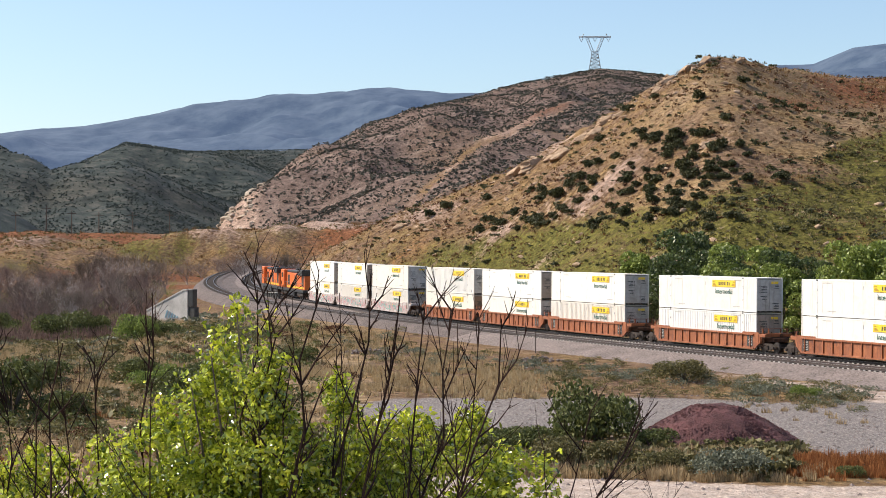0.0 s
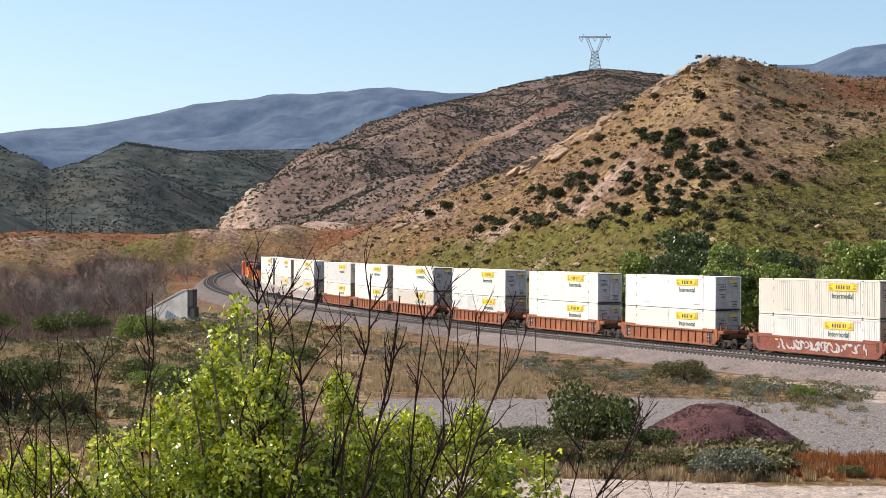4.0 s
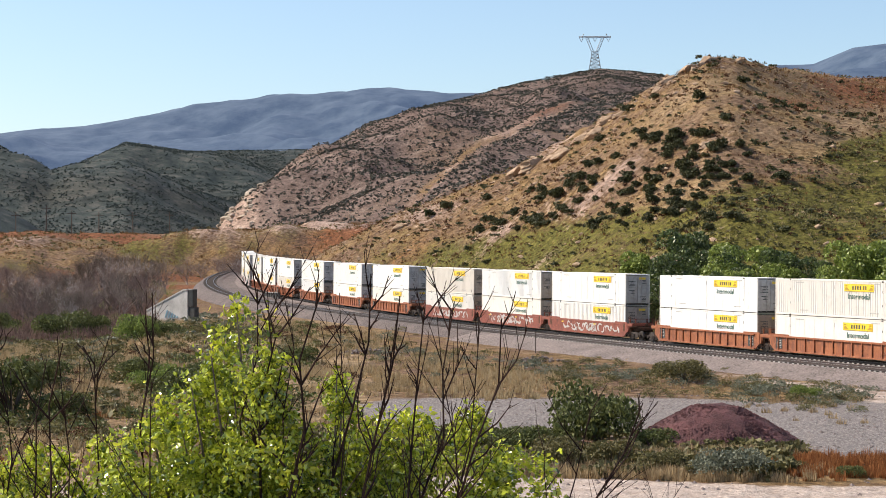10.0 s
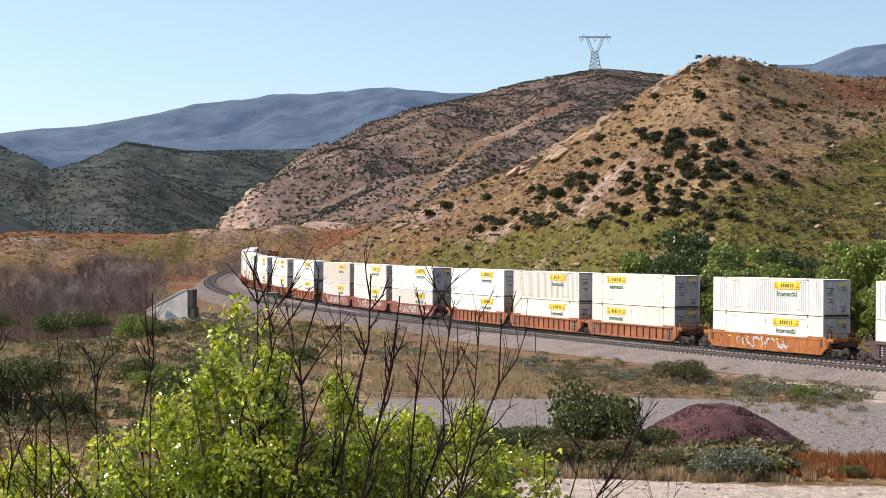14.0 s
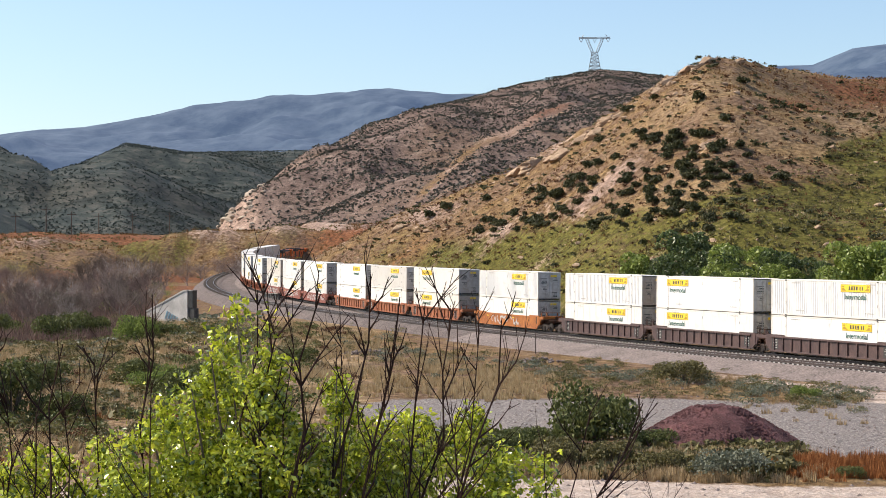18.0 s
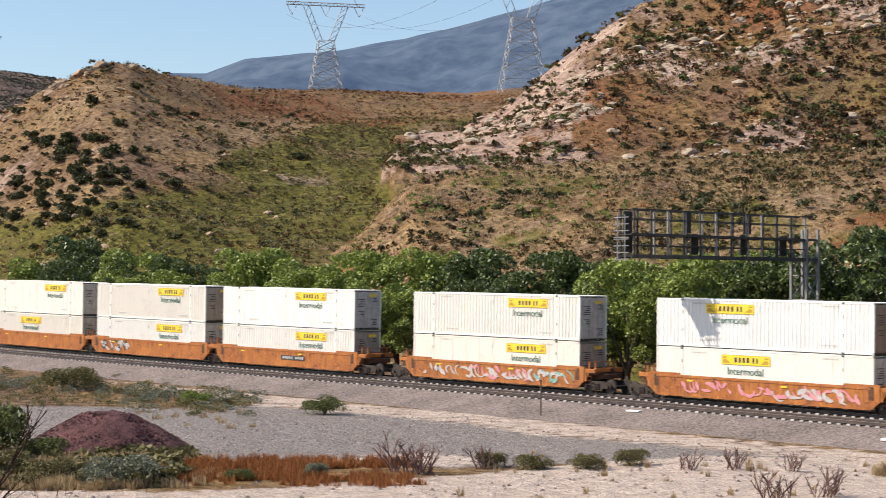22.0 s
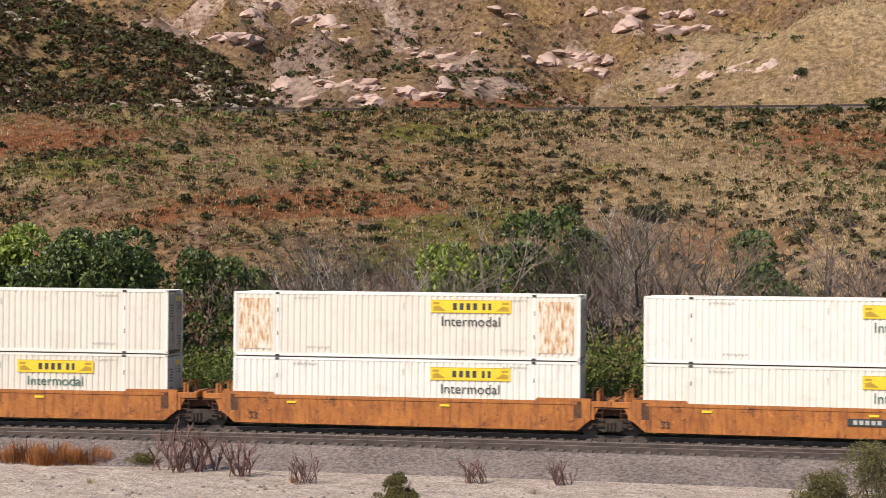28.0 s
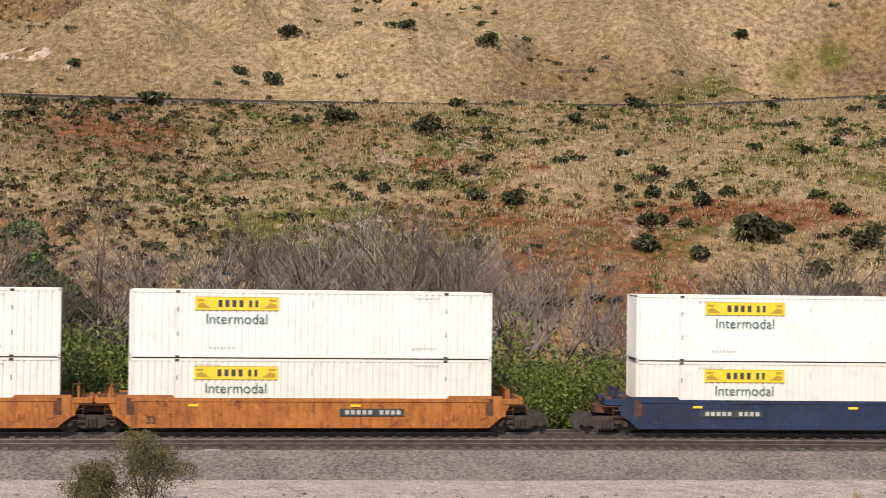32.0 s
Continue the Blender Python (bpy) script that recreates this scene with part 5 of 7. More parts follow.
def shrub(x, y, z, size, me, label, group="shrubs", tall=1.0, name="shrub"):
    t = tagged(new(name), label, "shrub", group)
    part("foliage", me, None, t), tagged(part("stem_fan", stem_me, None, t), kind="stuff")
    t.matrix_basis = Matrix.Translation((x, y, z - 0.03 * size)) @ Matrix.Rotation((x * 7.3 + y) % math.tau, 4, "Z")
    t.scale = (size, size, size * tall)
    return t


HILL_SHRUBS = [(5.82, 5.47, 2.3), (7.36, 4.55, 2.6), (8.3, 4.65, 1.6), (8.91, 5.17, 1.8), (8.65, 4.25, 2.2), (7.6, 3.6, 2.6), (7.06, 3.95, 1.7), (6.2, 4.75, 1.9), (4.93, 4.5, 1.9),
               (5.73, 3.25, 1.8), (6.53, 2.9, 2.0), (7.85, 3.32, 1.9), (10.65, 3.3, 2.0), (8.12, 5.79, 2.2), (9.44, 6.3, 1.8), (6.71, 5.9, 1.5), (4.93, 3.78, 1.7), (4.04, 3.34, 1.6),
               (4.75, 3.16, 1.5), (1.36, 2.7, 1.9), (0.11, 2.4, 2.4), (-0.43, 2.1, 1.8), (2.97, 1.83, 2.6), (4.75, 1.82, 2.4), (11.26, 5.5, 1.3), (14.53, 4.2, 1.9), (7.4, 4.3, 2.2)]
for k, (a, e, s) in enumerate(HILL_SHRUBS):
    shrub(*on_slope(a, e, 190), s, BIG[k % 5], "dark evergreen shrub on the dry rocky hillside", "shrubs on the rocky hill")
rg_ = random.Random(31)
for k in range(210):
    a, e = rg_.uniform(0.3, 9.6), rg_.uniform(1.6, 4.7)
    if (e < 1.4 + 0.58 * a or a > 8) and a < 9.6:
        shrub(*on_slope(a, e, 190), rg_.uniform(0.8, 1.9), BIG[k % 5], "small dark shrub on the dry rocky hillside", "shrubs on the rocky hill")
TERRACE_SHRUBS = [(72.0, 1.25, 2.2), (69.5, 1.6, 1.6), (76.66, 5.88, 1.5), (79.08, 4.71, 2.4), (84.95, 4.18, 2.6), (87.69, 3.93, 2.2), (94.38, 4.64, 2.0), (85.63, 2.36, 1.1), (84.92, 2.03, 1.1), (86.31, 1.94, 1.2), (87.42, 2.07, 1.3), (89.3, 1.77, 1.6), (90.37, 1.64, 1.9), (93.85, 2.03, 1.0), (94.85, 1.85, 1.4), (96.32, 1.57, 1.7), (97.16, 1.91, 1.3), (94.73, 0.92, 1.7), (96.32, -0.1, 1.5), (98.1, 0.37, 3.0), (100.56, 1.35, 1.4), (101.33, 0.24, 2.0), (89.3, 0.17, 1.3), (94.61, 0.17, 1.7), (83.28, 6.87, 2.6), (86.99, 7.16, 2.0), (89.66, 6.52, 2.4), (82.85, 5.33, 2.4), (97.54, 6.73, 2.0), (81.81, 5.62, 1.8), (99.96, -0.54, 1.6), (98.93, 0.75, 1.3)]
for a, e, s in TERRACE_SHRUBS:
    shrub(*on_slope(a, e, 130), s, BIG[int(a * 10) % 5], "round dark shrub on the slope above the wash", "shrubs on the terrace")


# green trees of the wash, beyond the line
def tree_crown(seed, wide, high, leaves, size):
    rg = np.random.default_rng(seed)
    n = 26
    a = rg.uniform(0, math.tau, n)
    d = np.sqrt(rg.random(n)) * 0.85 * wide
    h = rg.uniform(0.3, 0.92, n) * high
    d *= np.sqrt(np.clip(1.15 - (h / high) ** 2, 0.1, 1))
    c = np.stack([np.cos(a) * d, np.sin(a) * d, h], -1)
    return sprays(rg, c, rg.uniform(0.16, 0.36, n) * wide, leaves, size, 0.9, 0.78)


def trunk_mesh(seed, high):
    rg = random.Random(seed)
    bm = bmesh.new()
    rod(bm, (0, 0, -0.4), (0.1, 0, high * 0.3), 0.22, 0.15, 7)
    for _ in range(7):
        a, l = rg.uniform(0, math.tau), rg.uniform(0.5, 0.85) * high
        mid = Vector((math.cos(a) * 0.15 * high, math.sin(a) * 0.15 * high, l * 0.7))
        rod(bm, (0.1, 0, high * rg.uniform(0.15, 0.3)), mid, 0.11, 0.06, 5)
        rod(bm, mid, mid + Vector((math.cos(a) * 0.1 * high, math.sin(a) * 0.1 * high, l * 0.3)), 0.06, 0.02, 4)
    return bm


CROWNS, TRUNKS = [], []
for k in range(5):
    v, f = tree_crown(110 + k, 3.6, 8.5, 9000, 0.125)
    v[:, 2] *= 9.0 / v[:, 2].max()
    CROWNS.append((mesh_from("crown", v, f, dark_tree), mesh_from("crown", v, f, light_tree)))
    TRUNKS.append(once(trunk_mesh(120 + k, 8.0), "trunk", brown_bark))


def tree(x, y, z, s, kind, light, label, group, tall=1.0):
    t = tagged(new("tree"), label, "tree", group)
    part("trunk", TRUNKS[kind % 5], None, t), part("crown", CROWNS[kind % 5][1 if light else 0], None, t)
    t.matrix_basis = Matrix.Translation((x, y, z)) @ Matrix.Rotation(kind * 1.9, 4, "Z")
    t.scale = (s, s, s * tall)
    return t


rg_ = random.Random(5)


def behind(az, gap):
    """The place on this bearing that lies gap metres beyond the line."""
    r = np.arange(60, 420, 0.5)
    x, y = r * math.sin(radians(az)), r * math.cos(radians(az))
    k = np.argmin(np.abs(beside(x, y) + gap))
    return x[k], y[k]


def tree_row():
    # bearing and height angle of the tree tops, and whether the leaf is light
    tops = [(6.2, 0.9), (7.4, 1.7), (8.6, 1.6), (9.6, 1.15), (11, 1.15), (12.5, 1.3), (14, 1.35), (16, 1.55), (18, 1.5), (20, 1.5), (22, 1.45), (24, 1.35), (26, 1.1), (28, 1.3), (30, 1.7), (31.7, 2.2), (34, 2.0), (36.5, 1.8), (38.1, 1.5), (40.5, 1.6), (43, 1.9), (45.1, 2.1), (47.5, 1.7), (49.4, 1.5), (51, 1.35), (52.3, 0.85), (53.6, 1.1), (55.1, 1.3), (56.3, 0.8)]
    az, n = 6.0, 0
    while az < 56.6:
        e = float(np.interp(az, [t[0] for t in tops], [t[1] for t in tops]))
        for gap, drop in (((25 if 26.5 < az < 33 else 15) + rg_.uniform(-1.5, 1.5), 0.0), ((21 if 26.5 < az < 33 else 9.5) + rg_.uniform(-1, 1), 1.3)):
            x, y = behind(az + rg_.uniform(-0.5, 0.5), gap)
            z = float(ground_at(x, y))
            d = math.hypot(x, y)
            high = max(2.5, EYE[2] + d * math.tan(radians(e)) - z - drop * rg_.uniform(0.3, 2.4) - rg_.uniform(-0.5, 1.0))
            s = high / 9.0
            light = (8.8 < az < 19 and rg_.random() < 0.75) or (24 < az < 28.5) or rg_.random() < 0.12
            tree(x, y, z, max(s, 0.62), n, light, "bright green young willow in the wash behind the line" if light else "dense dark green cottonwood in the wash behind the line", "trees along the wash", min(1.0, s / 0.62) if s < 0.62 else 1.0)
            n += 1
        az += math.degrees(3.4 * max(s, 0.7) / d) * rg_.uniform(0.8, 1.1)


tree_row()


# bare grey trees
def bare_tree(seed, high, mat, depth=6, r0=0.095, spread=0.72):
    rg = random.Random(seed)
    bm, tm = bmesh.new(), bmesh.new()

    def limb(p, d, l, r, n):
        q = p + d * l
        rod(tm if n == depth - 1 else bm, p, q, r, r * 0.62, 5 if n > 2 else 3)
        if n == 0:
            return
        for _ in range(3 if n > 1 else 3):
            t = Vector((rg.gauss(0, spread), rg.gauss(0, spread), rg.uniform(0.1, 0.6)))
            limb(p + d * l * rg.uniform(0.55, 1.0), (d + t).normalized(), l * rg.uniform(0.6, 0.82), r * 0.56, n - 1)

    for _ in range(3):
        limb(Vector((rg.uniform(-0.2, 0.2), rg.uniform(-0.2, 0.2), -0.2)), Vector((rg.gauss(0, 0.3), rg.gauss(0, 0.3), 1)).normalized(), high * 0.30, r0 * rg.uniform(0.6, 1), depth - 1)
    top = max(v.co.z for v in bm.verts)
    for b in (bm, tm):
        bmesh.ops.scale(b, vec=(6.5 / top,) * 3, verts=b.verts)
    return once(bm, "branch_crown", mat), once(tm, "trunk", mat)


BARE = [bare_tree(200 + k, 6.5, (grey_bark, plum_bark, grey_bark, brown_bark, plum_bark)[k]) for k in range(5)] + [bare_tree(210, 6.5, white_bark, 6, 0.08), bare_tree(211, 6.5, brown_bark)]


def bare(x, y, s, k, label, group, sink=0.0):
    t = tagged(new("bare_tree"), label, "bare tree", group)
    part("trunk", BARE[k % 7][1], None, t), tagged(part("branch_crown", BARE[k % 7][0], None, t), kind="stuff")
    t.matrix_basis = Matrix.Translation((x, y, float(ground_at(x, y)) - sink)) @ Matrix.Rotation(k * 2.1, 4, "Z")
    t.scale = (s, s, s)


def bare_rows():
    n = 0
    for az in np.arange(53, 104, 2.0):
        e = float(np.interp(az, [52, 57, 62, 67, 72, 76, 84, 88, 92, 96, 104], [0.3, 0.9, 1.0, 1.6, 2.1, 1.9, 1.7, 1.5, 1.1, 0.5, 0.2]))
        for gap in (15, 23):
            if rg_.random() < 0.22:
                continue
            a = az + rg_.uniform(-1.0, 1.0)
            x, y = behind(a, gap + rg_.uniform(-2.5, 2.5))
            high = EYE[2] + math.hypot(x, y) * math.tan(radians(e)) - float(ground_at(x, y)) - rg_.uniform(-1.4, 3.4)
            bare(x, y, max(high, 3) / 6.5, n, "leafless grey tree in the dry wash", "bare trees of the wash")
            n += 1
    for _ in range(70):
        a, r = rg_.uniform(-14.5, -3.6), rg_.uniform(330, 520)
        x, y = r * math.sin(radians(a)), r * math.cos(radians(a))
        if a > -8.5 and r < 440:
            continue
        bare(x, y, rg_.uniform(0.9, 1.5), n, "leafless grey tree beyond the curve of the line", "bare trees beyond the curve")
        n += 1
    for _ in range(80):
        a, r = rg_.uniform(-14.5, -9.0), rg_.uniform(235, 350)
        bare(r * math.sin(radians(a)), r * math.cos(radians(a)), rg_.uniform(0.6, 1.0), n, "leafless grey thicket tree beside the wash", "bare trees beyond the curve")
        n += 1


bare_rows()


def thickets():
    """Brown leafless brush on the open ground beside the wash."""
    rg = np.random.default_rng(43)
    P, S = [], []
    for _ in range(420):
        a, r = rg.uniform(-15, -9.2), rg.uniform(200, 330)
        x, y = r * math.sin(radians(a)), r * math.cos(radians(a))
        if fbm(np.array(x), np.array(y), 30, 2) > -0.25:
            P.append((x, y, float(ground_at(x, y)))), S.append(rg.uniform(1.0, 2.2))
    kinds = []
    for k in range(4):
        v, f = spiky(230 + k, 130, 1.0, 0.8, 0.014)
        kinds.append((v, f))
    tagged(new("thicket", planted("thicket", kinds, P, S, thicket_twig, 6)), "leafless plum-brown thicket beside the wash", "thicket", kind="stuff")


thicket_twig = leaf_paint("thicket_twig", (0.10, 0.065, 0.053), (0.30, 0.20, 0.165), 0.9, 0.1, 0.15)
thickets()


def understorey():
    """Green brush under the bare trees and at the foot of the wash."""
    rg = np.random.default_rng(41)
    P, S, Q, T = [], [], [], []
    for az in np.arange(53, 104, 0.2):
        for gap in (6.5, 9.5, 13, 17):
            x, y = behind(az + rg.uniform(-0.3, 0.3), gap + rg.uniform(-2, 2))
            (P if rg.random() < 0.75 else Q).append((x, y, float(ground_at(x, y))))
            (S if len(S) < len(P) else T).append(rg.uniform(1.5, 4.6) * (1.25 if 66 < az < 90 else 1))
    for _ in range(240):
        a, r = rg.uniform(-14.6, -3.5), rg.uniform(225, 420)
        if a > -9.3 and (r < 300 or r > 420):
            continue
        x, y = r * math.sin(radians(a)), r * math.cos(radians(a))
        if abs(float(beside(x, y))) > 14:
            P.append((x, y, float(ground_at(x, y)))), S.append(rg.uniform(0.8, 2.2))
    kinds = [shrub_geometry(130 + k, 640, 0.025, 1.0, 1.15, 11) for k in range(5)]
    tagged(new("wash_brush", planted("wash_brush", kinds, P, S, green_leaf, 1)), "bright green brush along the wash", "brush", kind="stuff")
    if Q:
        tagged(new("wash_brush", planted("wash_brush", kinds, Q, T, olive_leaf, 2)), "olive brush along the wash", "brush", kind="stuff")


understorey()


# a few green trees among the bare ones
for k, (a, e, gap) in enumerate(((68.4, 1.9, 19), (66.2, 0.8, 15), (58.5, 0.7, 17), (75.6, 1.2, 21))):
    x, y = behind(a, gap)
    z = float(ground_at(x, y))
    high = EYE[2] + math.hypot(x, y) * math.tan(radians(e)) - z
    tree(x, y, z, max(0.5, high / 11), k, k == 1, "small green tree among the bare trees of the wash", "green trees among bare ones", 11 / 9)


# ---- things along the line
def spot(az, r):
    return r * math.sin(radians(az)), r * math.cos(radians(az))


steel_grey = worn("galvanised_steel", (0.16, 0.155, 0.15), (0.34, 0.33, 0.32), 0.55, 0.5, 2, 20)
steel_dark = worn("weathered_steel", (0.03, 0.03, 0.03), (0.09, 0.085, 0.08), 0.6, 0.4, 2, 20)
black_paint = worn("black_paint", (0.012, 0.012, 0.012), (0.04, 0.04, 0.04), 0.5, 0, 3, 20)
concrete = worn("pale_concrete", (0.34, 0.32, 0.30), (0.56, 0.54, 0.51), 0.9, 0, 0.6, 6)
wood_pole = worn("weathered_wood", (0.05, 0.038, 0.03), (0.13, 0.10, 0.08), 0.9, 0, 2, 15)
white_sheet = worn("white_panel", (0.6, 0.6, 0.6), (0.82, 0.82, 0.82), 0.6, 0, 3, 20)
lamp_glass = worn("dark_lens", (0.02, 0.02, 0.02), (0.05, 0.045, 0.04), 0.2, 0, 3, 20)


def signal_gantry():
    """Cantilever signal bridge: lattice mast beyond the line, arm over both tracks."""
    g = tagged(new("signal_gantry"), "grey steel cantilever signal bridge with black signal heads", "signal bridge")
    px, py = 61.7, 105.2
    ax, ay = 45.5 - px, 98.3 - py
    long = math.hypot(ax, ay)
    base = float(ground_at(px, py))
    g.matrix_basis = Matrix.Translation((px, py, 0)) @ Matrix.Rotation(math.atan2(ay, ax), 4, "Z")
    top, mid, low = 12.9, 11.4, 10.1
    half = 0.62
    corners = [(-half, -half), (half, -half), (half, half), (-half, half)]
    for cx, cy in corners:
        part("mast_leg", box(bmesh.new(), cx - 0.09, cx + 0.09, cy - 0.09, cy + 0.09, base - 0.3, 12.1, 0.01), steel_grey, g)
    for k in range(7):
        z0 = base + k * 1.6
        bm = bmesh.new()
        for i in range(4):
            (x0, y0), (x1, y1) = corners[i], corners[(i + 1) % 4]
            rod(bm, (x0, y0, z0), (x1, y1, z0), 0.045, sides=4)
            a, b = ((x0, y0), (x1, y1)) if k % 2 else ((x1, y1), (x0, y0))
            rod(bm, (*a, z0), (*b, z0 + 1.6), 0.05, sides=4)
        part("mast_bracing", bm, steel_grey, g)
    part("footing", boxed(-1.0, 1.0, -1.0, 1.0, base - 0.5, base + 0.25, 0.03), concrete, g, "pale concrete footing")
    for y in (-0.55, 0.55):
        for z, w in ((low, 0.1), (mid, 0.07)):
            part("arm_chord", boxed(-0.7, long, y - w, y + w, z - w, z + w), steel_dark, g)
        part("arm_rail", boxed(-0.2, long, y - 0.035, y + 0.035, top - 0.03, top + 0.04), steel_dark, g)
        part("arm_rail", boxed(-0.2, long, y - 0.03, y + 0.03, top - 0.6, top - 0.54), steel_dark, g)
        part("arm_rail", boxed(0.4, long, y - 0.03, y + 0.03, low + 0.62, low + 0.68), steel_dark, g)
    for k in range(12):
        x = 0.7 + k * (long - 0.9) / 11
        bm = bmesh.new()
        for y in (-0.55, 0.55):
            box(bm, x - 0.05, x + 0.05, y - 0.05, y + 0.05, low, top)
        box(bm, x - 0.04, x + 0.04, -0.55, 0.55, low - 0.04, low + 0.04), box(bm, x - 0.04, x + 0.04, -0.55, 0.55, mid - 0.04, mid + 0.04)
        rod(bm, (x, -0.55, low), (x + (long - 0.9) / 11 * (k < 11), 0.55, low), 0.04, sides=4)
        part("arm_post", bm, steel_grey if k % 3 == 0 else steel_dark, g)
    part("walkway", boxed(0.2, long, -0.5, 0.5, mid - 0.03, mid + 0.02), steel_dark, g)
    part("walkway", boxed(0.2, long, -0.5, 0.5, low - 0.02, low + 0.03), steel_dark, g)
    for z0 in (low, mid):
        bm = bmesh.new()
        for y in (-0.3, 0.3):
            rod(bm, (long + 0.35, y, z0 - 0.3), (long + 0.35, y, z0 + 1.2), 0.035, sides=5)
        for k in range(4):
            rod(bm, (long + 0.35, -0.6, z0 + k * 0.4 - 0.2), (long + 0.35, 0.6, z0 + k * 0.4 - 0.2), 0.035, sides=5)
            rod(bm, (long - 0.2, -0.6, z0 + k * 0.4 - 0.2), (long + 0.35, -0.6, z0 + k * 0.4 - 0.2), 0.03, sides=5)
        part("ladder_cage", bm, steel_grey, g)
    for x, z in ((long - 1.2, low + 0.55), (long - 1.2, mid + 0.5), (long * 0.58, low + 0.55), (long * 0.62, mid + 0.6), (long * 0.3, low + 0.6), (long * 0.28, mid + 0.65), (1.2, low + 0.6)):
        h = part("signal_head", boxed(x - 0.38, x + 0.38, -0.95, -0.8, z - 0.35, z + 0.95, 0.05), black_paint, g, "black signal head")
        for k in range(3):
            part("signal_lamp", rod(bmesh.new(), (x, -1.12, z + k * 0.4 - 0.1), (x, -0.95, z + k * 0.4 - 0.1), 0.13, sides=10), lamp_glass, h)
    return g


signal_gantry()


def marker_post(az, el_foot, high, label):
    x, y, z = on_slope(az, el_foot, 60)
    t = tagged(new("marker_post"), label, "post")
    part("stake", boxed(-0.035, 0.035, -0.035, 0.035, -0.2, high), wood_pole, t)
    part("cap", boxed(-0.045, 0.045, -0.045, 0.045, high, high + 0.1), steel_dark, t)
    t.matrix_basis = pose(x, y, z)


marker_post(2.93, -2.1, 2.0, "thin dark marker post beside the ballast")
marker_post(22.18, -3.96, 2.2, "thin dark marker post beside the ballast")
marker_post(50.2, -5.4, 1.2, "thin dark marker post at the edge of the ballast")


def track_box(s, off, label, size=(0.9, 0.35, 0.12)):
    x, y, z, h = rail_at(s, off)
    t = tagged(new("track_panel"), label, "trackside panel")
    part("panel", boxed(-size[0], size[0], -size[1], size[1], -0.14, -0.14 + size[2], 0.02), white_sheet, t)
    part("bracket", boxed(-size[0] * 0.6, size[0] * 0.6, -size[1] * 1.25, -size[1], -0.2, -0.1, 0.01), steel_dark, t)
    drop = float(np.interp(off, [5.5, 7.1, 11.1], [0.05, 0.25, 1.2]))
    t.matrix_basis = pose(float(x), float(y), float(z) - drop, 0, 0, math.degrees(float(h)))


def s_at(az, off):
    s = np.arange(-60, 200, 0.25)
    x, y, _, _ = rail_at(s, off)
    return float(s[np.argmin(np.abs(np.degrees(np.arctan2(x, y)) - az))])


for a, o, sz in ((25.1, 6.9, (0.5, 0.2, 0.1)), (33.06, 8.0, (0.6, 0.18, 0.14)), (47.8, 6.6, (0.55, 0.2, 0.08)), (80.2, 4.9, (0.7, 0.4, 0.05)), (80.9, 5.9, (0.45, 0.15, 0.05))):
    track_box(s_at(a, o), o, "white panel beside the rails", sz)


# lattice pylons
pylon_steel = worn("pale_galvanised_steel", (0.28, 0.28, 0.28), (0.46, 0.46, 0.46), 0.6, 0, 2, 20)


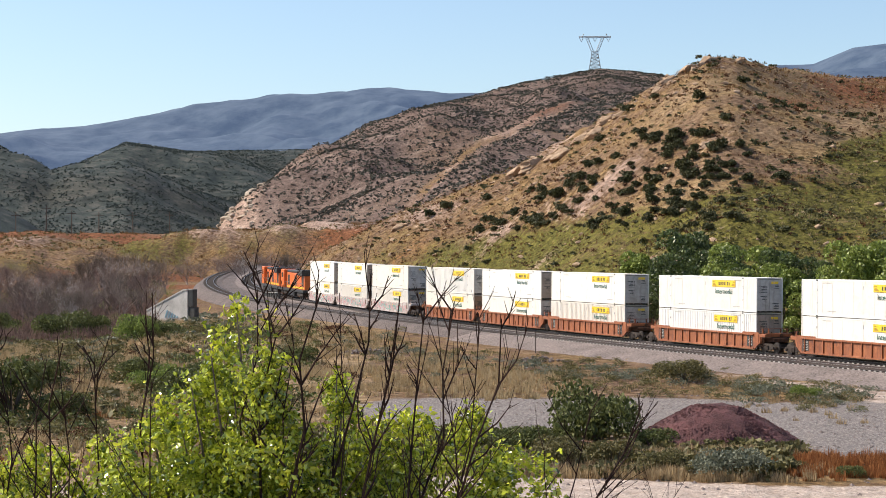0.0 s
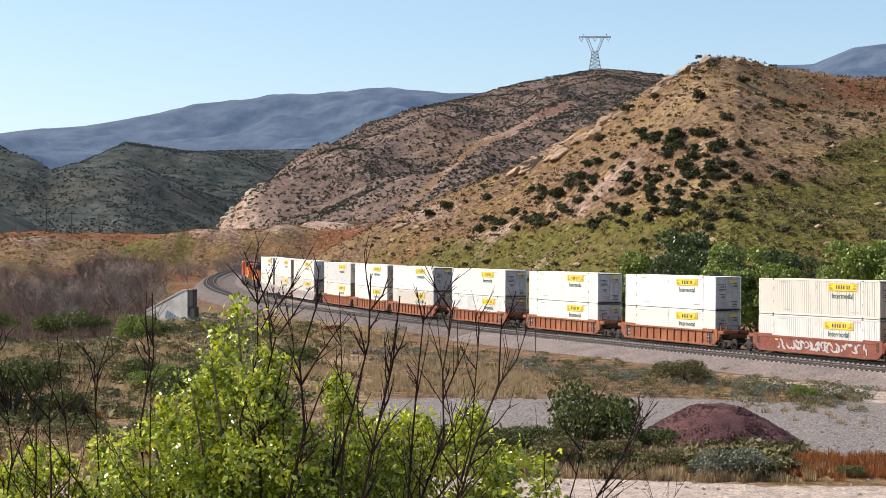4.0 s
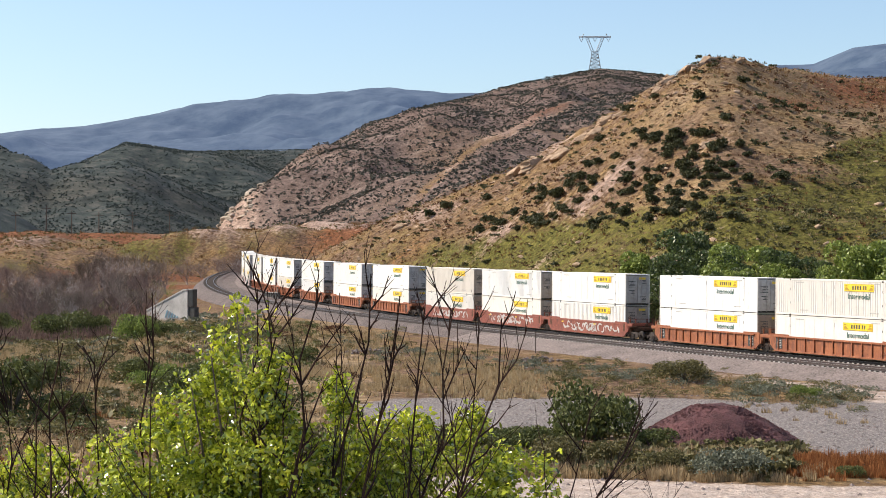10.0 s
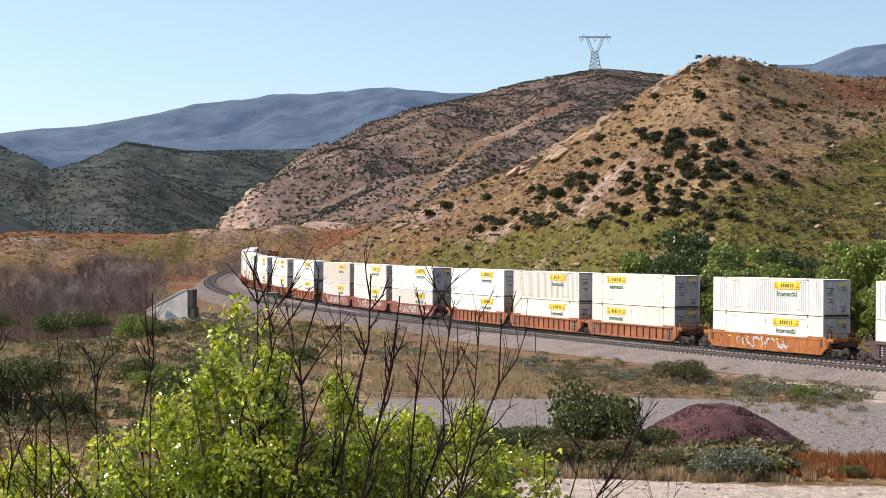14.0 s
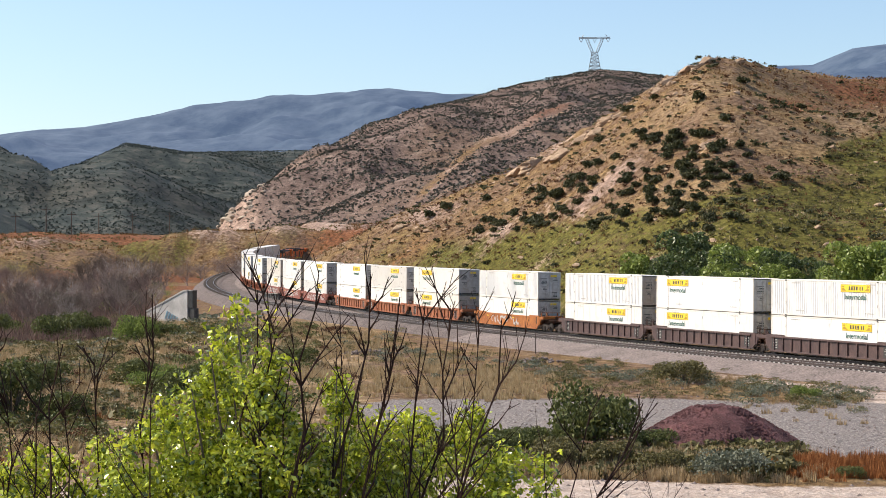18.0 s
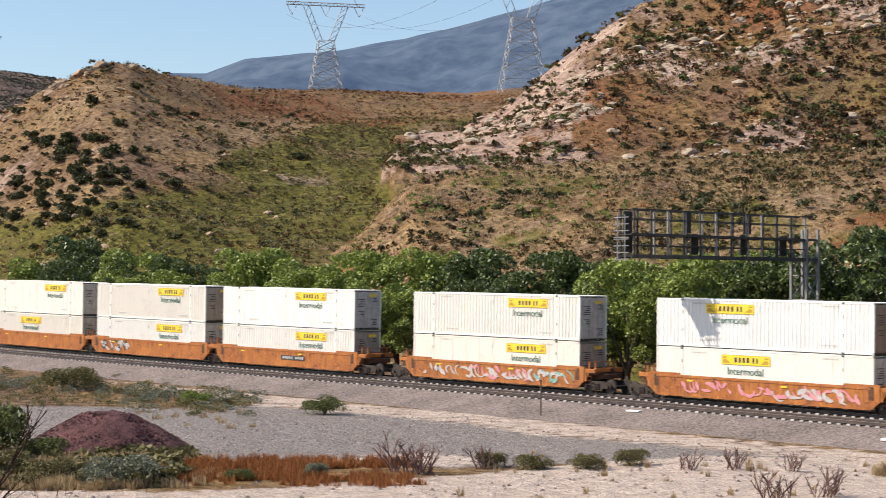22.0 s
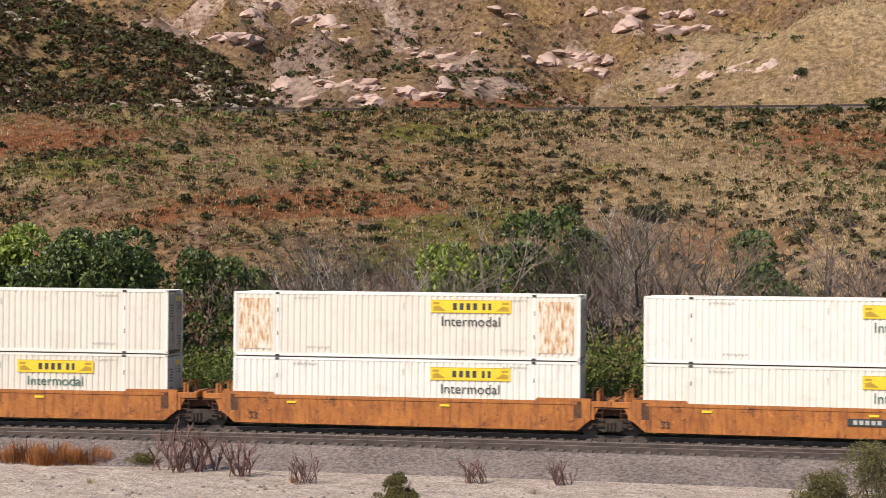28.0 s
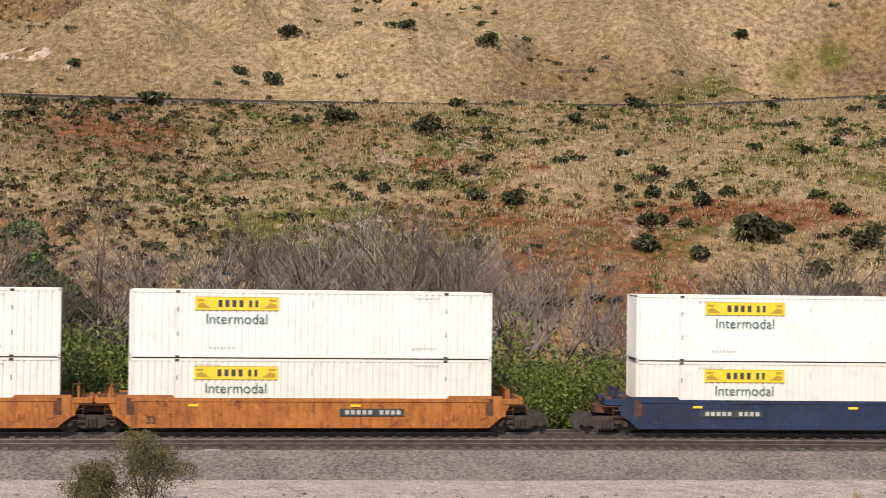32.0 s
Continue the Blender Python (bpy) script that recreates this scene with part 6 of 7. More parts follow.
def pylon(az, el_foot, el_top, r, label, turn=0.0, kind=0):
    x, y = spot(az, r)
    z0 = EYE[2] + r * math.tan(radians(el_foot)) - 1.0
    h = EYE[2] + r * math.tan(radians(el_top)) - z0
    t = tagged(new("power_pylon"), label, "pylon", "power pylons on the ridge")
    fat = max(h * 0.0021, r * 0.00017) * (1.5 if r < 1000 else 1.0)

    def lattice(levels, name):
        bm = bmesh.new()
        for (z_a, a), (z_b, b) in zip(levels, levels[1:]):
            ca = [(-a, -a * 0.7), (a, -a * 0.7), (a, a * 0.7), (-a, a * 0.7)]
            cb = [(-b, -b * 0.7), (b, -b * 0.7), (b, b * 0.7), (-b, b * 0.7)]
            for i in range(4):
                j = (i + 1) % 4
                rod(bm, (*ca[i], z_a), (*cb[i], z_b), fat, sides=4)
                rod(bm, (*ca[i], z_a), (*cb[j], z_b), fat * 0.6, sides=3), rod(bm, (*ca[j], z_a), (*cb[i], z_b), fat * 0.6, sides=3)
                rod(bm, (*cb[i], z_b), (*cb[j], z_b), fat * 0.7, sides=3)
        return part(name, bm, pylon_steel, t)

    lattice([(0, h * 0.165), (h * 0.1, h * 0.148), (h * 0.2, h * 0.13), (h * 0.3, h * 0.113), (h * 0.39, h * 0.098), (h * 0.47, h * 0.085), (h * 0.55, h * 0.075)], "tower_body")
    for s in (-1, 1):
        bm = bmesh.new()
        p, q = Vector((s * h * 0.06, 0, h * 0.55)), Vector((s * h * 0.2, 0, h * 0.9))
        for d in (-0.03, 0.03):
            rod(bm, p + Vector((d * h, 0, 0)), q + Vector((d * h, 0, 0)), fat, sides=4)
        for k in range(5):
            u, v = p.lerp(q, k / 5), p.lerp(q, (k + 1) / 5)
            rod(bm, u + Vector((-0.03 * h, 0, 0)), v + Vector((0.03 * h, 0, 0)), fat * 0.6, sides=3)
        part("tower_fork", bm, pylon_steel, t)
    bm = bmesh.new()
    a, b = h * 0.40, h * 0.9
    for z in (b, b + h * 0.06):
        rod(bm, (-a, 0, z if z == b else z - h * 0.03), (a, 0, z if z == b else z - h * 0.03), fat, sides=4)
    n = 12
    for k in range(n):
        x0, x1 = -a + 2 * a * k / n, -a + 2 * a * (k + 1) / n
        rod(bm, (x0, 0, b), ((x0 + x1) / 2, 0, b + h * 0.03), fat * 0.6, sides=3), rod(bm, ((x0 + x1) / 2, 0, b + h * 0.03), (x1, 0, b), fat * 0.6, sides=3)
    for s in (-0.33, 0.33):
        rod(bm, (s * h, 0, b), (s * h * 0.85, 0, h), fat, sides=4)
    part("cross_arm", bm, pylon_steel, t)
    for s in (-0.34, 0.0, 0.34):
        bm = bmesh.new()
        rod(bm, (s * h - 0.05 * h, 0, b), (s * h, 0, b - h * 0.1), fat * 0.8, sides=4), rod(bm, (s * h + 0.05 * h, 0, b), (s * h, 0, b - h * 0.1), fat * 0.8, sides=4)
        part("insulator", bm, pylon_steel, t)
    t.matrix_basis = pose(x, y, z0, 0, 0, -az + turn)
    return t, Vector((x, y, z0)), h


pyl = [pylon(4.81, 6.75, 7.95, 1790, "small distant lattice power pylon on the ridge"),
       pylon(15.35, 6.3, 9.35, 760, "tall lattice power pylon behind the red saddle", 12),
       pylon(21.6, 6.4, 10.6, 520, "large lattice power pylon behind the red saddle", 12)]


def wire(a, b, sag, thick):
    bm = bmesh.new()
    n = 14
    pts = [a.lerp(b, k / n) - Vector((0, 0, sag * 4 * (k / n) * (1 - k / n))) for k in range(n + 1)]
    for p, q in zip(pts, pts[1:]):
        rod(bm, p, q, thick, sides=3)
    return bm


lines = tagged(new("power_line"), "thin sagging high-voltage cables between pylons", "power line")
for i, j in ((1, 2),):
    for s in (-0.4, 0.0, 0.4):
        (t0, p0, h0), (t1, p1, h1) = pyl[i], pyl[j]
        part("cable", wire(t0.matrix_basis @ Vector((s * h0, 0, h0 * 0.8)), t1.matrix_basis @ Vector((s * h1, 0, h1 * 0.8)), 9, 0.05), steel_dark, lines)


# wooden line poles on the plain
for k, (a, e0, e1) in enumerate(((-12.38, 1.5, 2.5), (-11.61, 1.55, 2.35), (-10.78, 1.55, 2.3), (-9.74, 1.5, 1.95), (-13.3, 1.5, 2.0), (-8.6, 1.5, 1.8))):
    r = 640.0
    x, y = spot(a, r)
    z = float(ground_at(x, y))
    h = max(8.0, EYE[2] + r * math.tan(radians(e1)) - z)
    t = tagged(new("utility_pole"), "dark wooden utility pole on the plain", "utility pole", "utility poles")
    part("pole", rod(bmesh.new(), (0, 0, -0.5), (0, 0, h), 0.24, 0.16, 6), wood_pole, t)
    part("cross_arm", boxed(-1.6, 1.6, -0.1, 0.1, h - 1.1, h - 0.85), wood_pole, t)
    t.matrix_basis = pose(x, y, z, 0, 0, 20)


# concrete bridge wing wall at the curve, its shaded end built as dark blocks
def bridge_wall():
    t = tagged(new("bridge_abutment"), "pale concrete wing wall of a rail bridge with a graffiti smear", "bridge abutment")
    r = 236.0
    z = EYE[2] + r * math.tan(radians(-1.1))
    x0, y0 = spot(-9.2, r + 3)
    x1, y1 = spot(-7.98, r - 2)
    l = math.hypot(x1 - x0, y1 - y0)
    bm = bmesh.new()
    prism(bm, [(0, -1), (l, -1), (l, 4.0), (l * 0.9, 3.95), (0, 1.35), (-0.25, 1.2)], -0.35, 0.35)
    part("wing_wall", bm, concrete, t)
    part("coping", prism(bmesh.new(), [(l * 0.9, 3.96), (l, 4.01), (l, 4.2), (l * 0.9, 4.15), (-0.2, 1.5), (-0.2, 1.32)], -0.42, 0.42), concrete, t)
    # black block and dark base stand in for shade on the wall's end
    part("shaded_wall_end", boxed(l + 0.004, l + 0.9, -0.3, 0.5, 1.9, 4.15, 0.04), black_paint, t, "black block painted as the wall's shaded end")
    part("wall_end_base", boxed(l + 0.004, l + 1.1, -0.2, 0.6, -0.5, 1.88, 0.03), steel_dark, t)
    scr = worn("sky_blue_spray", (0.25, 0.42, 0.5), (0.45, 0.6, 0.66), 0.7)
    bm = bmesh.new()
    for k in range(5):
        rod(bm, (l * 0.45 + k * 0.5, -0.37, 0.5), (l * 0.5 + k * 0.45, -0.37, 1.5 - 0.2 * k), 0.16, 0.1, 4)
    part("sprayed_marking", bm, scr, t)
    t.matrix_basis = pose(x0, y0, z, 0, 0, math.degrees(math.atan2(y1 - y0, x1 - x0)))


bridge_wall()


def bridge_girder(az, el, r, length):
    """Low dark girder beside the track at the bridge."""
    t = tagged(new("bridge_girder"), "dark low steel girder with guard rail beside the track", "bridge girder")
    s = s_at_far(az)
    x, y, z, h = rail_at(s, 2.3 + r)
    part("girder", boxed(-length / 2, length / 2, -0.12, 0.12, -0.5, 0.55, 0.03), steel_dark, t)
    for k in range(9):
        xx = -length / 2 + 0.3 + k * (length - 0.6) / 8
        part("stiffener", boxed(xx - 0.05, xx + 0.05, 0.12, 0.2, -0.45, 0.45), steel_dark, t)
    part("walk_edge", boxed(-length / 2, length / 2, 0.1, 0.45, 0.5, 0.56), concrete, t)
    t.matrix_basis = pose(float(x), float(y), float(z), 0, 0, math.degrees(float(h)))


def s_at_far(az):
    s = np.arange(180, 420, 0.5)
    x, y, _, _ = rail_at(s, 2.3)
    return float(s[np.argmin(np.abs(np.degrees(np.arctan2(x, y)) - az))])


bridge_girder(-5.4, 0, 0.0, 16)

# upper line on the terrace
upper = tagged(new("upper_railway"), "straight upper railway on its ballast along the terrace", "railway track", kind="structure")


upper_ballast = worn("brown_ballast", (0.05, 0.036, 0.03), (0.17, 0.125, 0.105), 0.95, 0, 0.4, 5, 0.8, 0.1, "World")


def upper_line():
    az = np.arange(56, 104, 0.4)
    r = np.interp(az, [50, 60, 75, 90, 96, 101, 125], [238, 232, 226, 224, 226, 228, 235]) + 6.0
    x, y = r * np.sin(np.radians(az)), r * np.cos(np.radians(az))
    e = np.interp(az, [50, 60, 75, 90, 96, 101], [4.84, 4.88, 4.86, 4.73, 4.7, 4.9])
    z = EYE[2] + (r - 6) * np.tan(np.radians(e)) + 0.55
    out = np.stack([np.sin(np.radians(az)), np.cos(np.radians(az))], -1)
    for name, prof, mat in (("ballast_bed", [(-3.4, -1.2), (-1.8, 0.0), (1.8, 0.0), (4, -1.0)], upper_ballast), ("rail", [(-0.8, 0.15), (-0.8, 0.36), (-0.7, 0.36), (-0.7, 0.15)], rail_mat), ("rail", [(0.7, 0.15), (0.7, 0.36), (0.8, 0.36), (0.8, 0.15)], rail_mat)):
        V = np.stack([np.stack([x + out[:, 0] * o, y + out[:, 1] * o, z + dz], -1) for o, dz in prof], 1)
        n, k = V.shape[:2]
        i, j = np.meshgrid(np.arange(n - 1), np.arange(k - 1), indexing="ij")
        F = np.stack([i * k + j, i * k + j + 1, (i + 1) * k + j + 1, (i + 1) * k + j], -1).reshape(-1, 4)
        part(name, mesh_from(name, V.reshape(-1, 3), F, mat), mat, upper)


upper_line()


# rocks
def rock_mesh(seed, mat, flat=0.7, subdiv=2, sharp=0.5):
    bm = bmesh.new()
    bmesh.ops.create_icosphere(bm, subdivisions=subdiv, radius=1.0)
    o = Vector((seed * 3.7, seed * 1.3, 0))
    rg = random.Random(seed)
    chops = [(Vector((rg.gauss(0, 1), rg.gauss(0, 1), rg.gauss(0.2, 0.8))).normalized(), rg.uniform(0.5, 0.8)) for _ in range(11)]
    for v in bm.verts:
        n = noise.noise(v.co * 1.1 + o) * sharp + noise.noise(v.co * 3.1 + o) * sharp * 0.5 - abs(noise.noise(v.co * 2.2 + o)) * sharp * 0.6
        v.co = v.co * (1 + n)
        for c, d in chops:
            v.co -= c * max(0.0, v.co.dot(c) - d)
        v.co.z *= flat
    return once(bm, "rock", mat)


tan_rock = worn("tan_sandstone", (0.27, 0.17, 0.10), (0.46, 0.33, 0.22), 0.9, 0, 0.8, 6, 0.6, 0.2, "World")
pink_rock = worn("pink_sandstone", (0.36, 0.23, 0.185), (0.60, 0.44, 0.375), 0.9, 0, 0.3, 3, 0.6, 0.3, "World")
white_rock = worn("chalky_rock", (0.28, 0.215, 0.155), (0.50, 0.41, 0.315), 0.9, 0, 0.4, 4, 0.6, 0.3, "World")
TAN = [rock_mesh(k, tan_rock, 0.7, 3, 0.6) for k in range(4)]
BOULDERS = [(8.28, 7.0, 2.4), (8.05, 6.85, 2.0), (7.68, 6.72, 2.5), (7.07, 6.4, 2.6), (6.75, 6.1, 2.0), (5.2, 5.15, 2.8), (4.8, 4.8, 3.0), (4.4, 4.6, 2.4), (3.78, 4.15, 3.6), (2.85, 3.75, 3.8), (2.3, 3.5, 3.2), (2.88, 3.2, 1.5), (8.21, 4.29, 1.8), (9.3, 7.0, 2.0), (-1.42, 1.83, 2.2), (5.6, 5.4, 1.8), (3.4, 4.0, 2.0)]
for k, (a, e, s) in enumerate(BOULDERS):
    x, y, z = on_slope(a, e, 200)
    t = tagged(new("boulder", TAN[k % 4]), "weathered tan boulder on the ridge of the rocky hill", "boulder", "boulders on the rocky hill")
    t.matrix_basis = Matrix.Translation((x, y, z)) @ Matrix.Rotation(0.5 * math.sin(k * 2.3), 4, "Z") @ Matrix.Rotation(-0.5, 4, "Y")
    t.scale = (s * 1.05, s * 0.8, s * 0.62)


SLABS = [rock_mesh(30 + k, pink_rock, 0.6, 3, 0.7) for k in range(4)]
rg_ = random.Random(23)
for k, (a, e) in enumerate(PINK_AT[:13]):
    for q in range(5):
        x, y, z = on_slope(a + rg_.gauss(0, 0.75), e + rg_.gauss(0, 0.22), 300)
        size = rg_.uniform(1.3, 3.6)
        t = tagged(new("boulder", SLABS[(k + q) % 4]), "pale pink sandstone slab bedded in the badlands slope", "boulder", "sandstone slabs on the badlands")
        t.matrix_basis = Matrix.Translation((x, y, z - 0.45 * size)) @ Matrix.Rotation(radians(-a) + rg_.uniform(-0.4, 0.4), 4, "Z") @ Matrix.Rotation(rg_.uniform(-0.3, 0.05), 4, "Y")
        t.scale = (size * 1.45, size * 1.1, size * 1.15)


def outcrops(name, label, mat, layer, az0, az1, r0, r1, tries, s0, s1, keep, seed, flat=0.5):
    p, s = stand(layer, az0, az1, r0, r1, tries, s0, s1, keep, seed)
    kinds = []
    for k in range(5):
        me = rock_mesh(seed + k, mat, flat, 2, 0.6)
        kinds.append((np.array([v.co for v in me.vertices]), np.array([q.vertices[:] for q in me.polygons])))
    tagged(new(name, planted(name, kinds, p, s, mat, seed)), label, "rocks", kind="stuff")


outcrops("rock_outcrop", "pink sandstone outcrops on the badlands slope", pink_rock, 7, 54, 98, 322, 600, 12000, 0.7, 3.2, lambda x, y, z, a, r: 0.22 * near_pink(a, elev(z, r)) + 0.05 * (fbm(x, y, 40, 4) > 0.05), 301, 0.4)
outcrops("rock_outcrop", "small pale stones on a bare patch of the terrace slope", white_rock, 9, 86, 100, 190, 232, 5000, 0.12, 0.4, lambda x, y, z, a, r: 0.9 * step(np.hypot((a - 92.4) / 3.2, (elev(z, r) - 3.0) / 0.42), 1.1, 0.7), 305, 0.6)
outcrops("rock_outcrop", "grey-white cliff at the foot of the dark hill", white_rock, 6, 55, 61, 290, 372, 700, 0.4, 1.5, lambda x, y, z, a, r: 0.9 * step(np.hypot((a - 58.4) / 1.2, (elev(z, r) - 5.7) / 0.75), 1.1, 0.7), 306, 0.6)
outcrops("rock_outcrop", "pale chalky rocks on the steep dark hill", white_rock, 6, 18, 61, 285, 372, 6500, 0.4, 1.9, lambda x, y, z, a, r: 0.55 * (fbm(x, y, 22, 4) > 0.05) + 0.04 + 0.1 * step(a, 26, 20) + 0.7 * step(a, 56.5, 58) * step(z, 44, 36), 302, 0.55)
outcrops("rock_outcrop", "pale stones at the foot of the far ridge", white_rock, 4, -7.2, -5, 800, 1300, 800, 1.0, 3.6, lambda x, y, z, a, r: 0.9 * step(a, -5.4, -6.2), 303, 0.6)
outcrops("rock_outcrop", "small tan stones over the rocky hill", tan_rock, 5, -4, 14, 220, 400, 2600, 0.25, 1.1, lambda x, y, z, a, r: 0.9 * step(a - np.interp(elev(z, r), [1.0, 2.9, 4.8, 6.6], [-3.6, 0.5, 4.1, 7.2]), 1.4, 0.2) + 0.07, 304, 0.6)

# crushed red stone heap
red_stone = worn("crushed_red_stone", (0.055, 0.02, 0.022), (0.235, 0.098, 0.095), 0.95, 0, 0.9, 14, 1.0, 0.2, "World")


def heap():
    cx, cy = spot(8.55, 89.6)
    z0 = float(ground_at(cx, cy))
    na, nr = 72, 26
    V, F = [], []
    for i in range(nr):
        for j in range(na):
            a, q = j * math.tau / na, i / (nr - 1)
            rx, ry = 4.35 * q, 3.3 * q
            x, y = rx * math.cos(a), ry * math.sin(a)
            h = 2.45 * (1 - q) ** 0.85 if q < 1 else -0.3
            h = min(h, 1.92 - 0.05 * abs(x + 0.5))
            h += noise.noise(Vector((x * 0.9, y * 0.9, 3))) * 0.16 * (q < 1) + noise.noise(Vector((x * 4, y * 4, 7))) * 0.07 * (q < 1)
            V.append((x, y, h))
    for i in range(nr - 1):
        for j in range(na):
            F.append((i * na + j, i * na + (j + 1) % na, (i + 1) * na + (j + 1) % na, (i + 1) * na + j))
    t = tagged(new("stone_heap"), "dark red heap of crushed stone on the gravel yard", "stone heap")
    part("heap_body", mesh_from("heap_body", V, F, red_stone), red_stone, t)
    rg = np.random.default_rng(9)
    P, S = [], []
    for _ in range(2600):
        a, q = rg.uniform(0, math.tau), math.sqrt(rg.random())
        x, y = 4.6 * q * math.cos(a), 3.5 * q * math.sin(a)
        P.append((x, y, min(2.45 * max(0, 1 - 1.06 * q) ** 0.85, 1.92 - 0.05 * abs(x + 0.5)))), S.append(rg.uniform(0.04, 0.11))
    me = rock_mesh(77, red_stone, 0.8, 1)
    kind = (np.array([v.co for v in me.vertices]), np.array([q.vertices[:] for q in me.polygons]))
    tagged(part("stone_litter", planted("stone_litter", [kind], P, S, red_stone, 4), red_stone, t), kind="stuff")
    t.matrix_basis = pose(cx, cy, z0, 0, 0, -12)


heap()


def rubble(az, r, n, s, label):
    cx, cy = spot(az, r)
    rg = np.random.default_rng(int(r))
    P = [(rg.normal(0, 1.6), rg.normal(0, 0.6), 0) for _ in range(n)]
    P = [(x, y, 0.45 * math.exp(-(x * x / 4 + y * y)) * rg.random()) for x, y, _ in P]
    kinds = []
    for k in range(3):
        me = rock_mesh(60 + k, ballast_mat, 0.7, 1)
        kinds.append((np.array([v.co for v in me.vertices]), np.array([q.vertices[:] for q in me.polygons])))
    t = tagged(new("rubble_pile", planted("rubble_pile", kinds, P, [rg.uniform(0.4, 1) * s for _ in P], ballast_mat, 2)), label, "rubble pile", kind="stuff")
    t.matrix_basis = pose(cx, cy, float(ground_at(cx, cy)), 0, 0, -az)


rubble(-2.4, 165, 90, 0.3, "small pile of broken grey rubble in dry grass")
rubble(3.0, 152, 110, 0.26, "low pile of grey rubble at the yard edge")


# ---- low growth by the line
def blades(seed, count, high, spread, lean=0.35, width=0.012):
    rg = np.random.default_rng(seed)
    a, d = rg.uniform(0, math.tau, count), np.sqrt(rg.random(count)) * spread
    b = np.stack([np.cos(a) * d, np.sin(a) * d, np.zeros(count)], -1)
    h = high * (0.5 + 0.5 * rg.random(count)) * (1 - 0.6 * (d / spread) ** 2)
    tip = b + np.stack([np.cos(a) * lean * h * rg.random(count), np.sin(a) * lean * h * rg.random(count), h], -1)
    s = np.stack([-np.sin(a + 1), np.cos(a + 1), np.zeros(count)], -1) * width
    V = np.stack([b - s, b + s, tip + s * 0.3, tip - s * 0.3], 1).reshape(-1, 3)
    return V, np.arange(count * 4).reshape(-1, 4)


TUFTS = [blades(400 + k, 46, 1.0, 0.3, 0.4, 0.028) for k in range(4)]
THIN = [blades(410 + k, 55, 1.0, 0.45, 0.25, 0.026) for k in range(4)]


def meadow(name, label, kinds, mat, az0, az1, r0, r1, n, s0, s1, seed, keep=None, tall=1.0, cat="grass"):
    rg = np.random.default_rng(seed)
    az, r = rg.uniform(az0, az1, n), np.sqrt(rg.uniform(r0**2, r1**2, n))
    x, y = r * np.sin(np.radians(az)), r * np.cos(np.radians(az))
    ok = np.abs(beside(x, y) - 3) > 9.5
    if keep is not None:
        ok &= rg.random(n) < keep(x, y, az, r)
    z = ground_at(x, y)
    ob = new(name, planted(name, kinds, np.stack([x, y, z], -1)[ok], (s0 + (s1 - s0) * rg.random(n))[ok], mat, seed, tall))
    return tagged(ob, label, cat, kind="stuff")


clump = lambda sc, sd, lo: (lambda x, y, a, r: 1.0 * (fbm(x, y, sc, sd) > lo))
meadow("dry_grass", "tall straw-coloured grass between yard and line", THIN, gold_blade, -8.5, 4.0, 112, 172, 4200, 0.35, 0.85, 1, lambda x, y, a, r: (fbm(x, y, 9, 1) > -0.1) * step(r + 12 * fbm(x, y, 14, 3), 108, 122) * step(r + 14 * fbm(x, y, 16, 2), 172, 146) * step(a + 3 * fbm(x, y, 10, 4), 4, 1))
meadow("dry_grass", "straw grass on the open ground", TUFTS, gold_blade, -14.8, -2, 70, 235, 5200, 0.35, 0.85, 2, clump(16, 3, -0.2))
meadow("dry_grass", "straw grass and weeds before the stone heap", THIN, straw_blade, -3, 12.5, 73.5, 85, 2300, 0.25, 0.75, 3, lambda x, y, a, r: (fbm(x, y, 5, 2) > -0.25) * step(a, 12.5, 9))
meadow("yard_weeds", "olive weeds before the stone heap", MID_KINDS, olive_leaf, -5, 11, 74, 92, 520, 0.35, 0.95, 4, clump(7, 2, -0.25), 1.0, "weeds")
meadow("red_weeds", "russet dry weeds along the dirt road", THIN, red_blade, 8.8, 19.5, 73.5, 88, 2600, 0.25, 0.65, 5, lambda x, y, a, r: (fbm(x, y, 4, 4) > -0.12) * step(np.abs(r - 79.5 + 4 * fbm(x, y, 12, 1)), 7, 2) * step(np.abs(a - 14), 5.5, 3), 1.0, "weeds")
meadow("red_weeds", "russet weeds on the open ground", THIN, red_blade, -14.5, -6, 80, 110, 700, 0.3, 0.6, 6, clump(8, 1, 0.0), 1.0, "weeds")


def bank_weeds(name, label, kinds, mat, n, s0, s1, seed, half):
    """Weeds in a belt that follows the foot of the ballast."""
    rg = np.random.default_rng(seed)
    P, S = [], []
    for _ in range(n):
        a = rg.uniform(-4, 13.2)
        e = float(np.interp(a, [-4, -2.5, 2, 7.5, 12, 13.2], [-1.6, -1.8, -2.62, -3.12, -3.45, -3.5])) + rg.normal(0, half)
        x, y, z = on_slope(a, e, 70)
        if fbm(np.array(x), np.array(y), 9, seed) > -0.15:
            P.append((x, y, z)), S.append(rg.uniform(s0, s1))
    tagged(new(name, planted(name, kinds, P, S, mat, seed, 0.8)), label, "weeds", kind="stuff")


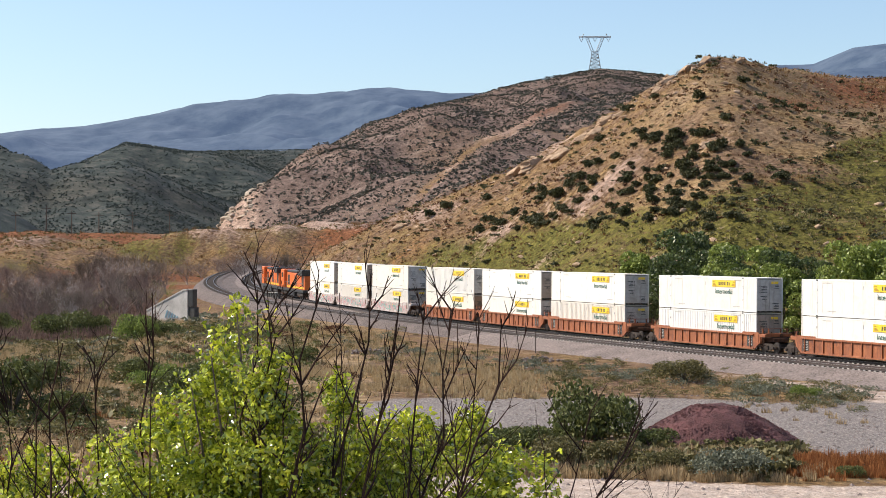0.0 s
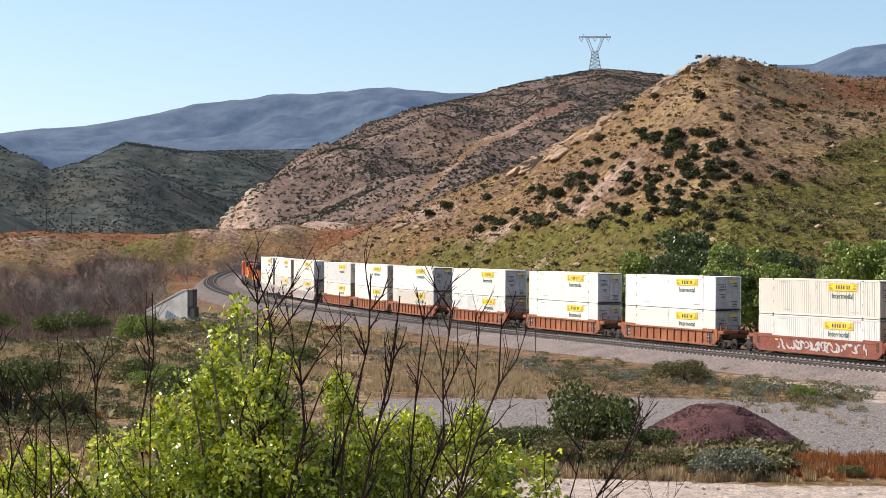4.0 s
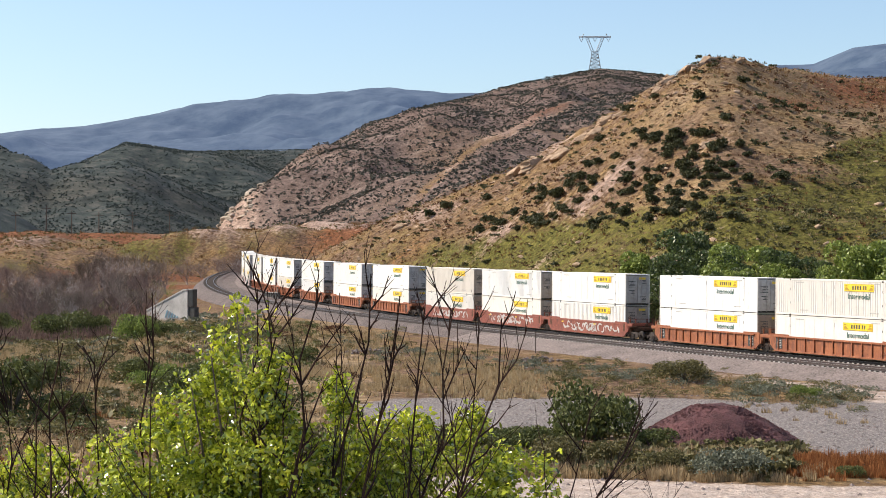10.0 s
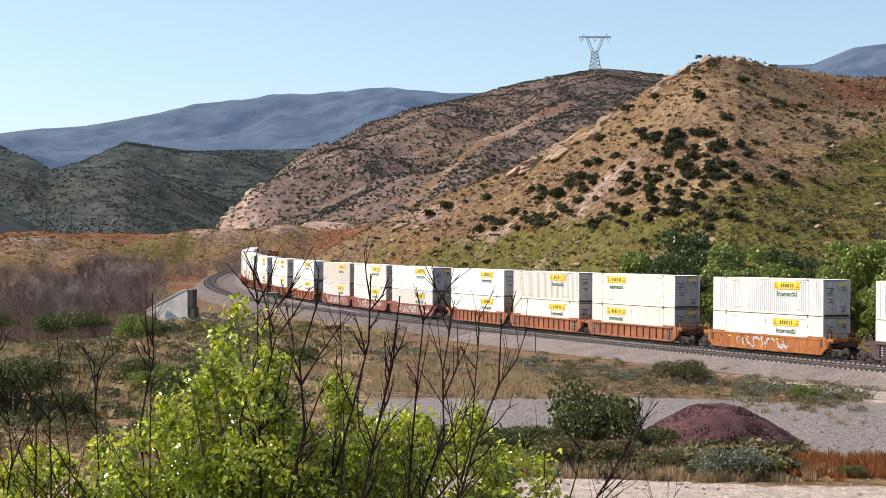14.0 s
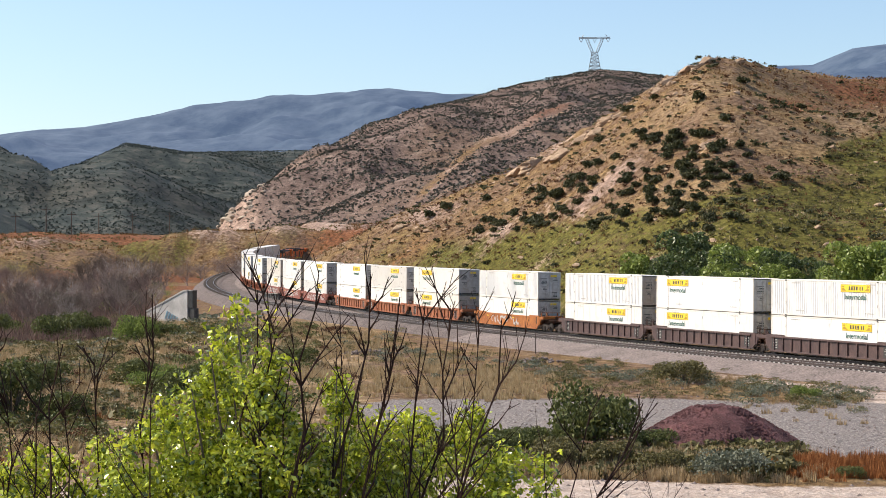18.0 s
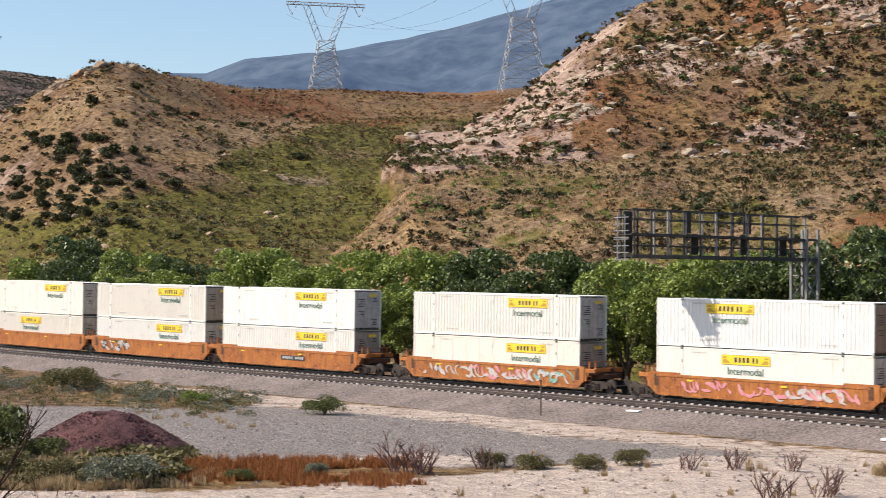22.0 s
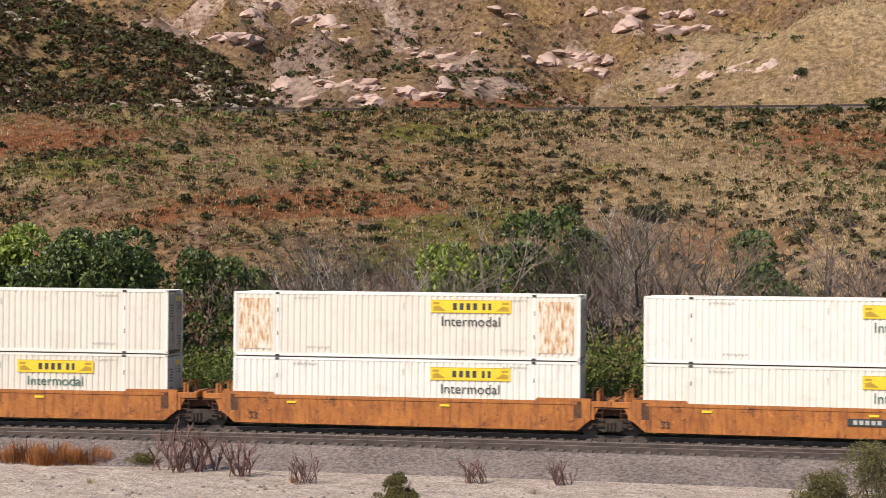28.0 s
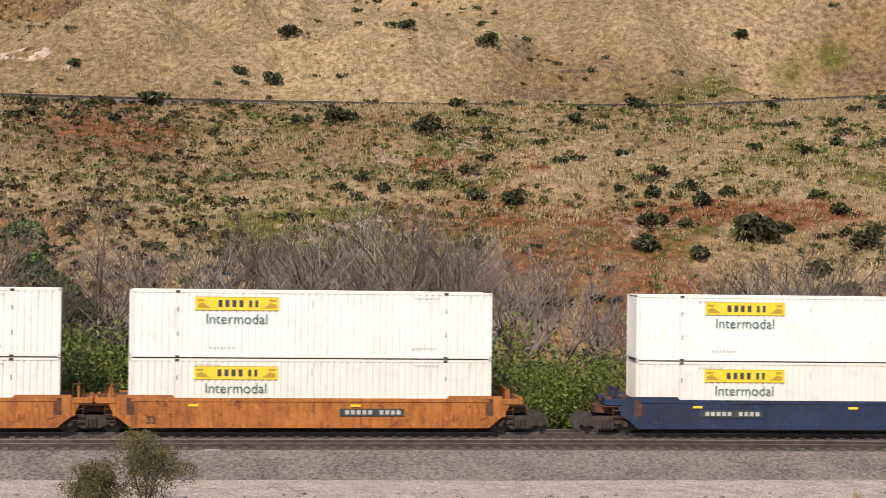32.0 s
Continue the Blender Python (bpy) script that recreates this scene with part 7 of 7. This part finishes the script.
FINE_KINDS = [shrub_geometry(140 + k, 240, 0.07, 1.0, 0.75, 8) for k in range(5)]
bank_weeds("green_weeds", "pale green weeds on the bank below the ballast", FINE_KINDS, sage_leaf, 150, 0.5, 1.2, 7, 0.22)
bank_weeds("green_weeds", "olive weeds on the bank below the ballast", FINE_KINDS, olive_leaf, 230, 0.4, 1.1, 8, 0.28)
meadow("open_brush", "olive brush on the open ground", FINE_KINDS, olive_leaf, -14.8, -4, 84, 235, 330, 0.5, 1.7, 21, clump(18, 2, -0.2), 0.8, "brush")
meadow("open_brush", "dark brush on the open ground", FINE_KINDS, brush_leaf, -14.8, -4, 84, 235, 200, 0.6, 2.0, 22, clump(20, 4, -0.1), 0.85, "brush")
meadow("open_brush", "umber dry brush on the open ground", FINE_KINDS, umber_leaf, -14.8, -3, 78, 225, 300, 0.4, 1.3, 23, clump(16, 1, -0.15), 0.8, "brush")
meadow("open_brush", "grey sagebrush on the open ground", FINE_KINDS, sage_leaf, -14.8, -4.5, 120, 245, 220, 0.5, 1.4, 24, clump(16, 3, -0.1), 0.75, "brush")
bank_weeds("dry_grass", "straw grass on the bank below the ballast", THIN, straw_blade, 400, 0.3, 0.7, 9, 0.3)
meadow("sage_brush", "grey sagebrush on the wash bank", LOW_KINDS, sage_leaf, -14, -5.8, 190, 260, 260, 0.6, 1.4, 9, clump(12, 2, -0.2), 0.8, "brush")
meadow("wash_weeds", "dark green weeds on the open ground", MID_KINDS, olive_leaf, -14.6, -5, 90, 230, 150, 0.5, 1.4, 10, clump(22, 3, 0.0), 0.8, "weeds")
meadow("road_weeds", "sparse dry weeds on the gravel verge", TUFTS, straw_blade, 16, 104, 66, 88, 420, 0.2, 0.6, 11, clump(3, 2, 0.05), 1.0, "weeds")
meadow("yard_stones", "loose grey stones on the gravel yard", [(np.array([(-1, -1, 0), (1, -1, 0), (1, 1, 0), (-1, 1, 0), (0, 0, 0.9)], float) * 0.5, np.array([(0, 1, 4, 4), (1, 2, 4, 4), (2, 3, 4, 4), (3, 0, 4, 4)]))], ballast_mat, 0, 104, 62, 130, 7000, 0.07, 0.24, 12, None, 1.0, "stones")


def dead_weed(seed, high, mat, n=16):
    rg = random.Random(seed)
    bm = bmesh.new()
    for _ in range(n):
        a, l = rg.uniform(0, math.tau), high * rg.uniform(0.5, 1.0)
        p = Vector((rg.uniform(-0.3, 0.3), rg.uniform(-0.3, 0.3), 0))
        d = Vector((math.cos(a) * 0.45, math.sin(a) * 0.45, 1)).normalized()
        for k in range(3):
            q = p + d * l / 3
            rod(bm, p, q, 0.018, 0.013, 3)
            for _ in range(3):
                e = (d + Vector((rg.gauss(0, 0.6), rg.gauss(0, 0.6), rg.uniform(0, 0.5)))).normalized()
                rod(bm, p.lerp(q, rg.random()), p.lerp(q, 0.7) + e * l * 0.22, 0.009, 0.006, 3)
            p, d = q, (d + Vector((rg.gauss(0, 0.2), rg.gauss(0, 0.2), 0))).normalized()
    return once(bm, "stalk_fan", mat)


plum_stalk = worn("plum_stalk", (0.09, 0.045, 0.04), (0.20, 0.11, 0.09), 0.9)
WEEDS = [dead_weed(k, 1.0, plum_stalk) for k in range(3)]
for k, (a, e, s) in enumerate(((17.9, -5.7, 1.6), (18.5, -5.75, 1.3), (20.4, -5.55, 1.0), (26.8, -5.5, 0.9), (28.2, -5.5, 1.0), (30.0, -5.5, 0.8), (34.9, -5.6, 1.1), (36.0, -5.6, 0.9), (47.9, -6.1, 1.0), (57.0, -6.4, 1.9), (57.9, -6.4, 1.6), (59.0, -6.6, 1.4), (61.0, -6.9, 1.1), (36.8, -6.7, 1.2), (31.0, -6.3, 1.1), (29.5, -6.4, 1.2), (66.5, -6.9, 1.0), (69.2, -7.0, 0.9))):
    x, y, z = on_slope(a, e, 50)
    t = tagged(new("dead_weed"), "dry plum-brown weed stalks at the gravel verge", "weed", "dead weeds on the verge")
    tagged(part("stalk_fan", WEEDS[k % 3], None, t), kind="stuff")
    t.matrix_basis = pose(x, y, z, 0, 0, k * 50)
    t.scale = (s * 1.25, s * 1.25, s * 1.1)
VERGE_BUSHES = [(20.6, -5.5, 1.2, 0, 'olive weed bush on the verge'), (22.0, -5.55, 1.25, 0, 'olive weed bush on the verge'), (23.6, -5.55, 1.3, 0, 'olive weed bush on the verge'), (25.0, -5.45, 1.3, 0, 'olive weed bush on the verge'), (35.0, -5.55, 1.0, 3, 'dark weed bush on the verge'), (42.3, -5.75, 0.9, 1, 'bright green weed on the verge'), (56.0, -6.2, 1.0, 0, 'olive weed beside orange grass'), (4.93, -5.1, 3.6, 3, 'large dark green juniper-like bush beside the stone heap'), (6.61, -5.2, 1.9, 3, 'round dark bush beside the stone heap'), (8.88, -5.95, 2.3, 2, 'grey-green bush before the stone heap'), (7.5, -3.0, 3.0, 0, 'broad olive bush on the bank below the ballast'), (11.3, -3.46, 1.5, 1, 'small green bush on the bank'), (15.33, -3.83, 1.9, 3, 'lone dark shrub on the gravel yard')]
YARD_BUSHES = [(-4.6, -2.5, 2.6, 3, 'dark bush below the ballast'), (2.7, -5.2, 2.2, 3, 'olive-green brush at the yard edge'), (3.4, -5.5, 1.9, 0, 'olive-green brush at the yard edge'), (1.9, -5.3, 2.0, 3, 'olive-green brush at the yard edge'), (0.8, -5.2, 2.3, 0, 'olive-green brush at the yard edge'), (-0.3, -5.3, 2.2, 3, 'olive-green brush at the yard edge'), (-1.2, -5.6, 2.8, 0, 'olive brush at the yard edge'), (3.6, -5.7, 2.2, 0, 'olive brush at the yard edge'), (5.4, -5.75, 2.0, 0, 'olive brush before the stone heap'), (6.9, -5.8, 1.6, 0, 'olive brush before the stone heap'), (9.7, -5.9, 1.5, 2, 'grey-green brush before the stone heap'), (-11.9, -1.7, 4.2, 3, 'large dark bush beside the wash'), (-10.9, -1.6, 3.6, 3, 'large dark bush beside the wash'), (-13.6, -1.6, 4.0, 3, 'large dark bush beside the wash'), (-9.6, -1.7, 3.6, 1, 'green bush beside the wash')]
WASH_BUSHES = [(-8.9, -1.6, 3.4, 3, 'dark bush beside the wash'), (-8.4, -3.4, 3.2, 3, 'dark bush on the open ground'), (-12.2, -4.2, 3.0, 3, 'dark bush on the open ground'), (-12.6, -3.2, 3.4, 3, 'dark bush on the open ground'), (-13.4, -4.1, 4.0, 3, 'large dark bush on the open ground'), (-9.8, -3.0, 3.0, 3, 'dark bush on the open ground'), (-8.9, -3.3, 3.0, 1, 'green bush on the open ground'), (-7.4, -3.0, 2.4, 3, 'dark bush on the open ground'), (10.9, -5.75, 0.9, 0, 'olive weed among russet grass'), (12.7, -5.9, 0.9, 3, 'dark weed among russet grass'), (15.0, -5.75, 1.0, 2, 'grey-green weed among russet grass')]
for a, e, s, kind, lab in VERGE_BUSHES + YARD_BUSHES + WASH_BUSHES:
    x, y, z = on_slope(a, e, 50)
    shrub(x, y, z, s * 0.8, BIG_OLIVE[int(abs(a) * 10) % 4][kind], lab, "bushes by the yard", 1.3 if s > 3.5 else 0.9, "bush")
for a, e, s in ((52.4, -6.05, 1.5), (53.3, -6.1, 1.5), (54.4, -6.15, 1.3), (33.1, -5.6, 1.3)):
    x, y, z = on_slope(a, e, 50)
    v, f = blades(int(a * 10), 700, 0.75, 0.75, 0.4, 0.012)
    t = tagged(new("grass_clump"), "orange-brown dry grass clump on the verge" if a > 40 else "straw grass clump on the verge", "grass clump")
    tagged(part("grass_tuft", mesh_from("grass_tuft", v, f, red_blade if a > 40 else straw_blade), None, t), kind="stuff")
    t.matrix_basis = pose(x, y, z)
    t.scale = (s, s, s * 0.9)


# roadside bushes nearest the lookout
def near_bush(az, r, top_el, wide, seed, label):
    x, y = spot(az, r)
    z = float(ground_at(x, y))
    high = EYE[2] + r * math.tan(radians(top_el)) - z
    rg = np.random.default_rng(seed)
    n = 40
    c = np.stack([rg.normal(0, 0.33, n) * wide, rg.normal(0, 0.33, n) * wide, rg.uniform(0.1, 0.9, n) * high], -1)
    c[:, :2] *= (1.1 - 0.75 * c[:, 2:3] / high)
    v, f = sprays(rg, c, rg.uniform(0.15, 0.27, n) * wide, 13000, 0.034, 1.1, 0.45)
    t = tagged(new("bush"), label, "bush")
    part("foliage", mesh_from("foliage", v, f, olive_leaf), None, t)
    tagged(part("stem_fan", stems(seed, high * 0.9, 12, 0.35, 0.025), brown_bark, t), kind="stuff")
    t.matrix_basis = pose(x, y, z)


near_bush(78.9, 62, -5.5, 2.3, 3, "grey-green roadside bush in front of the line")
near_bush(77.4, 61, -6.4, 1.6, 4, "small grey-green roadside bush in front of the line")
near_bush(64.0, 60, -6.55, 1.1, 5, "small grey-green roadside bush in front of the line")


# ---- the leafy bush close to the lookout
def glossy_leaf():
    m = leaf_paint("glossy_leaf", (0.065, 0.108, 0.010), (0.60, 0.66, 0.06), 0.12, 1.0, 0.17)
    return m


bush_leaf = glossy_leaf()
young_leaf = leaf_paint("young_leaf", (0.48, 0.55, 0.035), (0.85, 0.84, 0.10), 0.14, 1.0, 0.28)
R_BUSH = 10.6


def foreground_bush():
    t = tagged(new("leafy_bush"), "bright green glossy-leaved bush with bare dark branches", "bush")
    lobes = [(-6.5, -0.6, 0.10), (-5.5, -0.9, 0.05), (-7.3, -1.9, 0.12), (-6.0, -1.9, 0.14), (-7.9, -2.9, 0.16), (-6.6, -3.0, 0.2), (-5.6, -3.2, 0.16), (-3.35, -2.5, 0.07), (-3.2, -3.4, 0.12), (-9.2, -4.0, 0.18), (-8.2, -4.2, 0.24), (-4.6, -4.3, 0.26), (-2.0, -4.1, 0.2), (-0.6, -4.1, 0.2), (0.9, -3.8, 0.1), (0.4, -4.6, 0.25), (2.4, -4.8, 0.12), (-10.6, -4.9, 0.24), (-11.9, -5.2, 0.24), (-13.6, -5.3, 0.24), (1.9, -5.3, 0.2), (-2.9, -4.5, 0.25), (-6.6, -4.9, 0.35), (-9.4, -5.6, 0.25), (-3.4, -5.3, 0.3), (-1.2, -5.5, 0.25), (1.6, -5.8, 0.2), (-8.7, -3.5, 0.16), (-9.9, -4.5, 0.2), (-7.0, -1.4, 0.08), (-5.2, -2.0, 0.08), (-2.6, -3.9, 0.12), (-1.2, -3.9, 0.1), (3.2, -5.3, 0.08), (-12.8, -4.9, 0.16)]
    rg = np.random.default_rng(21)
    P, Q = [], []
    for a, e, w in lobes:
        x0, y0 = spot(a, R_BUSH + rg.uniform(-0.35, 0.35))
        top = EYE[2] + R_BUSH * math.tan(radians(e))
        depth = top - 6.0
        m = int(30 * depth * (0.7 + w * 3)) + 4
        cd = rg.random(m) ** 0.8 * depth
        cs = 0.035 + w * 1.5 * np.clip(cd / 0.42, 0, 1.4) * rg.uniform(0.5, 1.25, m)
        ca, cq = rg.uniform(0, math.tau, m), np.sqrt(rg.random(m))
        cc = np.stack([x0 + np.cos(ca) * cq * cs, y0 + np.sin(ca) * cq * cs, top - cd], -1)
        n = m * 44
        g = rg.normal(size=(n, 3))
        pts = np.repeat(cc, 44, 0) + g * np.repeat(rg.uniform(0.022, 0.056, m), 44)[:, None]
        d = np.repeat(cd, 44)
        young = rg.random(n) < np.clip(0.42 - d * 1.1, 0.05, 0.42)
        P.append(pts[~young]), Q.append(pts[young])
    def leaves(p, size):
        n = len(p)
        u = rg.normal(size=(n, 3)) + np.array([0, 0, -0.3])
        u /= np.linalg.norm(u, axis=1, keepdims=True)
        v = np.cross(u, rg.normal(size=(n, 3)))
        v /= np.linalg.norm(v, axis=1, keepdims=True)
        w = np.cross(u, v)
        s = size * (0.6 + 0.8 * rg.random(n))[:, None]
        V = np.stack([p - u * s, p - u * s * 0.1 + v * s * 0.55 + w * s * 0.15, p + u * s, p - u * s * 0.1 - v * s * 0.55 + w * s * 0.15], 1).reshape(-1, 3)
        i = np.arange(n)[:, None] * 4
        return V, np.concatenate([i + np.array([0, 1, 2]), i + np.array([0, 2, 3])])
    V, F = leaves(np.concatenate(P), 0.0195)
    tagged(part("leaves", mesh_from("leaves", V, F, bush_leaf), None, t, "glossy green leaves"), kind="stuff")
    V, F = leaves(np.concatenate(Q), 0.0185)
    tagged(part("young_leaves", mesh_from("young_leaves", V, F, young_leaf), None, t, "yellow-green young leaves"), kind="stuff")
    for a, e, w in lobes[:12]:
        x0, y0 = spot(a, R_BUSH)
        bx, by = spot(-4.0 + (a + 4) * 0.4, R_BUSH)
        top = EYE[2] + R_BUSH * math.tan(radians(e)) - 0.05
        p, q = Vector((bx, by, 4.6)), Vector((x0, y0, top))
        m = p.lerp(q, 0.55) + Vector((0, 0, 0.1))
        bm = bmesh.new()
        rod(bm, p, m, 0.022, 0.014, 5), rod(bm, m, q, 0.014, 0.004, 5)
        part("stem", bm, brown_bark, t)


foreground_bush()


def bare_branches():
    """Charred bare stems rising through and beside the bush."""
    t = tagged(new("bare_branches"), "thin dark leafless branches of a burnt shrub", "burnt shrub")
    rg = random.Random(17)
    # bearing at the foot, bearing and height angle at the tip, thickness
    main = [(-6.2, -5.4, 0.6, 9), (-5.9, -3.9, -0.2, 10), (-5.6, -6.1, -0.1, 8), (-4.2, -2.4, 0.4, 9), (-4.0, -1.2, -0.3, 9), (-2.2, -0.6, -0.5, 8), (-1.9, 0.6, -0.7, 8), (-1.2, 2.0, -1.0, 8), (0.0, 1.2, -1.3, 6), (1.6, 6.2, -3.6, 8), (2.4, 4.6, -4.3, 6), (-9.3, -9.2, -0.2, 8), (-8.6, -9.4, -0.9, 5), (-12.6, -12.0, -1.7, 8), (-13.2, -13.6, -1.6, 7), (-12.0, -10.8, -2.2, 8), (-13.0, -12.6, -2.2, 6), (-11.6, -11.9, -1.5, 5), (-2.8, -3.3, -0.2, 5), (0.6, 0.0, -0.8, 5), (-5.0, -5.0, 0.2, 5), (7.5, 6.8, -6.2, 4), (3.4, 3.3, -5.6, 5)]
    for a0, a1, e1, th in main:
        r = R_BUSH - rg.uniform(0.0, 0.8)
        p = Vector((*spot(a0, r), 5.2))
        q = Vector((*spot(a1, r + rg.uniform(-0.4, 0.4)), EYE[2] + r * math.tan(radians(e1))))
        bm, tw = bmesh.new(), bmesh.new()
        n = 7
        pts = [p.lerp(q, k / n) + Vector((rg.gauss(0, 0.035), rg.gauss(0, 0.03), 0)) * (k > 0) for k in range(n + 1)]
        w = th * 0.00165
        tube(bm, pts, [w * (1 - 0.75 * k / n) for k in range(n + 1)])
        side = (q - p).normalized()
        for _ in range(9 + th // 2):
            u = rg.uniform(0.25, 0.99)
            f, k = math.modf(u * n)
            b = pts[int(k)].lerp(pts[min(int(k) + 1, n)], f)
            lean = Vector((rg.uniform(-1, 1), rg.uniform(-0.4, 0.4), 0))
            d = (side + lean * 0.8).normalized()
            l = rg.uniform(0.15, 0.62) * (1.2 - u * 0.6)
            c = b + d * l
            m = b.lerp(c, 0.5) + Vector((rg.gauss(0, 0.05), rg.gauss(0, 0.05), -0.04)) * l
            rod(tw, b, m, w * 0.42, w * 0.3, 4), rod(tw, m, c, w * 0.3, w * 0.15, 4)
            for _ in range(4):
                g = (b.lerp(m, rg.uniform(0.3, 1)) if rg.random() < 0.5 else m.lerp(c, rg.uniform(0, 0.9)))
                h = (d + Vector((rg.uniform(-0.9, 0.9), rg.uniform(-0.3, 0.3), rg.uniform(-0.2, 0.6)))).normalized() * l * rg.uniform(0.25, 0.6)
                rod(tw, g, g + h, w * 0.2, w * 0.1, 3)
        stem = part("branch", bm, dark_bark, t)
        tagged(part("twig_spray", tw, dark_bark, stem), kind="stuff")


bare_branches()


# ---- locomotives at the head
loco_orange = worn("locomotive_orange", (0.62, 0.11, 0.015), (0.75, 0.17, 0.03), 0.4, 0, 1.5, 15)


def locomotive(s, label):
    e = tagged(new("locomotive"), label, "locomotive", "locomotives of the train")
    part("underframe", boxed(-10.9, 10.9, -1.5, 1.5, 1.15, 1.55, 0.03), black_paint, e)
    part("hood", boxed(-9.6, 5.9, -1.0, 1.0, 1.55, 4.05, 0.06), loco_orange, e, "orange engine hood")
    part("hood_roof", boxed(-9.5, 5.9, -0.95, 0.95, 4.05, 4.5, 0.12), black_paint, e, "black hood roof")
    part("radiator", boxed(-9.9, -6.2, -1.5, 1.5, 3.75, 4.7, 0.08), black_paint, e, "black radiator wings")
    part("cab", boxed(5.9, 8.7, -1.5, 1.5, 1.55, 4.55, 0.1), loco_orange, e, "orange driver's cab")
    part("nose", boxed(8.7, 10.3, -1.1, 1.1, 1.55, 3.2, 0.15), loco_orange, e)
    for y in (-1.51, 1.5):
        part("cab_window", boxed(6.5, 7.9, y, y + 0.015, 3.2, 4.0), lamp_glass, e, "dark cab window")
        part("stripe", boxed(-9.0, 5.8, y * 0.672, y * 0.672 + 0.01, 1.7, 1.95), yellow, e)
        for k in range(7):
            part("hood_door", boxed(-8.8 + k * 2.0, -7.1 + k * 2.0, y * 0.675, y * 0.675 + 0.01, 2.1, 3.7), loco_orange if k % 3 else black_paint, e)
        bm = bmesh.new()
        rod(bm, (-10.6, y * 0.98, 2.6), (5.8, y * 0.98, 2.6), 0.03, sides=4)
        for k in range(9):
            rod(bm, (-10.4 + k * 2.0, y * 0.98, 1.55), (-10.4 + k * 2.0, y * 0.98, 2.6), 0.025, sides=4)
        part("handrail", bm, steel_grey, e)
    part("fuel_tank", boxed(-2.6, 2.6, -1.4, 1.4, 0.4, 1.15, 0.15), black_paint, e)
    part("exhaust", boxed(0.4, 1.6, -0.4, 0.4, 4.5, 4.75, 0.05), steel_dark, e)
    for x in (-7.0, 7.0):
        b = part("bogie", boxed(x - 2.5, x + 2.5, -1.25, 1.25, 0.55, 1.1, 0.05), iron, e)
        for d in (-1.7, 0.0, 1.7):
            w = part("wheelset", shared("wheelset", wheel_mesh, wheel_mat), None, b)
            w.location = (x + d, 0, 0.5)
            w.scale = (1.08, 1, 1.08)
    engines.append((s, e))


locomotive(314.8, "orange and black diesel locomotive pulling the train")
locomotive(337.6, "orange and black diesel locomotive pulling the train")


# ---- far mountains, too distant to shift
def far_mountains():
    m, n, l, b = material("haze_glow_mountain", 1.0)
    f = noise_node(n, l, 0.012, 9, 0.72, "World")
    # blue-grey base and faint blue emission stand in for distance haze
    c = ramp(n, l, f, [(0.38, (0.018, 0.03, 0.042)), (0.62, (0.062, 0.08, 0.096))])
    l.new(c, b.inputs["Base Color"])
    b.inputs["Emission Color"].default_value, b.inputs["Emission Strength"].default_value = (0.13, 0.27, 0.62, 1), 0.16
    for az0, az1, bearing, angle, seed in ((-18, 14, [-18, -13.8, -11.2, -8.1, -5.4, -1.5, 0.5, 10, 14], [4.3, 4.62, 4.93, 5.58, 5.96, 6.08, 5.8, 5, 4], 1), (9.6, 40, [6, 10.3, 11.6, 12.8, 15.7, 17.8, 21.7, 26, 34, 40], [6.2, 6.83, 6.88, 7.32, 7.66, 8.0, 9.0, 10.4, 11, 10], 3)):
        az = np.arange(az0, az1, 0.1)
        r = np.linspace(3000, 4800, 90)
        A, R = np.meshgrid(az, r, indexing="ij")
        Z = ridge(A, R, bearing, angle, [4600] * len(bearing), [3000] * len(bearing), 60, 0.75, 0.3, 95, 480, seed)
        X, Y = R * np.sin(np.radians(A)), R * np.cos(np.radians(A))
        na, nr = A.shape
        i, j = np.meshgrid(np.arange(na - 1), np.arange(nr - 1), indexing="ij")
        F = np.stack([i * nr + j, i * nr + j + 1, (i + 1) * nr + j + 1, (i + 1) * nr + j], -1).reshape(-1, 4)
        tagged(new("backdrop", mesh_from("backdrop", np.stack([X, Y, Z], -1).reshape(-1, 3), F, m, True)), "far mountain range, its blue haze painted as a faint glow", "mountains", kind="structure")


far_mountains()


def motions():
    times = [float(k) for k in range(0, 33)]
    for k, u in units:
        walk(u, [(t, chord(OFFSET[k] + train_s(t), 9.2, 0)) for t in times])
    for k, z, c in boxes:
        walk(c, [(t, chord(OFFSET[k] + train_s(t), 9.2, z)) for t in times])
    for s, e in engines:
        walk(e, [(t, chord(s + train_s(t), 6.5, 0)) for t in times])


sleepers(track_far, lambda s: 0 * s)
sleepers(track_near, near_off)
motions()
